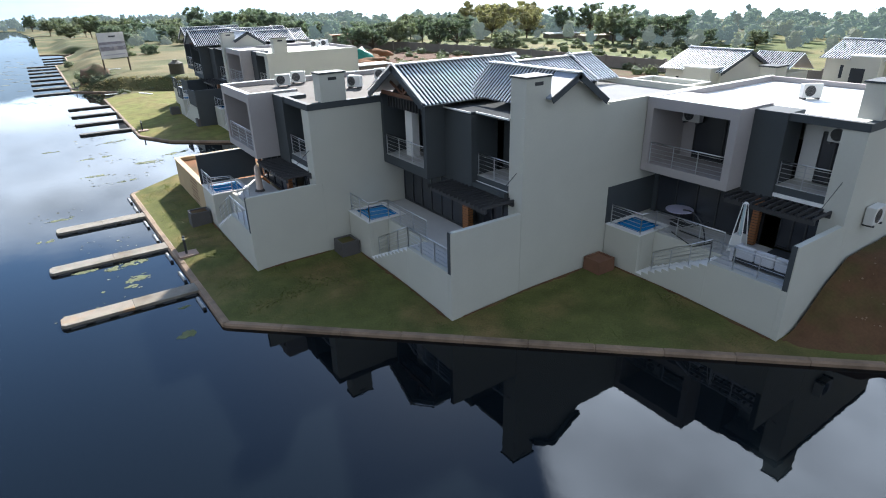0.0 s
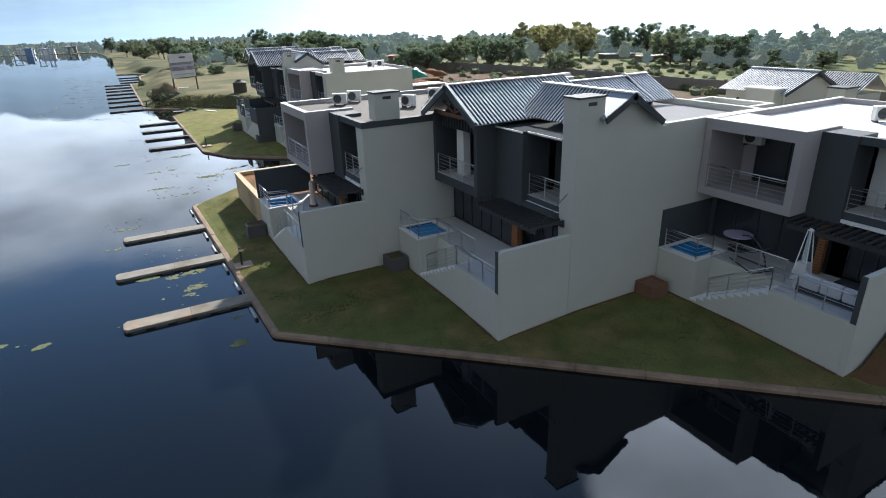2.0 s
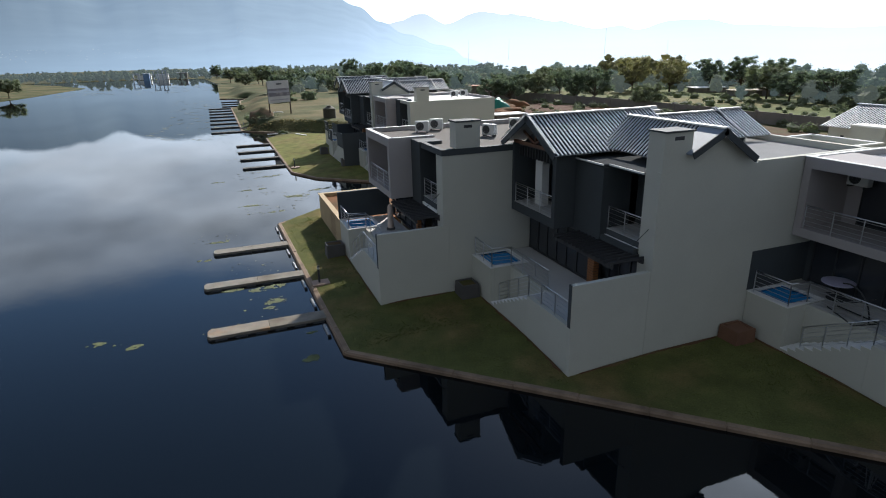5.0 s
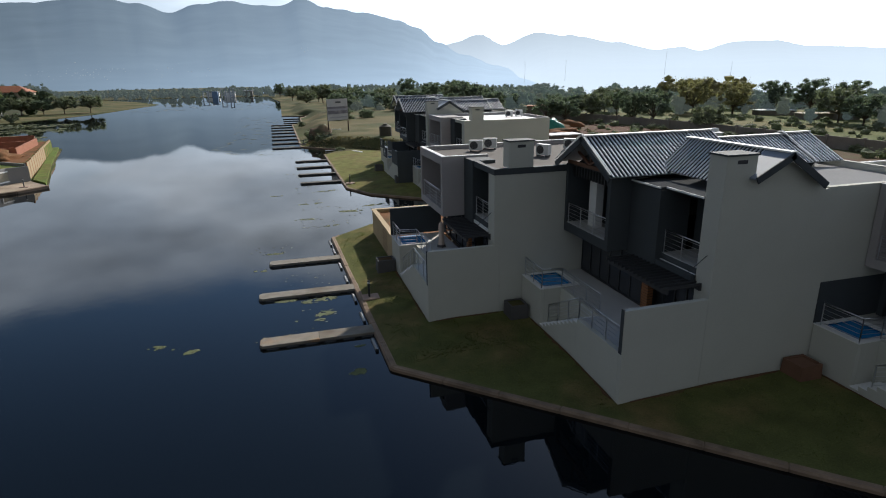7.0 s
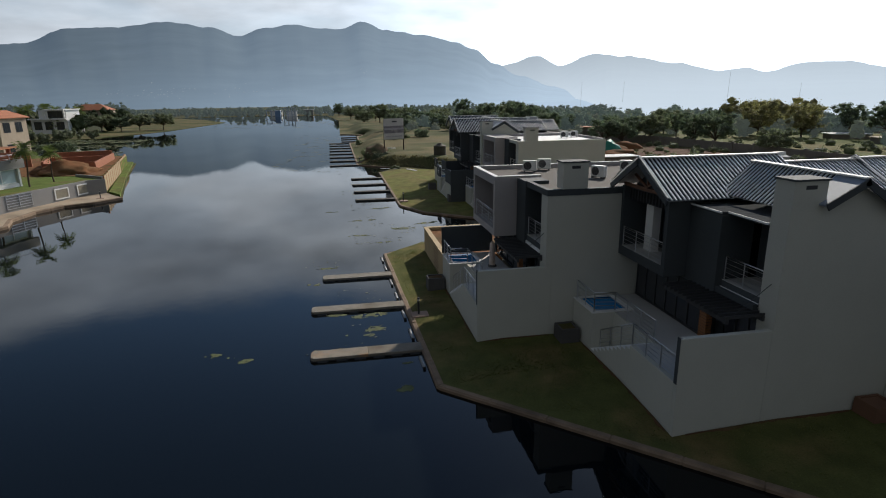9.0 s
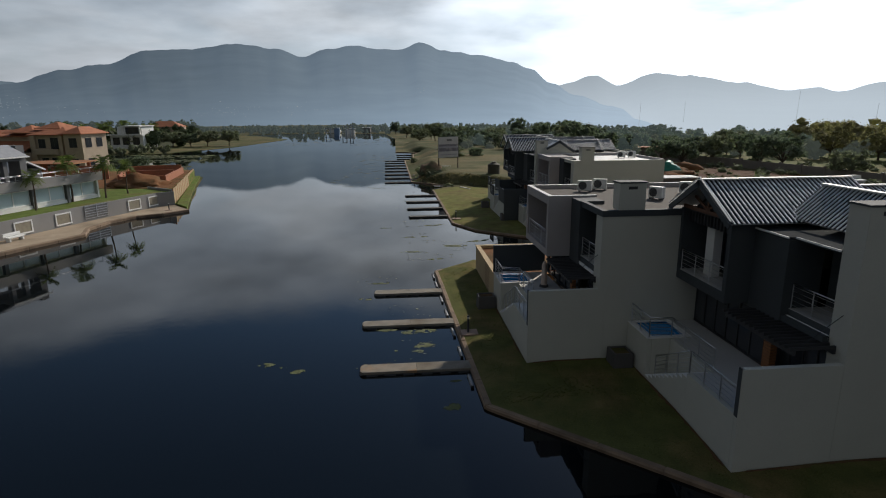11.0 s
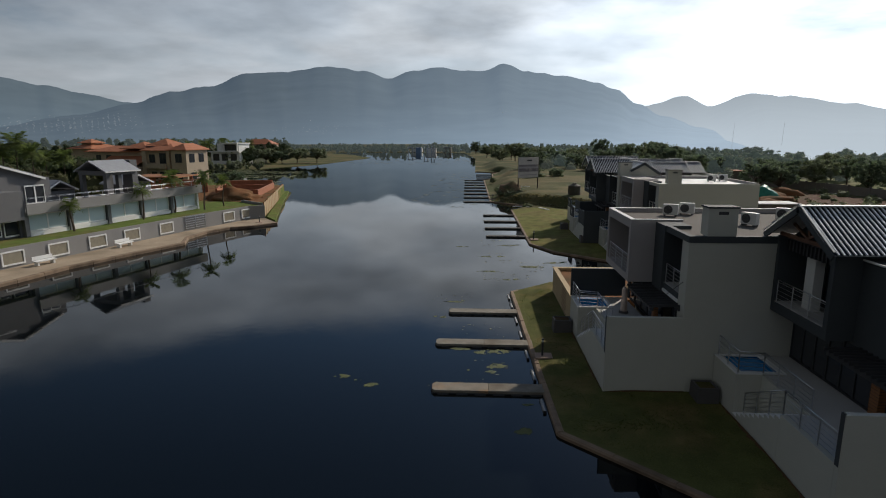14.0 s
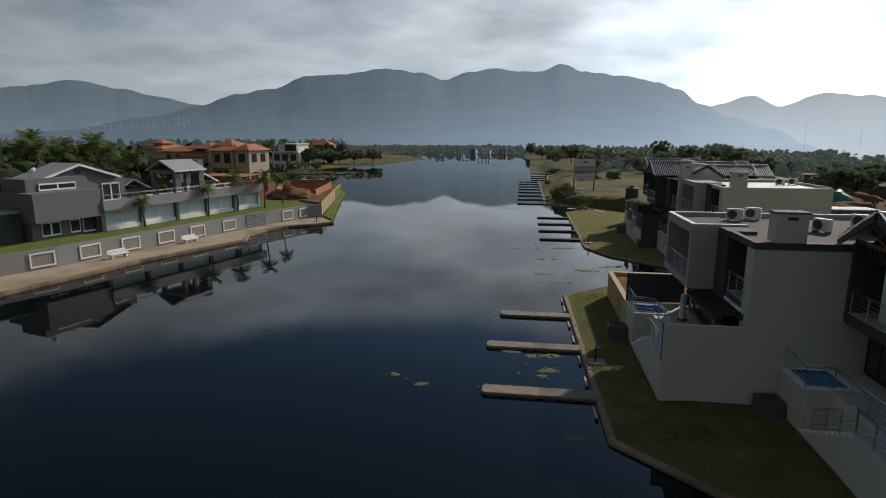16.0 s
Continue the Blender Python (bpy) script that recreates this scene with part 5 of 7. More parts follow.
def grey_villa():
    # local +y runs along the bank, +x towards the water
    v = thing("villa", (-46.35, 55.36, 0), "slate grey modern villa with glazed ground floor and white frames", "house", rz=-15.2)
    zg = 2.66
    boxes("wall", M_GREYH, v, (-9.0, 0.0, zg, -0.15, 25.0, 5.0), label="slate grey plastered wall")
    # glazed front between pillars
    for i in range(5):
        y0 = 0.5 + i * 4.95
        window(v, 0.0, y0 + 0.25, y0 + 4.6, zg + 0.45, 4.95, 2, M_WHITE, M_GLASSB, "white framed shop-like glazing with pale blue panes")
        boxes("pillar", M_GREYH, v, (-0.14, y0 - 0.25, zg, 0.35, y0 + 0.2, 5.0))
    boxes("pillar", M_WHITE, v, (-0.14, 25.05, zg, 0.3, 25.35, 5.0), label="white end pillar")
    boxes("plinth", M_WHITE, v, (-0.14, 0.3, zg, 0.2, 25.0, zg + 0.42), label="white plinth")
    boxes("balcony", M_GREYW, v, (-9.0, 0.25, 5.0, 0.9, 25.6, 5.25), (0.7, 0.25, 5.251, 0.9, 25.6, 6.1), label="grey balcony slab and parapet")
    railing(v, [(0.8, 0.4, 6.1), (0.8, 25.4, 6.1)], 2, 0.65, "stainless steel balcony rail", 14)
    # dark cantilevered box
    boxes("bay", M_GREYH, v, (-6.0, -6.8, 4.55, 0.7, 0.2, 7.45), label="dark grey cantilevered upper box")
    boxes("wall", M_GREYH, v, (-6.0, -6.5, zg, -0.6, 0.0, 4.55), label="slate grey plastered wall")
    window(v, -0.52, -5.6, -3.7, zg + 0.3, 4.4, 2, M_WHITE, None)
    window(v, -0.52, -2.7, -1.6, zg + 0.3, 4.4, 1, M_WHITE, None)
    window(v, -0.40, -1.4, 0.2, zg + 0.2, 4.5, 1, M_WHITE, None)
    # gabled upper floor behind
    boxes("wall", M_GREYH, v, (-6.6, -4.0, 5.25, -3.0, 6.0, 8.45), label="slate grey upper wall")
    bm = bmesh.new()
    prism(bm, [(-4.0, 8.45), (4.8, 8.45), (0.4, 9.95)], 0, -6.5, -3.0)
    part("gable_wall", bm, M_GREYH, v)
    hip_or_gable(v, -6.6, -3.0, -4.0, 4.8, 8.5, 10.1, False, M_SLATE, 0.45, label="grey tiled gable roof")
    for k, yy in ((-1, -4.44), (1, 5.24)):
        beam(v, "barge_board", M_WHITE, (-2.52, yy, 8.42), (-2.52, 0.4, 10.02), 0.08, 0.2, "white barge board")
    boxes("vent", M_PERG, v, (-2.99, 0.05, 8.9, -2.96, 0.75, 9.4), label="dark gable vent")
    window(v, -2.92, 3.0, 5.2, 5.6, 7.7, 2, M_WHITE, None)
    boxes("bay", M_GREYH, v, (-5.5, -6.0, 7.45, -1.5, 0.4, 8.75), label="slate grey upper bay")
    window(v, -1.42, -4.8, -1.0, 7.5, 8.25, 2, M_WHITE, None)
    # left wing
    boxes("wall", M_DARK, v, (-9, -17, zg, -1.5, -6.8, 5.55), label="charcoal side wing")
    boxes("parapet", M_GREYW, v, (-9, -17, 5.552, -1.2, -6.85, 5.75), label="pale grey flat roof")
    boxes("door", M_WHITE, v, (-1.49, -13.5, zg, -1.40, -10.6, 4.9), label="white garage door")
    # pavilion on the deck
    zd = 5.25
    for px, py in ((-0.6, 11.3), (-0.6, 15.1), (-4.4, 11.3), (-4.4, 15.1), (-0.6, 13.0)):
        boxes("column", M_GREYH, v, (px - 0.25, py - 0.25, zd, px + 0.25, py + 0.25, 8.6))
    boxes("lintel", M_GREYH, v, (-4.7, 11.0, 8.3, -0.3, 15.4, 8.80), label="grey pavilion lintel")
    hip_or_gable(v, -4.7, -0.3, 11.0, 15.4, 8.80, 10.05, True, M_SLATE, 0.35, label="grey tiled pavilion roof")
    boxes("gutter", M_WHITE, v, (0.06, 10.6, 8.64, 0.16, 15.8, 8.79), label="white gutter")
    boxes("chimney", M_GREYH, v, (-3.0, 15.85, zd, -1.6, 16.9, 9.95), label="grey chimney")
    for y0, y1 in ((6.4, 10.4), (17.6, 22.0)):
        boxes("wall", M_GREYH, v, (-8.5, y0, zd, -4.8, y1, 6.6), label="low grey roof wall")
        hip_or_gable(v, -8.5, -4.8, y0, y1, 6.7, 7.9, False, M_SLATE, 0.3, label="grey tiled gable roof")
        for yy in (y0 - 0.3, y1 + 0.3):
            beam(v, "barge_board", M_WHITE, (-4.46, yy, 6.62), (-4.46, (y0 + y1) / 2, 7.82), 0.06, 0.16)


grey_villa()


def satellite_dish(x, y, z):
    d = thing("satellite_dish", (x, y, z), "white satellite dish on the villa roof", "dish")
    bm = bmesh.new()
    bmesh.ops.create_uvsphere(bm, u_segments=16, v_segments=8, radius=0.5)
    bmesh.ops.delete(bm, geom=[v for v in bm.verts if v.co.z > -0.25], context="VERTS")
    bmesh.ops.rotate(bm, verts=bm.verts, matrix=Matrix.Rotation(radians(-60), 3, "Y"))
    bmesh.ops.translate(bm, verts=bm.verts, vec=(0.3, 0, 0.9))
    bmesh.ops.solidify(bm, geom=list(bm.faces), thickness=0.02)
    part("dish", bm, M_WHITE, d)
    bm = bmesh.new()
    tube(bm, (0, 0, 0), (0.1, 0, 0.8), 0.04)
    part("mast", bm, M_STEEL, d)


satellite_dish(-50.5, 51.6, 8.85)


def tuscan_villa():
    v = thing("villa", (-67.0, 128.0, 0), "cream villa with terracotta hipped roofs", "house", rz=-12)
    z = 2.66

    def front_window(x0, w, z0, z1, y=-1.0):
        f = boxes("window", M_FRAME, v, (x0 - 0.08, y - 0.06, z0 - 0.08, x0 + w + 0.08, y - 0.004, z1 + 0.08), label="dark framed window")
        boxes("pane", M_GLASS, f, (x0, y - 0.075, z0, x0 + w / 2 - 0.04, y - 0.062, z1), (x0 + w / 2 + 0.04, y - 0.075, z0, x0 + w, y - 0.062, z1))
        boxes("sill", M_CREAM, f, (x0 - 0.2, y - 0.16, z0 - 0.22, x0 + w + 0.2, y - 0.061, z0 - 0.1))

    # waterside wing: middle, corner tower, balcony
    boxes("wall", M_CREAM, v, (-8.6, -1.0, z, -0.6, 6.5, 9.7), label="cream plastered wing", bevel=0.02)
    boxes("wall", M_CREAM, v, (-0.59, -1.9, z, 3.4, 5.5, 9.9), label="cream plastered corner tower", bevel=0.02)
    boxes("pier", M_CREAM, v, (-8.9, -1.5, z, -7.7, -1.02, 9.5), (-2.2, -1.5, z, -1.4, -1.02, 9.5))
    boxes("balcony", M_CREAM, v, (-7.65, -2.0, 5.6, -2.25, -1.02, 6.7), label="cream balcony parapet", bevel=0.02)
    hip_roof(v, -8.9, -0.2, -1.2, 6.5, 9.71, 11.2, M_TERRA)
    hip_roof(v, -0.8, 3.4, -1.9, 5.5, 9.91, 11.3, M_TERRA)
    hip_roof(v, -9.6, -4.4, 2.0, 7.5, 10.9, 12.3, M_TERRA)
    for x0, w, z0, z1, y in ((-7.2, 1.4, 7.0, 8.7, -1.0), (-4.4, 1.6, 6.75, 9.0, -1.0), (0.6, 1.6, 7.1, 8.9, -1.9), (0.5, 1.6, 3.4, 4.7, -1.9), (-6.9, 1.4, 3.3, 4.8, -1.0), (-4.6, 1.4, 3.3, 4.8, -1.0)):
        front_window(x0, w, z0, z1, y)
    for y0, z0, z1 in ((-0.8, 7.1, 8.9), (2.4, 7.1, 8.9), (-0.6, 3.3, 4.7), (2.6, 3.3, 4.7)):
        w = boxes("window", M_FRAME, v, (3.404, y0 - 0.08, z0 - 0.08, 3.46, y0 + 1.68, z1 + 0.08), label="dark framed window")
        boxes("pane", M_GLASS, w, (3.462, y0, z0, 3.475, y0 + 0.76, z1), (3.462, y0 + 0.84, z0, 3.475, y0 + 1.6, z1))
    # long rear wing with stepped roofs
    boxes("wall", M_CREAM, v, (-27, 1.2, z, -8.61, 10, 9.3), label="cream plastered rear wing", bevel=0.02)
    hip_roof(v, -27, -8.0, 1.0, 10, 9.31, 10.6, M_TERRA)
    hip_roof(v, -16, -9.5, 0.6, 7.5, 10.1, 11.6, M_TERRA)
    boxes("wall", M_CREAM, v, (-34, 3.0, z, -27.01, 12, 9.9), label="cream plastered end wing", bevel=0.02)
    hip_roof(v, -34, -27.2, 2.6, 12, 9.91, 11.2, M_TERRA)
    boxes("turret", M_CREAM, v, (-32.6, 5.0, 10.2, -29.5, 8.0, 11.3))
    hip_roof(v, -32.8, -29.3, 4.8, 8.2, 11.31, 12.2, M_TERRA)
    # low verandas in front of it
    boxes("wall", M_CREAM, v, (-19.5, -3.0, z, -9.0, 1.18, 6.0), label="cream plastered porch", bevel=0.02)
    bm = bmesh.new()
    prism(bm, [(-4.2, 5.9), (-4.2, 6.05), (1.15, 8.3), (1.15, 8.1)], 0, -20.2, -8.95)
    part("roof", bm, M_TERRA, v, "terracotta lean-to roof")
    for x0 in (-18.4, -15.4, -12.0):
        front_window(x0, 1.3, 3.6, 5.2, -3.0)
    for x0 in (-24.5, -21.5):
        front_window(x0, 1.3, 6.6, 8.4, 1.2)


tuscan_villa()


def white_villa():
    v = thing("villa", (-108, 246, 0), "white cubic modern villa beyond the bay", "house", rz=-10)
    boxes("wall", M_WHITE, v, (-7, 0, 0.5, 7, 10, 6.0), (-4, 0.5, 6.001, 6.5, 9, 9.5), label="white plastered wall")
    boxes("slab", M_WHITE, v, (-7.4, -1.4, 6.0, 7.4, 0, 6.4), (-1, -1.4, 9.51, 7.0, 9, 9.9), label="white projecting slab")
    boxes("column", M_WHITE, v, (6.5, -1.4, 6.4, 7.0, -0.9, 9.5), (-1, -1.4, 6.4, -0.5, -0.9, 9.5))
    for x0 in (-6.0, -1.8, 2.6):
        w = boxes("window", M_FRAME, v, (x0, -0.06, 2.2, x0 + 3.0, -0.004, 5.2), label="dark framed window")
        boxes("pane", M_GLASS, w, (x0 + 0.1, -0.075, 2.3, x0 + 1.45, -0.062, 5.1), (x0 + 1.55, -0.075, 2.3, x0 + 2.9, -0.062, 5.1))
    w = boxes("window", M_FRAME, v, (-0.4, 0.44, 6.6, 6.2, 0.496, 9.2), label="dark framed window")
    boxes("pane", M_GLASS, w, (-0.3, 0.42, 6.7, 2.8, 0.434, 9.1), (3.0, 0.42, 6.7, 6.1, 0.434, 9.1))


white_villa()
h9 = thing("villa", (-127, 335, 0), "low cream building with orange tiled roof among trees", "house")
boxes("wall", M_CREAM, h9, (-9, 0, 0.5, 9, 10, 8.0))
hip_roof(h9, -9, 9, 0, 10, 8.01, 11.0, M_TERRA)


# building site on the point
def building_site():
    f = thing("fence", (0, 0, 0), "pale timber and brick site fence along the bank", "fence")
    a, b = Vector((-31.6, 84.2)), Vector((-40.0, 118.5))
    n = 14
    for i in range(n):
        p, q = a.lerp(b, i / n), a.lerp(b, (i + 0.96) / n)
        bm = bmesh.new()
        along([tuple(p), tuple(q)], 0.06, 0.06, 0.9, 3.0 + random.uniform(-0.08, 0.08), bm)
        part("panel", bm, M_PALET, f)
        bm = bmesh.new()
        box(bm, p.x - 0.09, p.y - 0.09, 0.8, p.x + 0.09, p.y + 0.09, 3.15)
        part("post", bm, M_TIMBER, f)
    bm = bmesh.new()
    along([(-31.7, 84.0), (-36.5, 88.0)], 0.1, 0.1, 0.9, 3.0, bm)
    part("panel", bm, M_GREYW, f, "grey boarding")
    s = offset_sheet("soil_patch", [(-36.5, 88.2), (-33.2, 88.0), (-40.5, 118), (-62, 118), (-58, 92)], 2.70, 0.4, M_SOIL, "bare red soil of the building site", "soil")
    walls = thing("brick_walls", (0, 0, 0), "unfinished red brick foundation walls", "wall")
    for p, q, h in (((-37.0, 96), (-43.5, 94.5), 1.2), ((-43.5, 94.5), (-47, 106), 1.5), ((-38.6, 104), (-46, 102.2), 1.4), ((-40, 112), (-49, 110), 1.6), ((-37.0, 96), (-39.8, 112), 1.1), ((-48, 96), (-55, 94), 2.2), ((-49, 103), (-57, 101), 2.4)):
        bm = bmesh.new()
        along([p, q], 0.15, 0.15, 2.6, 2.7 + h, bm)
        part("wall", bm, M_BRICK, walls)
    bm = bmesh.new()
    g = bmesh.ops.create_icosphere(bm, subdivisions=4, radius=1.0)
    for v in bm.verts:
        d = 1 + 0.25 * noise.noise(v.co * 2.2) + 0.08 * noise.noise(v.co * 7)
        r = math.hypot(v.co.x, v.co.y)
        v.co = Vector((v.co.x * 4.2 * d, v.co.y * 3.2 * d, (max(-0.2, v.co.z) * 0.6 + 0.9 * max(0, 1 - r)) * 1.35 * d))
    bmesh.ops.rotate(bm, verts=bm.verts, matrix=Matrix.Rotation(radians(20), 3, "Z"))
    bmesh.ops.translate(bm, verts=bm.verts, vec=(-39.6, 92.3, 2.7))
    solid("earth_mound", bm, M_SOIL, "heap of dug red soil beside the brick walls", "soil heap", smooth=True)
    sh = thing("shed", (-58, 104, 2.7), "unfinished brick and timber shell on the building site", "building")
    for x, y in ((-4, -3), (0, -3), (4, -3), (-4, 3), (0, 3), (4, 3)):
        boxes("column", M_BRICK, sh, (x - 0.25, y - 0.25, 0, x + 0.25, y + 0.25, 2.8))
    boxes("roof", M_TIMBER, sh, (-5, -4, 2.8, 5, 4, 3.0), label="raw timber deck")


M_PALET = material("pale_timber_boarding", (0.36, 0.27, 0.15), 0.8, var=0.35, scale=1.5, fine=14)
building_site()


def palm_mesh(h, n, length, droop):
    tb = bmesh.new()
    pts = [Vector((0.12 * math.sin(k * 0.9), 0.1 * math.cos(k * 0.7), h * k / 6)) for k in range(7)]
    for k in range(6):
        tube(tb, pts[k], pts[k + 1], 0.13 - 0.010 * k, 0.12 - 0.010 * k, 8)
    cb = bmesh.new()
    top = pts[-1]
    for i in range(n):
        a = i * 2.399
        up = random.uniform(0.15, 1.5) if length < 2.2 else random.uniform(-0.35, 1.15)
        d = Vector((math.cos(a), math.sin(a), 0))
        s = Vector((-d.y, d.x, 0))
        prev = None
        seg = 9
        spine = []
        for k in range(seg + 1):
            f = k / seg
            spine.append(top + d * length * f * (0.9 - 0.25 * f * up) + Vector((0, 0, length * (up * f - droop * f * f))))
        for k in range(1, seg):
            w = length * 0.26 * math.sin(math.pi * min(1, 0.15 + k / seg * 0.85))
            fwd = (spine[k + 1] - spine[k]).normalized()
            for sd in (-1, 1):
                tip = spine[k] + s * sd * w + fwd * w * 0.7 - Vector((0, 0, w * 0.25))
                cb.faces.new([cb.verts.new(p) for p in (spine[k], spine[k] + fwd * length * 0.07, tip)])
        for k in range(seg):
            cb.faces.new([cb.verts.new(p) for p in (spine[k] - s * 0.02, spine[k] + s * 0.02, spine[k + 1] + s * 0.012, spine[k + 1] - s * 0.012)])
    return tb, cb


def palm(h, n, length, droop, label):
    p = thing("palm_tree", (0, 0, -60), label, "palm tree", "palm trees")
    tb, cb = palm_mesh(h, n, length, droop)
    part("trunk", tb, M_BARK, p)
    part("crown", cb, M_PALM, p)
    return p


PALMS = [palm(2.9, 34, 1.7, 0.85, "young palm tree on the garden lawn"), palm(4.6, 38, 2.1, 0.85, "feather-leaved palm tree by the villa"), palm(8.7, 64, 2.5, 0.5, "tall bushy palm tree behind the grey villa")]
for x, y, k, s in ((-48.4, 50.6, 0, 0.85), (-43.9, 59.6, 0, 0.95), (-41.2, 68.8, 1, 0.8), (-40.6, 75.2, 1, 1.0), (-38.0, 78.6, 1, 0.95), (-37.2, 83.0, 1, 0.8), (-54.0, 47.6, 0, 1.0),
                   (-79.5, 75.0, 2, 1.05), (-75.5, 71.5, 2, 0.95), (-75.8, 78.5, 2, 1.12), (-71.5, 75.0, 2, 1.0), (-72.0, 80.5, 2, 1.02), (-69.5, 78.0, 2, 0.9), (-68.2, 82.5, 2, 1.08), (-65.2, 82.0, 2, 0.92), (-63.8, 86.5, 2, 0.82), (-77.5, 73.2, 2, 0.86), (-73.6, 76.6, 2, 0.84), (-70.4, 82.8, 2, 0.9), (-66.4, 86.2, 2, 0.8), (-79.0, 80.0, 2, 0.98), (-82.5, 70.5, 2, 1.0), (-84.0, 63.0, 2, 1.05), (-88.0, 66.0, 2, 1.1), (-112, 262, 1, 1.75), (-122, 262, 1, 1.8), (-130, 258, 1, 1.7), (-104, 264, 1, 1.7), (-118, 268, 1, 1.9), (-138, 262, 1, 1.8), (-126, 264, 1, 1.7), (-108, 266, 1, 1.6)):
    copy_thing(PALMS[k], pose(x, y, 2.6 if y < 130 else ZG, 0, 0, random.uniform(0, 360)) @ Matrix.Scale(s, 4))
for k in PALMS:
    for o in list(k.children_recursive) + [k]:
        bpy.data.objects.remove(o)


# ---------------- land behind the houses ----------------
def step_up(v, a, b):
    k = min(1, max(0, (v - a) / (b - a)))
    return k * k * (3 - 2 * k)


def bank_edge(u):
    """Where the raised field begins, u running inland from the canal."""
    return 109.0 - 55 * min(u, 0.12) - 15 * step_up(u, 0.13, 0.45)


def grass_bank():
    """The dry field that stands two metres above the further lawn."""
    bm = bmesh.new()
    nx, ny = 46, 60
    grid = []
    for i in range(nx + 1):
        col = []
        for j in range(ny + 1):
            u, v = (i / nx) ** 1.6, (j / ny) ** 1.5
            edge = 109.0 + v * 150
            x, y = 3.9 + u * 50, bank_edge(u) + v * 150
            dip = step_up(edge, 157, 165) * (1 - step_up(edge, 198, 210))
            x += (3.0 * dip + 2.8 * math.exp(-((edge - 195) / 5) ** 2)) * max(0, 1 - u * 3)
            k = min(1, max(0, (x - 4.0 - 3.0 * dip - 0.5 * noise.noise((0, y * 0.15, 3))) / 6.0)) * min(1, max(0, v * 150 / 4.0)) * min(1, (1 - u) * 50 / 16)
            z = ZG + 0.04 + 1.75 * k * k * (3 - 2 * k) + 0.22 * noise.noise((x * 0.25, y * 0.25, 1)) * k + 0.08 * noise.noise((x * 0.9, y * 0.9, 4)) * k
            if i == nx or j == ny:
                z = ZG - 0.1
            col.append(bm.verts.new((x, y, z)))
        grid.append(col)
    for i in range(nx):
        for j in range(ny):
            bm.faces.new((grid[i][j], grid[i + 1][j], grid[i + 1][j + 1], grid[i][j + 1]))
    solid("ground_bank", bm, M_FIELD, "raised dry grass field above the canal bank", "field", kind="structure", smooth=True)
    bm = bmesh.new()
    for i in range(900):
        x = random.uniform(4.5, 30)
        up = random.random()
        y = bank_edge((x - 3.9) / 50) + 0.2 + up * 4.0
        z = ZG + 0.1 + 1.7 * up * up * (3 - 2 * up) * min(1, (x - 4.0) / 6)
        for s in range(3):
            a = random.uniform(0, 6.28)
            w, hgt = 0.12, random.uniform(0.05, 0.25)
            bm.faces.new([bm.verts.new((x + math.cos(a) * w, y + math.sin(a) * w, z - 0.1)), bm.verts.new((x - math.cos(a) * w, y - math.sin(a) * w, z - 0.1)), bm.verts.new((x + random.gauss(0, 0.25), y + random.gauss(0, 0.25), z + hgt))])
    solid("dry_scrub", bm, M_SCRUB, "dry brown scrub on the bank face", "scrub", kind="stuff")


M_SCRUB = leaf_material("dry_scrub", (0.19, 0.155, 0.095), var=0.4, scale=0.6, fine=5, island=0.6)
grass_bank()


def shrub_field(name, n, place, mat, label, r0, r1):
    bm = bmesh.new()
    for _ in range(n):
        x, y = place()
        r = random.uniform(r0, r1)
        leaf_lump(bm, (x, y, ZG + r * 0.4), r * 0.85, 0.7)
        leaf_quads(bm, (x, y, ZG + r * 0.5), r, 70, r * 0.13, 0.7)
    solid(name, bm, mat, label, "shrubs", kind="stuff")


shrub_field("shrubs", 210, polar(30, 62, 100, 165), M_LEAF2, "low olive shrubs on the open field", 0.6, 1.5)



def billboard():
    b = thing("billboard", (0, 0, 0), "faded advertising board on two timber posts in the field", "billboard")
    p, q = Vector((9.1, 114.5, 2.2)), Vector((13.2, 116.8, 2.2))
    for v in (p, q):
        bm = bmesh.new()
        tube(bm, v - Vector((0, 0, 0.4)), v + Vector((0, 0, 6.4)), 0.13, 0.11, 8)
        part("post", bm, M_BARK, b)
    d = (q - p).normalized()
    n = Vector((d.y, -d.x, 0))
    def slab(name, mat, k0, k1, z0, z1, off, parent, label=""):
        a, c = p + d * k0 + n * off, p + d * k1 + n * off
        bm = bmesh.new()
        along([(a.x, a.y), (c.x, c.y)], 0.03, 0.03, z0, z1, bm)
        return part(name, bm, mat, parent, label)
    s = slab("board", M_BOARD, -0.10, 4.6, 4.7, 8.75, 0.16, b, "pale board with a faded dark picture band")
    slab("picture", M_BOARDD, -0.05, 4.55, 5.9, 7.3, 0.20, s, "dark faded landscape picture")
    slab("picture", M_BOARDM, -0.05, 4.55, 6.55, 6.9, 0.205, s)
    slab("mark", M_FRAME, 1.9, 3.0, 8.0, 8.25, 0.20, s)
    slab("bar", M_BOARDM, 0.3, 4.2, 5.15, 5.35, 0.20, s)


M_BOARDM = material("faded_print_pale", (0.38, 0.36, 0.38), 0.7, var=0.4, scale=1.5, fine=6)
M_BOARD = material("faded_board", (0.55, 0.52, 0.50), 0.7, var=0.3, scale=0.8, fine=5)
M_BOARDD = material("faded_print", (0.20, 0.18, 0.20), 0.7, var=0.5, scale=1.5, fine=6, alt=(0.48, 0.42, 0.40), alt_scale=1.0)
billboard()


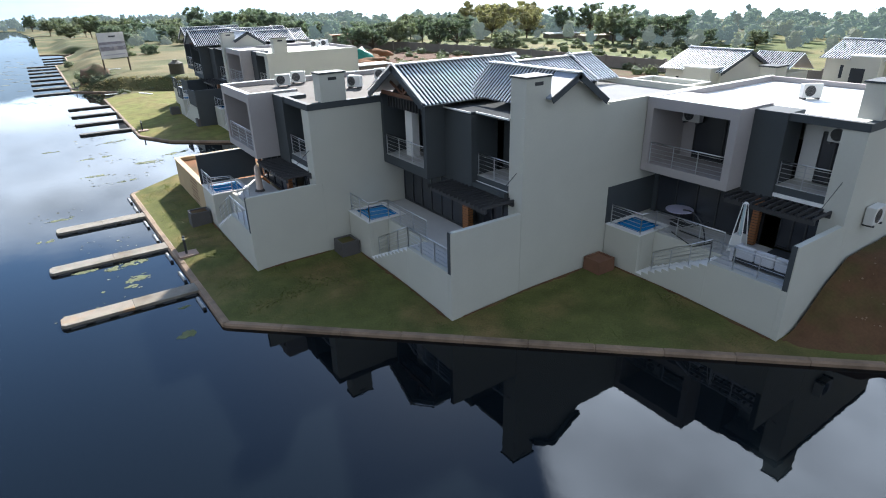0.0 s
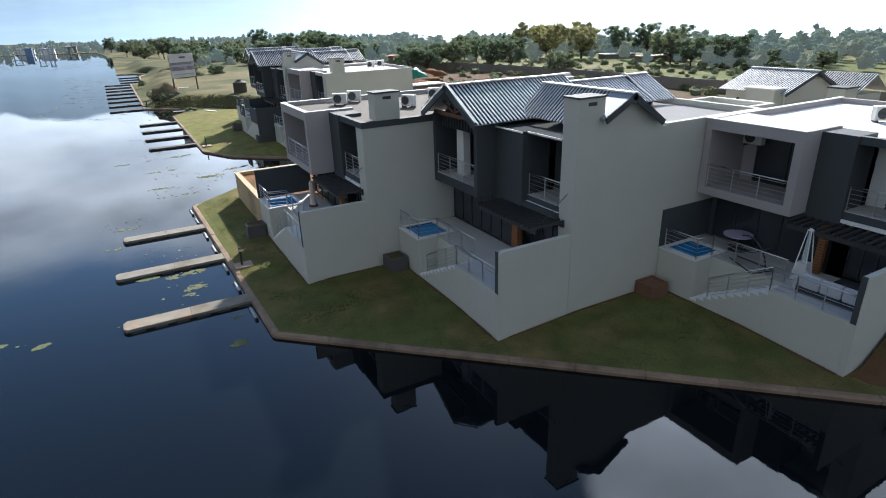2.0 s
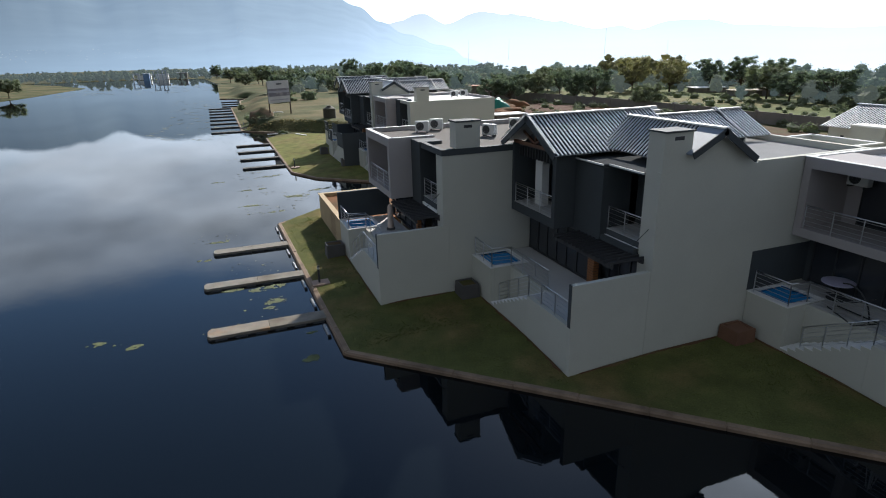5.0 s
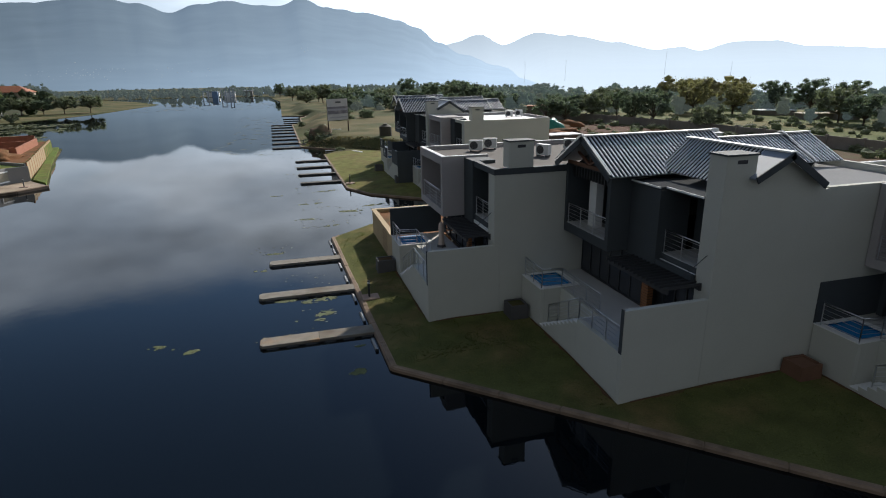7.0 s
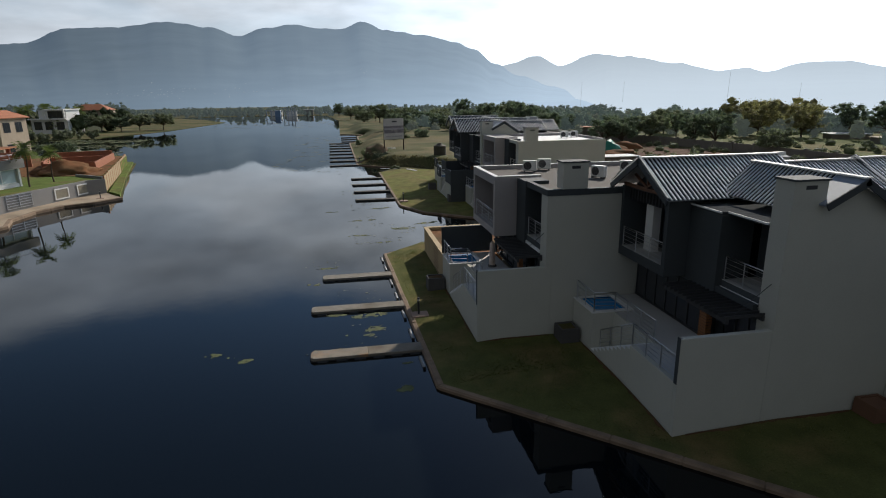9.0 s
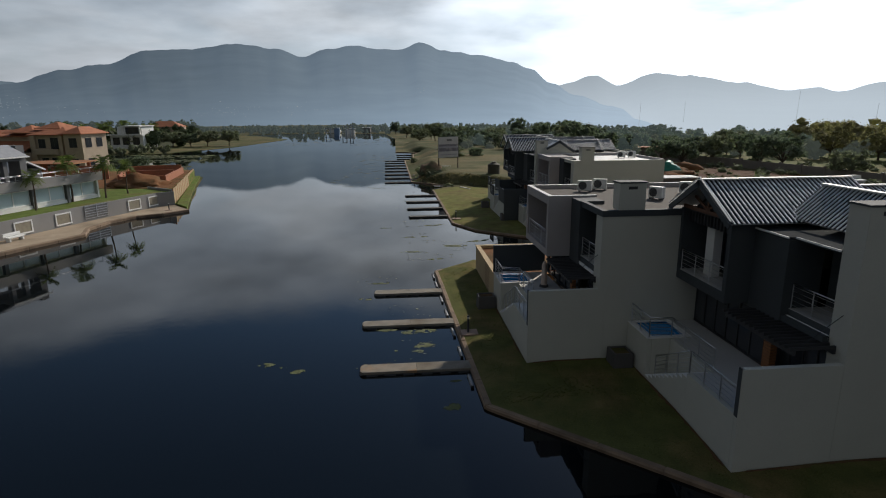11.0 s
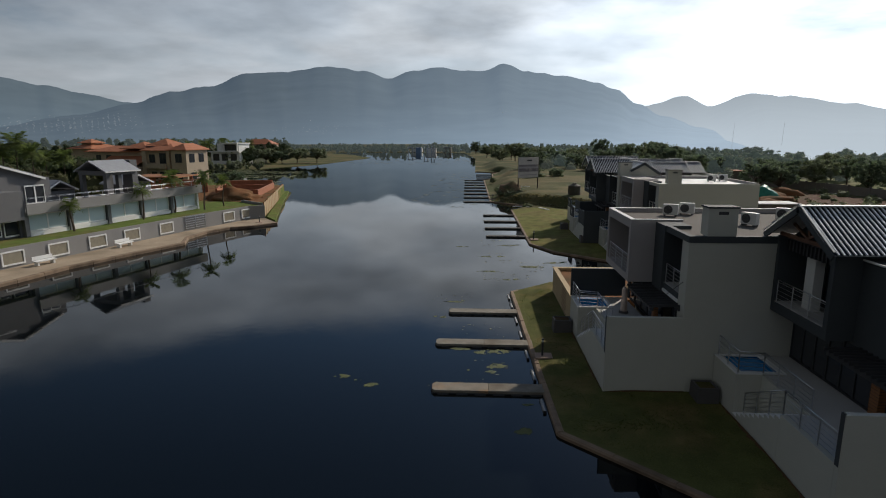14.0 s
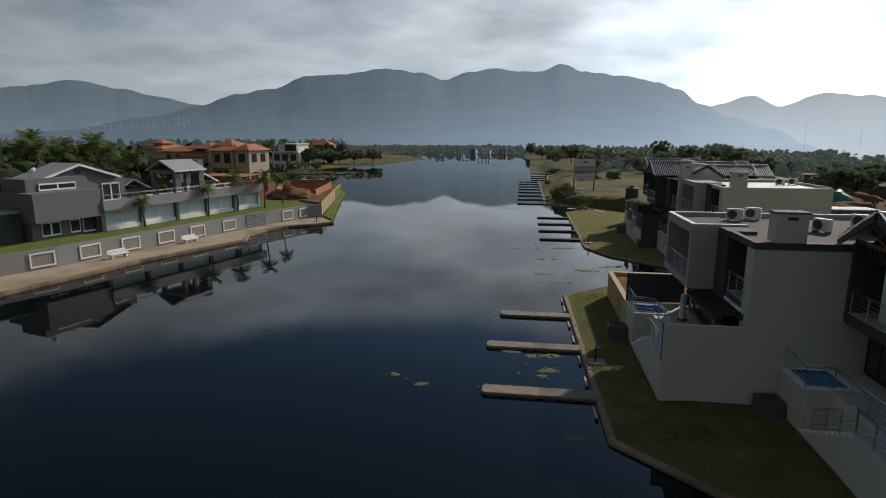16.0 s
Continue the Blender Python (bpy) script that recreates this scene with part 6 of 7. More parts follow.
def water_tank(x, y, z):
    t = thing("water_tank", (x, y, z), "olive plastic water tank on the field edge", "tank")
    bm = bmesh.new()
    for z0, z1, r0, r1 in ((0, 1.8, 1.1, 1.1), (1.8, 2.15, 1.1, 0.45), (2.15, 2.3, 0.4, 0.4)):
        tube(bm, (0, 0, z0), (0, 0, z1), r0, r1, 24)
    part("tank", bm, M_TANK, t, smooth=False)
    for k in range(4):
        bm = bmesh.new()
        tube(bm, (0, 0, 0.3 + 0.4 * k), (0, 0, 0.38 + 0.4 * k), 1.13, 1.13, 24)
        part("rib", bm, M_TANK, t)


M_TANK = material("olive_plastic", (0.07, 0.062, 0.042), 0.8, var=0.15)
water_tank(18.4, 104.0, 2.3)


def back_wall():
    w = thing("long_wall", (0, 0, 0), "long weathered grey block wall behind the building plots", "wall")
    chain = [(71, 156), (75.2, 140.4), (79.9, 125.3), (83.5, 104), (84.5, 85), (84.5, 66), (90, 20), (94, -20)]
    for a, b in zip(chain[:-1], chain[1:]):
        n = max(1, round(math.hypot(b[0] - a[0], b[1] - a[1]) / 6))
        for i in range(n):
            k0, k1 = i / n, (i + 1) / n
            bm = bmesh.new()
            along([(a[0] + (b[0] - a[0]) * k0, a[1] + (b[1] - a[1]) * k0), (a[0] + (b[0] - a[0]) * k1, a[1] + (b[1] - a[1]) * k1)], 0.1, 0.1, 0.3, 2.5 + random.uniform(-0.08, 0.08), bm)
            part("panel", bm, M_BLOCK, w)
            bm = bmesh.new()
            x, y = a[0] + (b[0] - a[0]) * k0, a[1] + (b[1] - a[1]) * k0
            box(bm, x - 0.2, y - 0.2, 0.3, x + 0.2, y + 0.2, 2.75)
            part("pier", bm, M_BLOCK, w)


M_BLOCK = material("weathered_block", (0.20, 0.175, 0.15), 0.95, var=0.3, scale=0.8, fine=6)
back_wall()
def plot_ground():
    bm = bmesh.new()
    pts = [(30, 20), (30, 46), (24, 88), (44, 118), (71, 138), (80, 104), (83, 80), (80.5, 54), (88, 20), (92, -20), (62, -20), (60, 20)]
    vs = [bm.verts.new((x, y, 0)) for x, y in pts]
    bm.faces.new(vs)
    for ax in (0, 1):
        for k in range(-20, 140, 3):
            co, no = ((k, 0, 0), (1, 0, 0)) if ax == 0 else ((0, k, 0), (0, 1, 0))
            bmesh.ops.bisect_plane(bm, geom=list(bm.verts) + list(bm.edges) + list(bm.faces), plane_co=co, plane_no=no)
    for v in bm.verts:
        v.co.z = ZG + 0.14 + 0.10 * noise.noise((v.co.x * 0.2, v.co.y * 0.2, 7))
    solid("plot_ground", bm, M_PLOT, "bare brown soil and dry grass of the empty plots", "soil", kind="structure", smooth=True)


M_PLOT = material("plot_soil", (0.100, 0.052, 0.032), 0.95, var=0.4, scale=0.3, fine=3, bump=0.6, bump_dist=0.08, alt=(0.105, 0.095, 0.042), alt_at=(0.48, 0.62), alt_scale=0.06, spec=0.1)
plot_ground()


def green_field():
    bm = bmesh.new()
    ring = [(71, 156), (75.2, 140.4), (79.9, 125.3), (83.5, 104), (84.5, 85), (84.5, 66), (90, 20), (150, 30), (175, 90), (150, 150), (110, 175)]
    prism(bm, [(x * 1.004, y * 1.004) for x, y in ring], 2, 0.2, ZG + 0.07)
    solid("green_field", bm, M_GFIELD, "rough green grass behind the long wall", "grass", kind="structure")


M_GFIELD = material("rough_green_grass", (0.105, 0.125, 0.042), 0.95, var=0.5, scale=0.2, fine=2.5, bump=0.7, bump_dist=0.1, alt=(0.16, 0.14, 0.06), alt_at=(0.45, 0.62), alt_scale=0.05, spec=0.1)
green_field()


def heap(x, y, r, h, mat, name, label, sq=1.0, rough=1.0):
    bm = bmesh.new()
    bmesh.ops.create_icosphere(bm, subdivisions=3, radius=1.0)
    for v in bm.verts:
        d = 1 + 0.35 * rough * noise.noise(v.co * 1.7 + Vector((x, y, 0))) + 0.12 * noise.noise(v.co * 5 + Vector((y, x, 0)))
        v.co = Vector((x + v.co.x * r * d, y + v.co.y * r * d * sq, ZG + max(-0.15, v.co.z) * h * d))
    solid(name, bm, mat, label, "heap", smooth=True)


for x, y, r, h in ((60, 118, 3.0, 1.3), (55, 108, 2.2, 0.9), (66, 124, 3.5, 1.5), (50, 100, 2.5, 0.8), (62, 100, 2.0, 0.7), (56, 96, 1.6, 0.6)):
    heap(x, y, r, h, M_SOIL, "rubble_mound", "mound of brown soil and rubble on the plot")

M_TARP = material("green_tarpaulin", (0.02, 0.22, 0.15), 0.5, var=0.4, scale=1.5, fine=5)
heap(57.6, 115.5, 2.3, 2.5, M_TARP, "tarpaulin", "crumpled green tarpaulin over a heap on the plot")


def rear_house(x, y, rz, label):
    """A plastered house with ribbed metal gables behind the front row; local -x faces the canal."""
    h = thing("house", (x, y, -0.25), label, "house", "houses behind the front row", rz=rz)
    w, d, zl, zp, zr, xp = 8.4, 4.9, 7.45, 8.7, 6.55, 3.6
    bm = bmesh.new()
    prism(bm, [(0.2, 0.4), (w, 0.4), (w, zr - 0.06), (xp, zp - 0.12), (0.2, zl - 0.08)], 1, 0.0, d)
    part("wall", bm, M_WALL, h, "pale grey plastered gabled wall")
    sheet_roof(h, (-0.35, d + 0.4, zl - 0.1), (-0.35, -0.3, zl - 0.1), (xp, -0.3, zp), (xp, d + 0.4, zp), 0.21)
    sheet_roof(h, (w + 0.4, -0.3, zr - 0.1), (w + 0.4, d + 0.4, zr - 0.1), (xp, d + 0.4, zp), (xp, -0.3, zp), 0.21)
    beam(h, "ridge_cap", M_METAL, (xp, -0.3, zp + 0.12), (xp, d + 0.4, zp + 0.12), 0.3, 0.06)
    beam(h, "barge_board", M_DARK, (-0.35, -0.33, zl - 0.06), (xp, -0.33, zp + 0.05), 0.06, 0.24, "charcoal barge board")
    beam(h, "barge_board", M_DARK, (w + 0.4, -0.33, zr - 0.06), (xp, -0.33, zp + 0.05), 0.06, 0.24, "charcoal barge board")
    # flat-roofed front part
    boxes("wall", M_WALL, h, (-0.9, 0.2, 0.4, 0.19, d - 2.4, 7.65), label="pale grey flat-roofed front")
    boxes("coping", M_WHITE, h, (-0.98, 0.12, 7.652, 0.5, d - 2.3, 7.75), label="white parapet coping")
    boxes("window", M_GLASS, h, (-0.93, 1.2, 4.6, -0.901, 2.3, 6.7), (-0.93, 2.9, 5.8, -0.901, 3.15, 6.9), label="dark window")
    # lower wing with its own gable
    boxes("wall", M_WALL, h, (w + 0.8, -0.6, 0.4, w + 4.4, 3.0, 6.5), label="pale grey plastered wing")
    sheet_roof(h, (w + 0.4, 3.2, 6.9), (w + 0.4, -0.9, 6.9), (w + 2.6, -0.9, 8.05), (w + 2.6, 3.2, 8.05), 0.21)
    sheet_roof(h, (w + 4.8, -0.9, 6.6), (w + 4.8, 3.2, 6.6), (w + 2.6, 3.2, 8.05), (w + 2.6, -0.9, 8.05), 0.21)
    boxes("chimney", M_WALL, h, (2.6, -2.9, 0.4, 4.2, -1.7, 7.7), label="plastered chimney stack")
    boxes("cap", M_DARK, h, (2.5, -3.0, 7.702, 4.3, -1.6, 7.82))


rear_house(43.2, 25.6, 0, "grey plastered house with ribbed metal gables in the row behind")
rear_house(59.0, 20.2, 0, "pale grey gabled house further back in the estate")
rear_house(57.0, 4.0, 0, "grey gabled house at the edge of the estate")


def court_walls():
    c = thing("yard_wall", (0, 0, 0), "pale plastered yard walls with white coping behind the gabled house", "wall")
    for x0, y0, x1, y1, z in ((33.8, 22.7, 37.4, 22.9, 7.2), (33.8, 27.2, 37.4, 27.4, 7.2), (37.2, 22.9, 37.4, 27.2, 7.2), (33.8, 22.9, 34.0, 27.2, 7.2)):
        boxes("wall", M_WALL, c, (x0, y0, 0.4, x1, y1, z))
        boxes("coping", M_WHITE, c, (x0 - 0.03, y0 - 0.03, z + 0.002, x1 + 0.03, y1 + 0.03, z + 0.06))
    boxes("roof", M_ROOFW, c, (34.0, 22.9, 6.5, 37.2, 27.2, 6.7))


court_walls()


def mast(x, y, h):
    m = thing("radio_mast", (x, y, 0), "thin lattice radio mast far beyond the woods", "mast", "radio masts")
    bm = bmesh.new()
    tube(bm, (0, 0, 0), (h * 0.03, 0, h), 0.10, 0.05, 5)
    part("pole", bm, M_STEEL, m)


for az, d, h in ((23.6, 430, 21), (27.4, 430, 21), (36.2, 390, 26), (41.6, 360, 17)):
    mast(math.sin(radians(az)) * d, math.cos(radians(az)) * d, h)


def shed_far(x, y, w, d, h, label, mat):
    s = thing("shed", (x, y, 0), label, "shed", rz=-20)
    boxes("wall", M_BLOCK, s, (0, 0, 0.4, w, d, h))
    boxes("roof", mat, s, (-0.4, -0.4, h + 0.002, w + 0.4, d + 0.4, h + 0.2))


shed_far(127, 130, 9, 5, 1.9, "low shed with pale sheet roof in the field", M_WHITE)
shed_far(125, 114.5, 8, 4, 2.0, "low brown block building with pale roof in the field", M_CREAM)
shed_far(131, 110, 5, 4, 2.5, "small block hut with pale roof in the field", M_CREAM)
shed_far(143, 98, 9, 4, 2.6, "low pale greenhouse among the trees", M_WHITE)
shed_far(75, 170, 8, 5, 2.8, "small block hut at the edge of the woods", M_BRICK)


def pickup(x, y, rz):
    c = thing("pickup", (x, y, ZG + 0.14), "white pickup parked beside the long wall", "car", rz=rz)
    bm = bmesh.new()
    prism(bm, [(-2.4, 0.45), (2.4, 0.45), (2.45, 0.95), (1.3, 1.1), (0.8, 1.65), (-0.5, 1.7), (-0.7, 1.1), (-2.4, 1.05)], 1, -0.85, 0.85)
    part("body", bm, M_WHITE, c, bevel=0.04)
    for sx in (-1.5, 1.5):
        for sy in (-0.8, 0.8):
            bm = bmesh.new()
            tube(bm, (sx, sy - 0.1, 0.36), (sx, sy + 0.1, 0.36), 0.36, 0.36, 16)
            part("wheel", bm, M_RUBBER, c)
    boxes("window", M_GLASS, c, (-0.4, -0.857, 1.15, 0.7, -0.852, 1.55), (-0.4, 0.852, 1.15, 0.7, 0.857, 1.55))


pickup(78.5, 91.0, 80)

# far end of the canal: boat sheds and posts
for k, (x, y, w, h, mat) in enumerate(((-34, 420, 7, 3.6, M_WHITE), (-22, 426, 6, 4.2, M_GREYW), (-46, 430, 8, 3.4, M_WHITE))):
    s = thing("boat_house", (x, y, 0), "low pale boat house at the end of the canal", "building", "boat houses")
    boxes("wall", mat, s, (0, 0, 0.3, w, 6, h))
    boxes("roof", M_SLATE, s, (-0.4, -0.4, h + 0.003, w + 0.4, 6.4, h + 0.4))
def lift_frame(x, y, w, h):
    """A pale steel frame of two columns and a cross beam that stands in the water."""
    f = thing("boat_lift", (x, y, 0), "pale blue-grey steel boat lift frame standing in the water", "boat lift", "boat lifts")
    boxes("column", M_LIFT, f, (-0.3, -0.3, -0.5, 0.3, 0.3, h), (w - 0.3, -0.3, -0.5, w + 0.3, 0.3, h))
    boxes("beam", M_LIFT, f, (-0.6, -0.35, h + 0.002, w + 0.6, 0.35, h + 0.5))
    boxes("rail", M_LIFT, f, (0.302, -0.1, 2.0, w - 0.302, 0.1, 2.3))


M_LIFT = material("pale_blue_grey_steel", (0.42, 0.47, 0.52), 0.5, var=0.2)
M_BLUE = material("blue_painted_sheet", (0.16, 0.26, 0.42), 0.5, var=0.2)
for x, y, w, h in ((-45.5, 404, 3.2, 4.6), (-34.5, 408, 2.6, 6.0), (-29.0, 403, 1.9, 6.2)):
    lift_frame(x, y, w, h)
bh = thing("boat_house", (-40.5, 409, 0), "tall blue-painted boat house at the end of the canal", "building", "boat houses")
boxes("wall", M_BLUE, bh, (0, 0, -0.4, 3.4, 4.0, 4.6), label="blue painted sheet wall")
boxes("roof", M_LIFT, bh, (-0.3, -0.3, 4.602, 3.7, 4.3, 4.9), label="pale flat roof")


# ---------------- small things on and around the houses ----------------
M_RING = material("grey_wire", (0.16, 0.16, 0.16), 0.5, var=0.1, bump=0)


def air_conditioner(x, y, z, rz, w=0.85, h=0.62, d=0.34, wall=False):
    a = thing("air_conditioner", (x, y, z), "white outdoor air conditioning unit" + (" fixed to the house wall" if wall else " standing on the flat roof"), "air conditioner", "outdoor air conditioning units", rz=rz)
    boxes("casing", M_AC, a, (-w / 2, -d / 2, 0.08, w / 2, d / 2, h + 0.08), bevel=0.02)
    # fan side faces local -y
    bm = bmesh.new()
    tube(bm, (-0.12, -d / 2 - 0.012, h / 2 + 0.08), (-0.12, -d / 2 + 0.01, h / 2 + 0.08), h * 0.40, h * 0.40, 20)
    g = part("fan_grille", bm, M_FRAME, a, "dark round fan grille")
    for r in (0.14, 0.24, 0.34):
        bm = bmesh.new()
        n = 20
        for k in range(n):
            a0, a1 = 2 * math.pi * k / n, 2 * math.pi * (k + 1) / n
            tube(bm, (-0.12 + math.cos(a0) * h * r, -d / 2 - 0.02, h / 2 + 0.08 + math.sin(a0) * h * r), (-0.12 + math.cos(a1) * h * r, -d / 2 - 0.02, h / 2 + 0.08 + math.sin(a1) * h * r), 0.005, n=4)
        part("ring", bm, M_RING, g)
    for sx in (-w / 2 + 0.12, w / 2 - 0.12):
        boxes("foot", M_FRAME, a, (sx - 0.04, -d / 2 - 0.03, 0, sx + 0.04, d / 2 + 0.03, 0.08))
    return a


ZR = 8.33
for x, y, rz in ((11.7, 34.0, -25), (12.9, 34.7, -25), (14.6, 30.4, -60), (17.4, 32.4, -30), (18.7, 32.2, -20)):
    air_conditioner(x, y, ZR, rz)
air_conditioner(28.5, 12.4, ZR, -35, 0.86, 0.60)
air_conditioner(24.6, 60.2, ZR, -20)
air_conditioner(26.0, 60.8, ZR, -20)
air_conditioner(25.9, 7.88, 4.25, 0, 0.95, 0.72, 0.36, True)
air_conditioner(24.72, 15.6, 7.25, -90, 0.9, 0.62, 0.32, True)
air_conditioner(24.95, 9.35, 7.35, -90, 0.9, 0.62, 0.32, True)


def planter(x0, y0, x1, y1, z1, mat, label, soil=True):
    p = thing("planter", ((x0 + x1) / 2, (y0 + y1) / 2, 0.85), label, "planter", "planters by the walls")
    w, d, h = (x1 - x0) / 2, (y1 - y0) / 2, z1 - 0.85
    bm = bmesh.new()
    lo = [bm.verts.new((sx * w, sy * d, -0.1)) for sx, sy in ((-1, -1), (1, -1), (1, 1), (-1, 1))]
    hi = [bm.verts.new((sx * w * 0.94, sy * d * 0.94, h)) for sx, sy in ((-1, -1), (1, -1), (1, 1), (-1, 1))]
    inn = [bm.verts.new((sx * (w * 0.94 - 0.09), sy * (d * 0.94 - 0.09), h)) for sx, sy in ((-1, -1), (1, -1), (1, 1), (-1, 1))]
    bot = [bm.verts.new((sx * (w * 0.94 - 0.09), sy * (d * 0.94 - 0.09), h - 0.15)) for sx, sy in ((-1, -1), (1, -1), (1, 1), (-1, 1))]
    bm.faces.new(lo[::-1])
    for i in range(4):
        j = (i + 1) % 4
        bm.faces.new((lo[i], lo[j], hi[j], hi[i]))
        bm.faces.new((hi[i], hi[j], inn[j], inn[i]))
        bm.faces.new((inn[i], inn[j], bot[j], bot[i]))
    bm.faces.new(bot)
    part("box", bm, mat, p)
    bm = bmesh.new()
    box(bm, -w * 0.94 + 0.1, -d * 0.94 + 0.1, h - 0.14, w * 0.94 - 0.1, d * 0.94 - 0.1, h - 0.06)
    part("soil", bm, M_RUST if mat is M_RUST else M_SOILV, p)


M_DCONC = material("dark_concrete", (0.085, 0.08, 0.078), 0.85, var=0.25)
M_RUST = material("rusty_brown_plaster", (0.17, 0.085, 0.05), 0.9, var=0.35)
planter(10.4, 24.75, 11.4, 25.8, 1.65, M_DCONC, "dark concrete planter box at the wall")
planter(19.1, 15.6, 20.2, 16.6, 1.55, M_RUST, "rusty brown planter box at the wall")
planter(5.2, 34.4, 6.35, 35.4, 1.6, M_DCONC, "dark planter box on the lawn by the pool wall")
planter(12.4, 64.6, 13.5, 65.6, 1.7, M_DCONC, "dark planter box by the further house")
planter(11.6, 74.2, 12.6, 75.2, 1.7, M_DCONC, "dark planter box by the charcoal house")


def bollard(x, y, z):
    b = thing("bollard_lamp", (x, y, z), "black bollard lamp on a small concrete pad", "lamp", "bollard lamps")
    boxes("pad", M_PAD, b, (-0.42, -0.42, -0.05, 0.55, 0.42, 0.06), bevel=0.015)
    bm = bmesh.new()
    tube(bm, (0, 0, 0.06), (0, 0, 0.86), 0.062, 0.062, 12)
    part("post", bm, M_FRAME, b)
    bm = bmesh.new()
    tube(bm, (0, 0, 0.86), (0, 0, 0.98), 0.07, 0.07, 12)
    part("lens", bm, M_AC, b, "pale lamp lens")
    bm = bmesh.new()
    tube(bm, (0, 0, 0.98), (0, 0, 1.06), 0.085, 0.05, 12)
    part("cap", bm, M_FRAME, b)


M_PAD = material("pink_concrete", (0.36, 0.25, 0.19), 0.9, var=0.25)
bollard(4.05, 30.7, 0.70)
bollard(7.4, 67.6, 0.74)
bollard(4.0, 112.0, 0.7)
bollard(-30.4, 79.0, 0.80)


def fender(x, y, rz):
    f = thing("fender", (x, y, 0.52), "pale plastic fender hung on the kerb", "fender", "kerb fenders", rz=rz)
    bm = bmesh.new()
    prism(bm, [(-0.07, -0.12), (0.07, -0.12), (0.07, 0.06), (0.03, 0.10), (-0.03, 0.10), (-0.07, 0.06)], 1, -0.62, 0.62)
    part("pad", bm, M_FLOAT, f, bevel=0.02)
    for sy in (-0.63, 0.63):
        boxes("end_cap", M_RUBBER, f, (-0.075, sy - 0.03, -0.13, 0.075, sy + 0.03, 0.105))


for y in (24.9, 28.3, 31.2, 34.6, 37.4, 40.9, 43.2):
    fender(3.74 - (y - 22.3) * 0.027 - 0.27, y, 1.5)


def inlet_platform():
    p = thing("retaining_planter", (0, 0, 0), "cream plastered retaining box filled with brown soil", "retaining wall")
    boxes("wall", M_CREAMW, p, (6.45, 36.0, 0.2, 6.65, 44.2, 2.72), (6.65, 44.0, 0.2, 12.5, 44.2, 2.72), label="cream plastered wall", bevel=0.01)
    bm = bmesh.new()
    box(bm, 6.65, 36.0, 0.4, 12.5, 44.0, 2.55)
    part("soil", bm, M_SOIL, p)
    # brown strips on the face stand in for the shade of recessed slots
    for j in range(7):
        for k in range(1):
            boxes("slot", M_RUST, p, (6.438, 37.6 + (j % 2) * 0.25, 0.95 + 0.24 * j, 6.449, 39.4 + (j % 2) * 0.25, 1.02 + 0.24 * j), label="raised brown strip standing for a shaded slot")
    boxes("coping", M_CREAMW, p, (6.40, 36.0, 2.722, 6.75, 44.25, 2.80), (6.75, 43.9, 2.722, 12.5, 44.25, 2.80), label="cream coping")


M_CREAMW = material("cream_wall_paint", (0.44, 0.33, 0.19), 0.85, var=0.2, scale=0.7)
inlet_platform()


def closed_parasol(x, y, z):
    u = thing("parasol", (x, y, z), "closed cream parasol standing on the terrace", "parasol")
    bm = bmesh.new()
    tube(bm, (0, 0, 0), (0, 0, 0.9), 0.03, 0.03, 8)
    part("pole", bm, M_STEEL, u)
    bm = bmesh.new()
    prev = None
    for z0, z1, r0, r1 in ((0.12, 0.9, 0.2, 0.16), (0.9, 1.42, 0.16, 0.15), (1.42, 1.56, 0.15, 0.06)):
        tube(bm, (0, 0, z0), (0, 0, z1), r0, r1, 10)
    part("canopy", bm, M_CANVAS, u)
    bm = bmesh.new()
    tube(bm, (0, 0, 0), (0, 0, 0.1), 0.28, 0.25, 14)
    part("base", bm, M_DCONC, u)


M_CANVAS = material("cream_canvas", (0.66, 0.53, 0.45), 0.9, var=0.15)
closed_parasol(8.9, 32.4, ZF)


def pyramid_heater(x, y, z):
    h = thing("patio_heater", (x, y, z), "white pyramid patio heater with a glass tube", "heater")
    for sx in (-1, 1):
        for sy in (-1, 1):
            bm = bmesh.new()
            tube(bm, (sx * 0.27, sy * 0.27, 0.0), (sx * 0.07, sy * 0.07, 2.15), 0.028, 0.02, 6)
            part("leg", bm, M_WHITE, h)
    bm = bmesh.new()
    for z0, z1, a0, a1 in ((0.04, 0.8, 0.265, 0.195),):
        lo = [bm.verts.new((sx * a0, sy * a0, z0)) for sx, sy in ((-1, -1), (1, -1), (1, 1), (-1, 1))]
        hi = [bm.verts.new((sx * a1, sy * a1, z1)) for sx, sy in ((-1, -1), (1, -1), (1, 1), (-1, 1))]
        bm.faces.new(hi)
        bm.faces.new(lo[::-1])
        for i in range(4):
            bm.faces.new((lo[i], lo[(i + 1) % 4], hi[(i + 1) % 4], hi[i]))
    part("housing", bm, M_AC, h)
    bm = bmesh.new()
    tube(bm, (0, 0, 0.8), (0, 0, 2.1), 0.06, 0.06, 12)
    part("tube", bm, M_GLASSB, h)
    bm = bmesh.new()
    tube(bm, (0, 0, 2.15), (0, 0, 2.22), 0.16, 0.05, 4)
    part("cap", bm, M_WHITE, h)


pyramid_heater(22.4, 11.2, ZF)


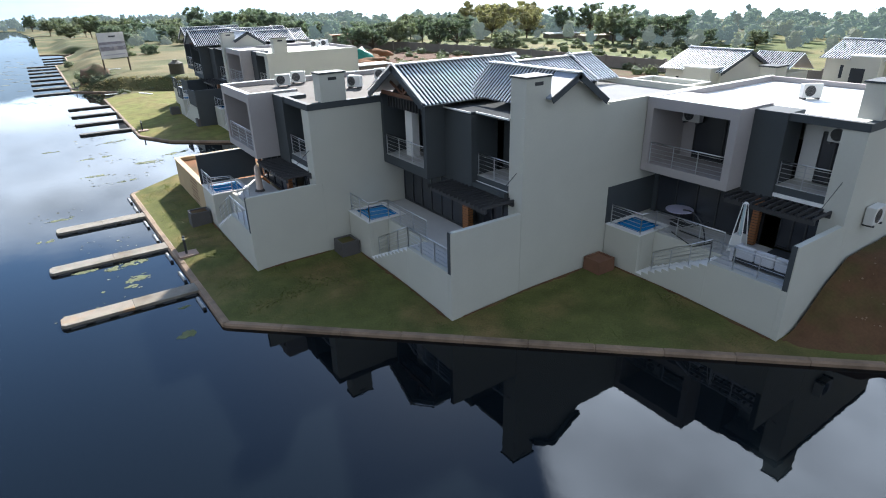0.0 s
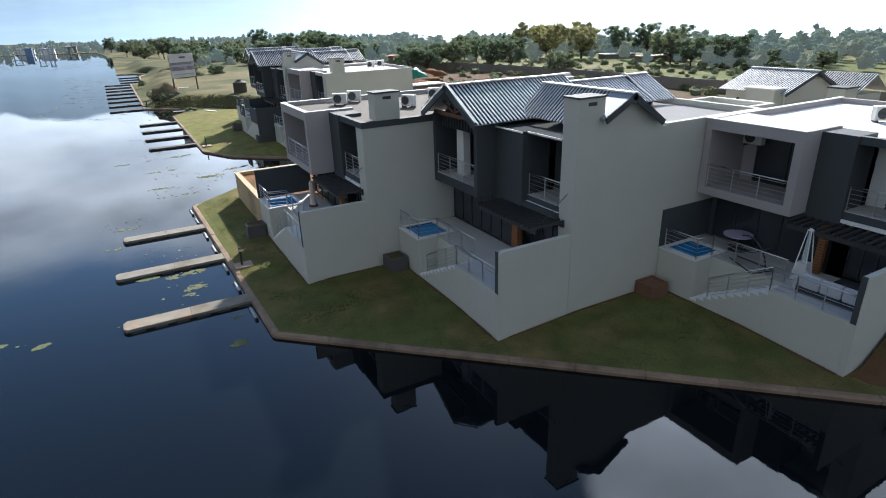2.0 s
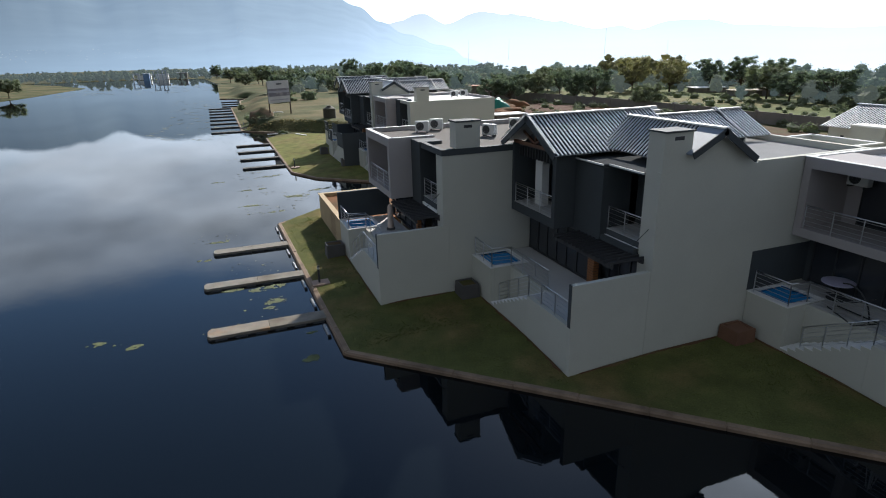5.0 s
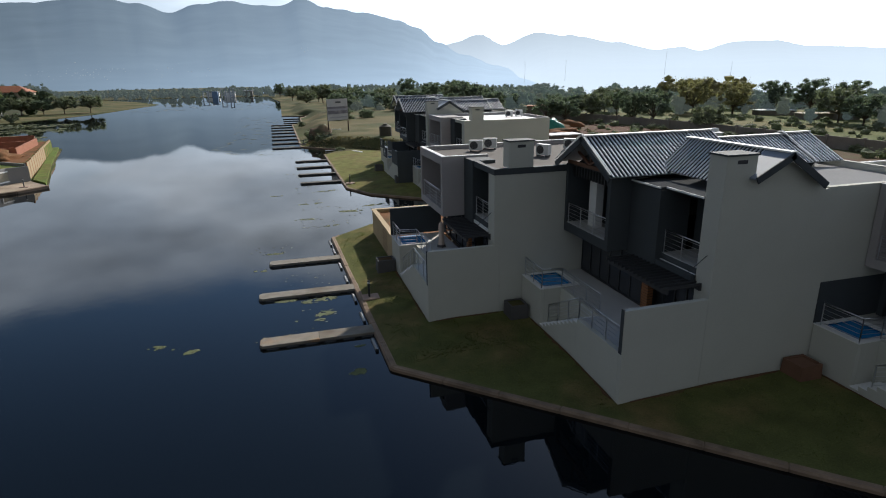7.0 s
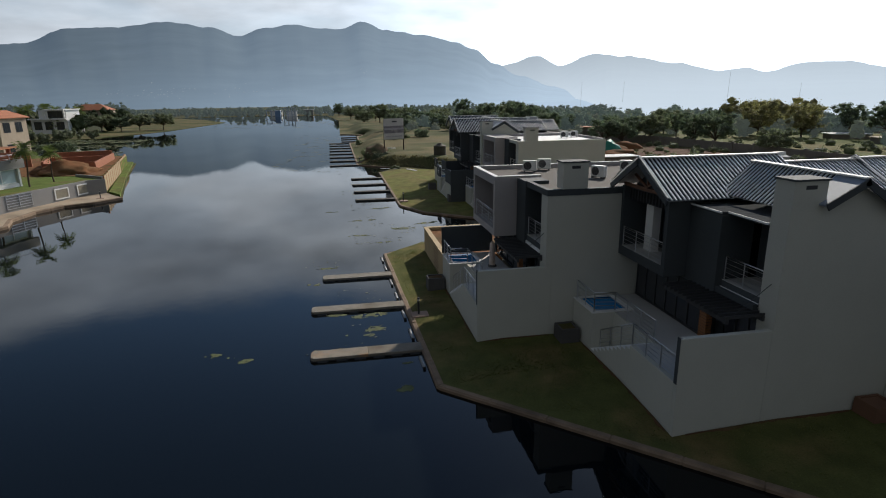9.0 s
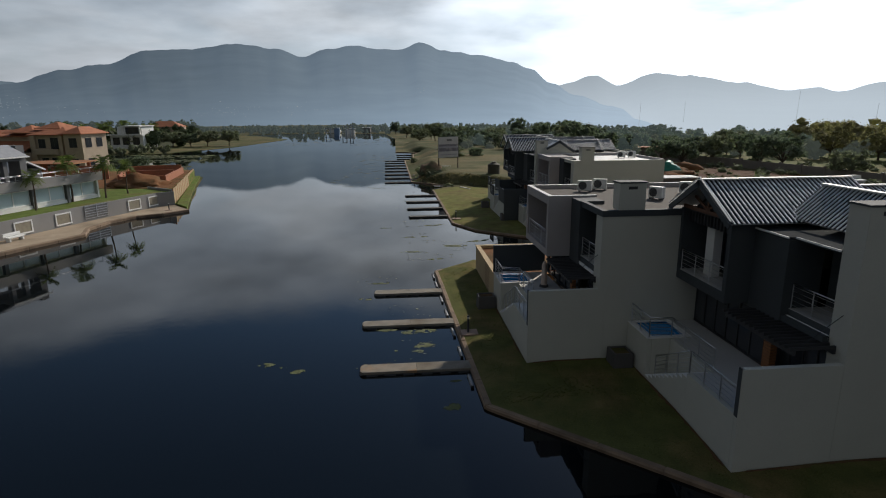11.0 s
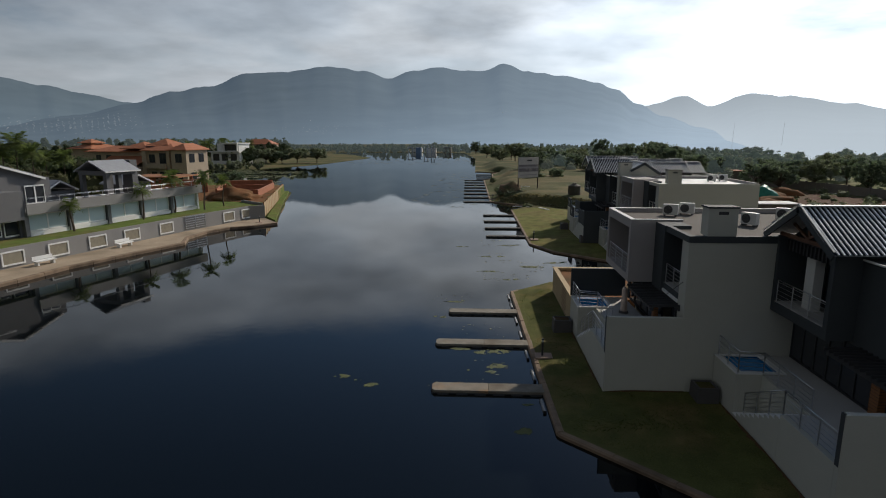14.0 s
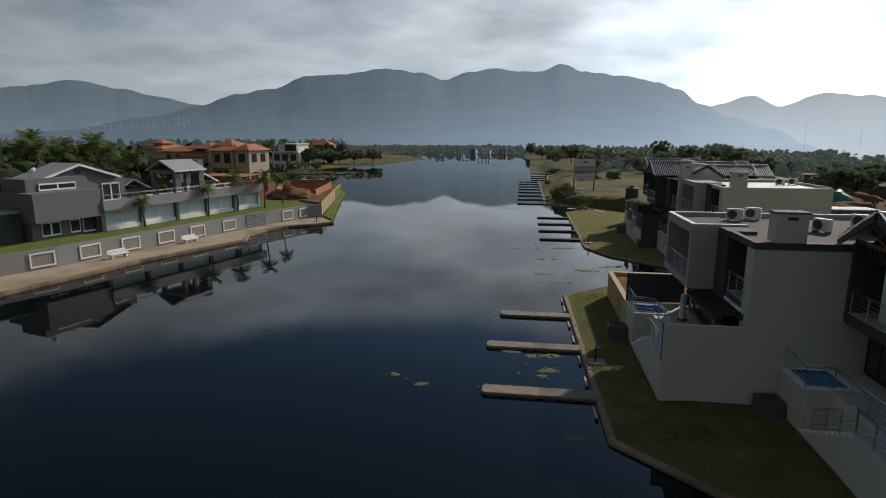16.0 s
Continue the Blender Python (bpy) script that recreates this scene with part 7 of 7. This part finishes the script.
def sofa(x, y, z, n, rz):
    s = thing("outdoor_sofa", (x, y, z), "pale grey outdoor sofa with square cushions on the terrace", "sofa", rz=rz)
    w = 0.78
    boxes("base", M_FRAME, s, (-n * w / 2 - 0.05, -0.42, 0.05, n * w / 2 + 0.05, 0.42, 0.24), bevel=0.02)
    for i in range(n):
        x0 = -n * w / 2 + w * i
        boxes("cushion", M_CUSH, s, (x0 + 0.02, -0.4, 0.242, x0 + w - 0.02, 0.2, 0.44), bevel=0.04)
        boxes("back_cushion", M_CUSH, s, (x0 + 0.02, 0.21, 0.242, x0 + w - 0.02, 0.42, 0.78), bevel=0.04)
    boxes("armrest", M_CUSH, s, (-n * w / 2 - 0.2, -0.4, 0.0, -n * w / 2 - 0.055, 0.42, 0.6), (n * w / 2 + 0.055, -0.4, 0.0, n * w / 2 + 0.2, 0.42, 0.6), bevel=0.03)


M_CUSH = material("pale_grey_fabric", (0.50, 0.50, 0.52), 0.95, var=0.12)
sofa(21.75, 9.55, ZF, 3, 90)
st = thing("outdoor_table", (22.75, 9.5, ZF), "low dark coffee table in front of the sofa", "table")
boxes("tabletop", M_FRAME, st, (-0.3, -0.5, 0.36, 0.3, 0.5, 0.41), bevel=0.01)
for sx in (-0.26, 0.2):
    for sy in (-0.46, 0.4):
        boxes("leg", M_FRAME, st, (sx, sy, 0, sx + 0.06, sy + 0.06, 0.36))


def round_table(x, y, z):
    t = thing("round_table", (x, y, z), "round table with pale lilac top under the balcony", "table")
    bm = bmesh.new()
    tube(bm, (0, 0, 0.72), (0, 0, 0.76), 0.62, 0.62, 28)
    part("tabletop", bm, M_LILAC, t)
    bm = bmesh.new()
    tube(bm, (0, 0, 0.03), (0, 0, 0.72), 0.05, 0.05, 10)
    part("leg", bm, M_FRAME, t)
    bm = bmesh.new()
    tube(bm, (0, 0, 0), (0, 0, 0.03), 0.35, 0.33, 18)
    part("base", bm, M_FRAME, t)


M_LILAC = material("pale_lilac_laminate", (0.42, 0.40, 0.52), 0.5, var=0.08)
round_table(23.2, 14.6, ZF)


def swing_lounger(x, y, z, rz):
    s = thing("swing_lounger", (x, y, z), "black hanging sun lounger on a curved steel stand", "lounger", rz=rz)
    bm = bmesh.new()
    pts = [Vector((-1.0 + 1.1 * (1 - math.cos(k * 0.28)), 0, 0.05 + 1.2 * math.sin(k * 0.28))) for k in range(8)]
    for a, b in zip(pts[:-1], pts[1:]):
        tube(bm, a, b, 0.03, n=6)
    part("stand", bm, M_FRAME, s)
    bm = bmesh.new()
    for k in (-0.55, 0.55):
        tube(bm, (-0.9, k, 0.03), (0.8, k * 0.4, 0.03), 0.025, n=6)
    tube(bm, (-0.9, -0.55, 0.03), (-0.9, 0.55, 0.03), 0.025, n=6)
    part("base", bm, M_FRAME, s)
    for i in range(14):
        u = i / 13
        xx, zz = -0.75 + 1.7 * u, 0.95 - 0.5 * math.sin(min(1, u * 1.25) * math.pi * 0.5) + (0.12 * max(0, u - 0.7) * 3)
        boxes("slat", M_FRAME, s, (xx - 0.045, -0.3, zz, xx + 0.045, 0.3, zz + 0.03))
    bm = bmesh.new()
    for k in (-0.31, 0.31):
        tube(bm, (-0.75, k, 0.98), (0.1, k, 0.5), 0.02, n=6)
        tube(bm, (0.1, k, 0.5), (0.95, k, 0.58), 0.02, n=6)
    part("rail", bm, M_STEEL, s)


swing_lounger(22.1, 13.3, ZF, 75)


# ---------------- on the water ----------------
def weed(x, y, r, seed, squash=0.6, rz=0.0):
    rng = random.Random(seed)
    bm = bmesh.new()
    for k in range(int(420 * r + 50)):
        a, d = rng.uniform(0, 6.28), r * math.sqrt(rng.random()) * (0.6 + 0.4 * noise.noise((x + k, y, seed)))
        px, py = math.cos(a) * d, math.sin(a) * d * squash
        px, py = px * math.cos(rz) - py * math.sin(rz), px * math.sin(rz) + py * math.cos(rz)
        if noise.noise((x + px * 2.6, y + py * 3.4, seed * 0.7)) < -0.02:
            continue
        s = rng.uniform(0.02, 0.08)
        n = 6
        ph = rng.uniform(0, 6.28)
        c = bm.verts.new((x + px, y + py, ZW + 0.02))
        ring = [bm.verts.new((x + px + math.cos(ph + j * 6.283 / n) * s * rng.uniform(0.5, 1.3), y + py + math.sin(ph + j * 6.283 / n) * s * rng.uniform(0.5, 1.3), ZW + 0.006)) for j in range(n)]
        for j in range(n):
            bm.faces.new((c, ring[j], ring[(j + 1) % n]))
    solid("water_weed", bm, M_WEED, "patch of yellow-green water weed afloat on the canal", "water weed", kind="stuff")


for i, (x, y, r, sq, rz) in enumerate(((-6.75, 27.9, 0.65, 0.5, 0.2), (-5.1, 26.9, 0.55, 0.5, 0.4), (-5.9, 27.4, 0.3, 0.4, 0.1), (-0.7, 32.1, 1.0, 0.25, 0.05), (1.2, 31.7, 1.5, 0.32, 0.15), (1.55, 29.7, 0.9, 0.55, 0.5), (1.05, 28.8, 0.5, 0.5, 0.2),
                                           (-0.3, 29.0, 0.3, 0.4, 0), (-1.1, 42.0, 1.3, 0.3, 0.1), (-2.1, 38.2, 0.8, 0.4, 0), (2.38, 22.6, 0.58, 0.6, 0.3), (0.0, 27.8, 0.4, 0.4, 0), (2.8, 25.0, 0.55, 0.4, 0),
                                           (4.4, 65, 1.8, 0.3, 0.2), (5.8, 54, 2.0, 0.35, -0.1), (2.2, 58.7, 1.8, 0.25, 0.1), (8.5, 56, 1.8, 0.3, 0.3), (1.5, 52, 1.5, 0.25, 0), (9.5, 52.5, 2.0, 0.3, -0.2), (-1, 64, 1.2, 0.25, 0), (3.5, 49, 1.0, 0.3, 0.1))):
    weed(x, y, r, i, sq, rz)


def lily_field():
    bm = bmesh.new()
    rng = random.Random(5)
    for _ in range(3600):
        x, y = rng.uniform(-124, -46), rng.uniform(138, 206)
        if noise.noise((x * 0.06, y * 0.1, 2)) < -0.12 or x > -50 + (y - 140) * -0.16:
            continue
        s, n = rng.uniform(0.3, 0.9), 7
        c = [bm.verts.new((x + math.cos(j * 6.283 / n) * s * rng.uniform(0.7, 1.3), y + math.sin(j * 6.283 / n) * s, ZW + 0.02)) for j in range(n)]
        bm.faces.new(c)
    solid("lily_pads", bm, M_WEED, "wide patches of pale green lily pads in the bay", "lily pads", kind="stuff")


lily_field()


def weed_flecks():
    """Loose flecks and strings of weed that drift near the jetties."""
    bm = bmesh.new()
    rng = random.Random(21)
    for x0, x1, y0, y1, n, s0, s1 in ((1, 12, 46, 62, 420, 0.03, 0.11), (0, 6, 64, 100, 160, 0.04, 0.15), (-3, 2.6, 26, 44, 200, 0.03, 0.08), (-60, 0, 250, 330, 500, 0.3, 1.0), (-12, 2, 100, 200, 500, 0.1, 0.5)):
        for _ in range(n):
            x, y = rng.uniform(x0, x1), rng.uniform(y0, y1)
            if noise.noise((x * 0.22, y * 0.35, 4)) < 0.08 or (y > 52 and x > 16 - (y - 52) * 0.95 and y < 66) or (y > 64 and x > 6.2) or (y < 46 and x > 2.4):
                continue
            s, k = rng.uniform(s0, s1), 6
            bm.faces.new([bm.verts.new((x + math.cos(j * 6.283 / k) * s * rng.uniform(0.6, 2.2), y + math.sin(j * 6.283 / k) * s * rng.uniform(0.4, 1.0), ZW + 0.012)) for j in range(k)])
    solid("water_weed", bm, M_FLECK, "drifting flecks of pale green weed on the canal", "water weed", kind="stuff")


M_FLECK = material("pale_weed_fleck", (0.10, 0.11, 0.07), 0.7, var=0.6, scale=1.2, fine=9, bump=0.3, island=0.7)
weed_flecks()


def verge_rise(x, y):
    return min(2.1, max(0.0, (x - 20.6) * 0.5)) * min(1, max(0, (y + 2 + (x - 22) * 0.4) / 6))


def soil_verge():
    """Bare soil beside the end house, laid on the lawn."""
    bm = bmesh.new()
    pts = [(20.5, 7.98), (23.5, 8.0), (33.5, 8.0), (40, 14), (52, 10), (48, -8), (36, -6), (28.5, 1.2), (24.4, 4.0), (21.4, 6.4)]
    vs = [bm.verts.new((x, y, 0)) for x, y in pts]
    bm.faces.new(vs)
    for ax, lo, hi in ((0, 20, 52), (1, -8, 15)):
        k = lo
        while k < hi:
            co, no = ((k, 0, 0), (1, 0, 0)) if ax == 0 else ((0, k, 0), (0, 1, 0))
            bmesh.ops.bisect_plane(bm, geom=list(bm.verts) + list(bm.edges) + list(bm.faces), plane_co=co, plane_no=no)
            k += 0.8
    for v in bm.verts:
        rise = verge_rise(v.co.x, v.co.y)
        inner = shore_distance(v.co.x, v.co.y, pts[2:] + pts[:1])
        v.co.z = 0.60 + 0.27 * min(1, shore_distance(v.co.x, v.co.y, NEAR_CHAIN) / 4.0) + 0.11 * min(1, inner / 1.5) + rise * min(1, inner / 2.2) + 0.06 * noise.noise((v.co.x * 0.9, v.co.y * 0.9, 2))
    solid("soil_verge", bm, M_SOILV, "bare brown soil with stones beside the end house", "soil", kind="structure", smooth=True)
    bm = bmesh.new()
    rng = random.Random(9)
    for _ in range(500):
        x, y = rng.uniform(23, 40), rng.uniform(0, 7.6)
        if y < 7 - (x - 21.5) * 0.9:
            continue
        rise = verge_rise(x, y)
        s = rng.uniform(0.015, 0.045)
        bmesh.ops.create_icosphere(bm, subdivisions=1, radius=s, matrix=Matrix.Translation((x, y, 0.72 + 0.27 * min(1, shore_distance(x, y, NEAR_CHAIN) / 4.0) + rise * min(1, shore_distance(x, y, pts[2:] + pts[:1]) / 2.2))))
    solid("pebbles", bm, M_CONC, "loose stones on the bare soil", "stones", kind="stuff")


soil_verge()


# ---------------- lawn: soil along the walls and tufts of grass ----------------
def wall_soil():
    bm = bmesh.new()
    for a, b, n in (((20.45, 8.3), (20.45, 16.5), (-1, 0)), ((12.0, 16.6), (19.0, 16.6), (0, -1)), ((11.45, 17.0), (11.45, 24.6), (-1, 0)), ((6.7, 25.95), (10.2, 25.95), (0, -1)), ((6.35, 26.4), (6.35, 34.2), (-1, 0)), ((20.7, 8.0), (33, 8.0), (0, -1))):
        L = math.hypot(b[0] - a[0], b[1] - a[1])
        m = int(L / 0.22)
        prev = None
        for i in range(m + 1):
            x, y = a[0] + (b[0] - a[0]) * i / m, a[1] + (b[1] - a[1]) * i / m
            w = max(0.02, 0.05 + 0.16 * noise.noise((x * 0.7, y * 0.7, 3)) + 0.16 * noise.noise((x * 3, y * 3, 8)))
            z = 0.695 + 0.27 * min(1, shore_distance(x, y, NEAR_CHAIN) / 4.0)
            row = [bm.verts.new((x, y, z)), bm.verts.new((x + n[0] * w * 0.7, y + n[1] * w * 0.7, z - 0.01)), bm.verts.new((x + n[0] * w, y + n[1] * w, z - 0.09))]
            if prev:
                for k in (0, 1):
                    bm.faces.new((prev[k], prev[k + 1], row[k + 1], row[k]))
            prev = row
    solid("soil_border", bm, M_SOILV, "narrow strip of bare soil along the house walls", "soil", kind="structure", smooth=True)


def tufts(name, n, mat, label, seed, h0, h1, patch):
    rng = random.Random(seed)
    verts, faces = [], []
    while len(faces) < n * 3:
        x, y = rng.uniform(3.4, 34), rng.uniform(-6, 45)
        if not (y < 8.0 or (x < 20.4 and y < 16.5) or (x < 11.4 and y < 25.9) or x < 6.3):
            continue
        (ax, ay), (bx, by) = SHORE[1:3] if y < 22.3 else SHORE[2:4]
        side = (bx - ax) * (y - ay) - (by - ay) * (x - ax)
        d = -side / math.hypot(bx - ax, by - ay)
        if d < 0.45 or (y < 7.4 and x > 21.5) or noise.noise((x * 0.35, y * 0.35, seed)) < patch:
            continue
        z = 0.64 + 0.27 * min(1, d / 4.0)
        for k in range(3):
            a, h, w = rng.uniform(0, 6.28), rng.uniform(h0, h1), rng.uniform(0.012, 0.03)
            lx, ly = rng.gauss(0, 0.04), rng.gauss(0, 0.04)
            j = len(verts)
            px, py = x + rng.gauss(0, 0.05), y + rng.gauss(0, 0.05)
            verts += [(px - math.cos(a) * w, py - math.sin(a) * w, z - 0.02), (px + math.cos(a) * w, py + math.sin(a) * w, z - 0.02), (px + lx, py + ly, z + h)]
            faces.append((j, j + 1, j + 2))
    me = bpy.data.meshes.new(name)
    me.from_pydata(verts, [], faces)
    me.materials.append(mat)
    tagged(new(name, me), label, "grass", kind="stuff")


M_BLADE = leaf_material("grass_blade", (0.135, 0.140, 0.048), var=0.5, scale=0.5, fine=6, island=0.7)
M_DRYLEAF = leaf_material("dry_scrub_leaf", (0.17, 0.13, 0.07), var=0.5, scale=0.5, fine=4, island=0.6)
wall_soil()
tufts("lawn_grass", 9000, M_BLADE, "short green blades of the lawn", 4, 0.02, 0.055, -0.6)


# ---------------- rough growth on the dry field ----------------
shrub_field("field_scrub", 260, polar(3, 30, 98, 180), M_LEAF2, "low dry scrub dotted over the grass field", 0.15, 0.55)
shrub_field("field_scrub", 200, polar(16, 44, 84, 135), M_DRYLEAF, "dry brown scrub on the empty plots", 0.15, 0.6)


# ---------------- rubble, soil and bushes on the far plots ----------------
M_HEAP = material("overgrown_soil", (0.165, 0.115, 0.075), 0.95, var=0.5, scale=0.9, fine=6, bump=0.9, bump_dist=0.1, alt=(0.075, 0.08, 0.04), alt_at=(0.46, 0.6), alt_scale=0.45, spec=0.1)
heap(66.2, 123.6, 3.2, 1.1, M_SOIL, "earth_mound", "low heap of dug soil on the empty plot")
heap(58.0, 112.0, 4.0, 1.0, M_SOIL, "earth_mound", "low heap of dug soil on the empty plot", 0.7)
heap(62.0, 98.0, 3.4, 0.9, M_SOIL, "earth_mound", "low heap of dug soil on the empty plot", 0.7)
heap(7.6, 115.4, 2.7, 3.3, M_HEAP, "earth_mound", "brown overgrown heap of soil at the edge of the bank", 1.0, 0.5)
bm = bmesh.new()
for bx, by, br in ((9.0, 112.4, 1.5), (7.2, 112.0, 1.2), (5.6, 113.6, 0.9), (5.4, 121.0, 1.0), (10.5, 110.5, 0.8), (5.2, 147.0, 1.1)):
    leaf_lump(bm, (bx, by, 1.7), br * 0.8)
    leaf_quads(bm, (bx, by, 1.8), br, 220, 0.12)
solid("bank_bush", bm, M_LEAF2, "dark bushes on the edge of the grass bank", "bushes", kind="stuff")
for px, py, pz, rz in ((12.0, 95.4, 0.95, 25), (8.6, 100.6, 0.66, 80), (10.6, 121.0, 2.45, 75), (77.5, 125.2, 0.78, 10)):
    bm = bmesh.new()
    box(bm, -0.16, -1.5, 0, 0.16, 1.5, 0.07)
    o = solid("plank", bm, M_WHITE, "pale weathered plank lying on the ground", "plank", "loose planks", bevel=0.01)
    o.matrix_basis = pose(px, py, pz, 0, 0, rz)

ss = thing("shed", (42.6, 86.0, 0), "low site shed with a white sheet roof on the plot", "shed")
boxes("wall", M_BLOCK, ss, (0, 0, 0.5, 5.4, 3.0, 3.0))
boxes("roof", M_WHITE, ss, (-0.3, -0.3, 3.003, 5.7, 3.3, 3.15), label="white sheet roof", bevel=0.02)
boxes("door", M_FRAME, ss, (2.0, -0.05, 0.5, 3.0, -0.003, 2.5), label="dark shed door")
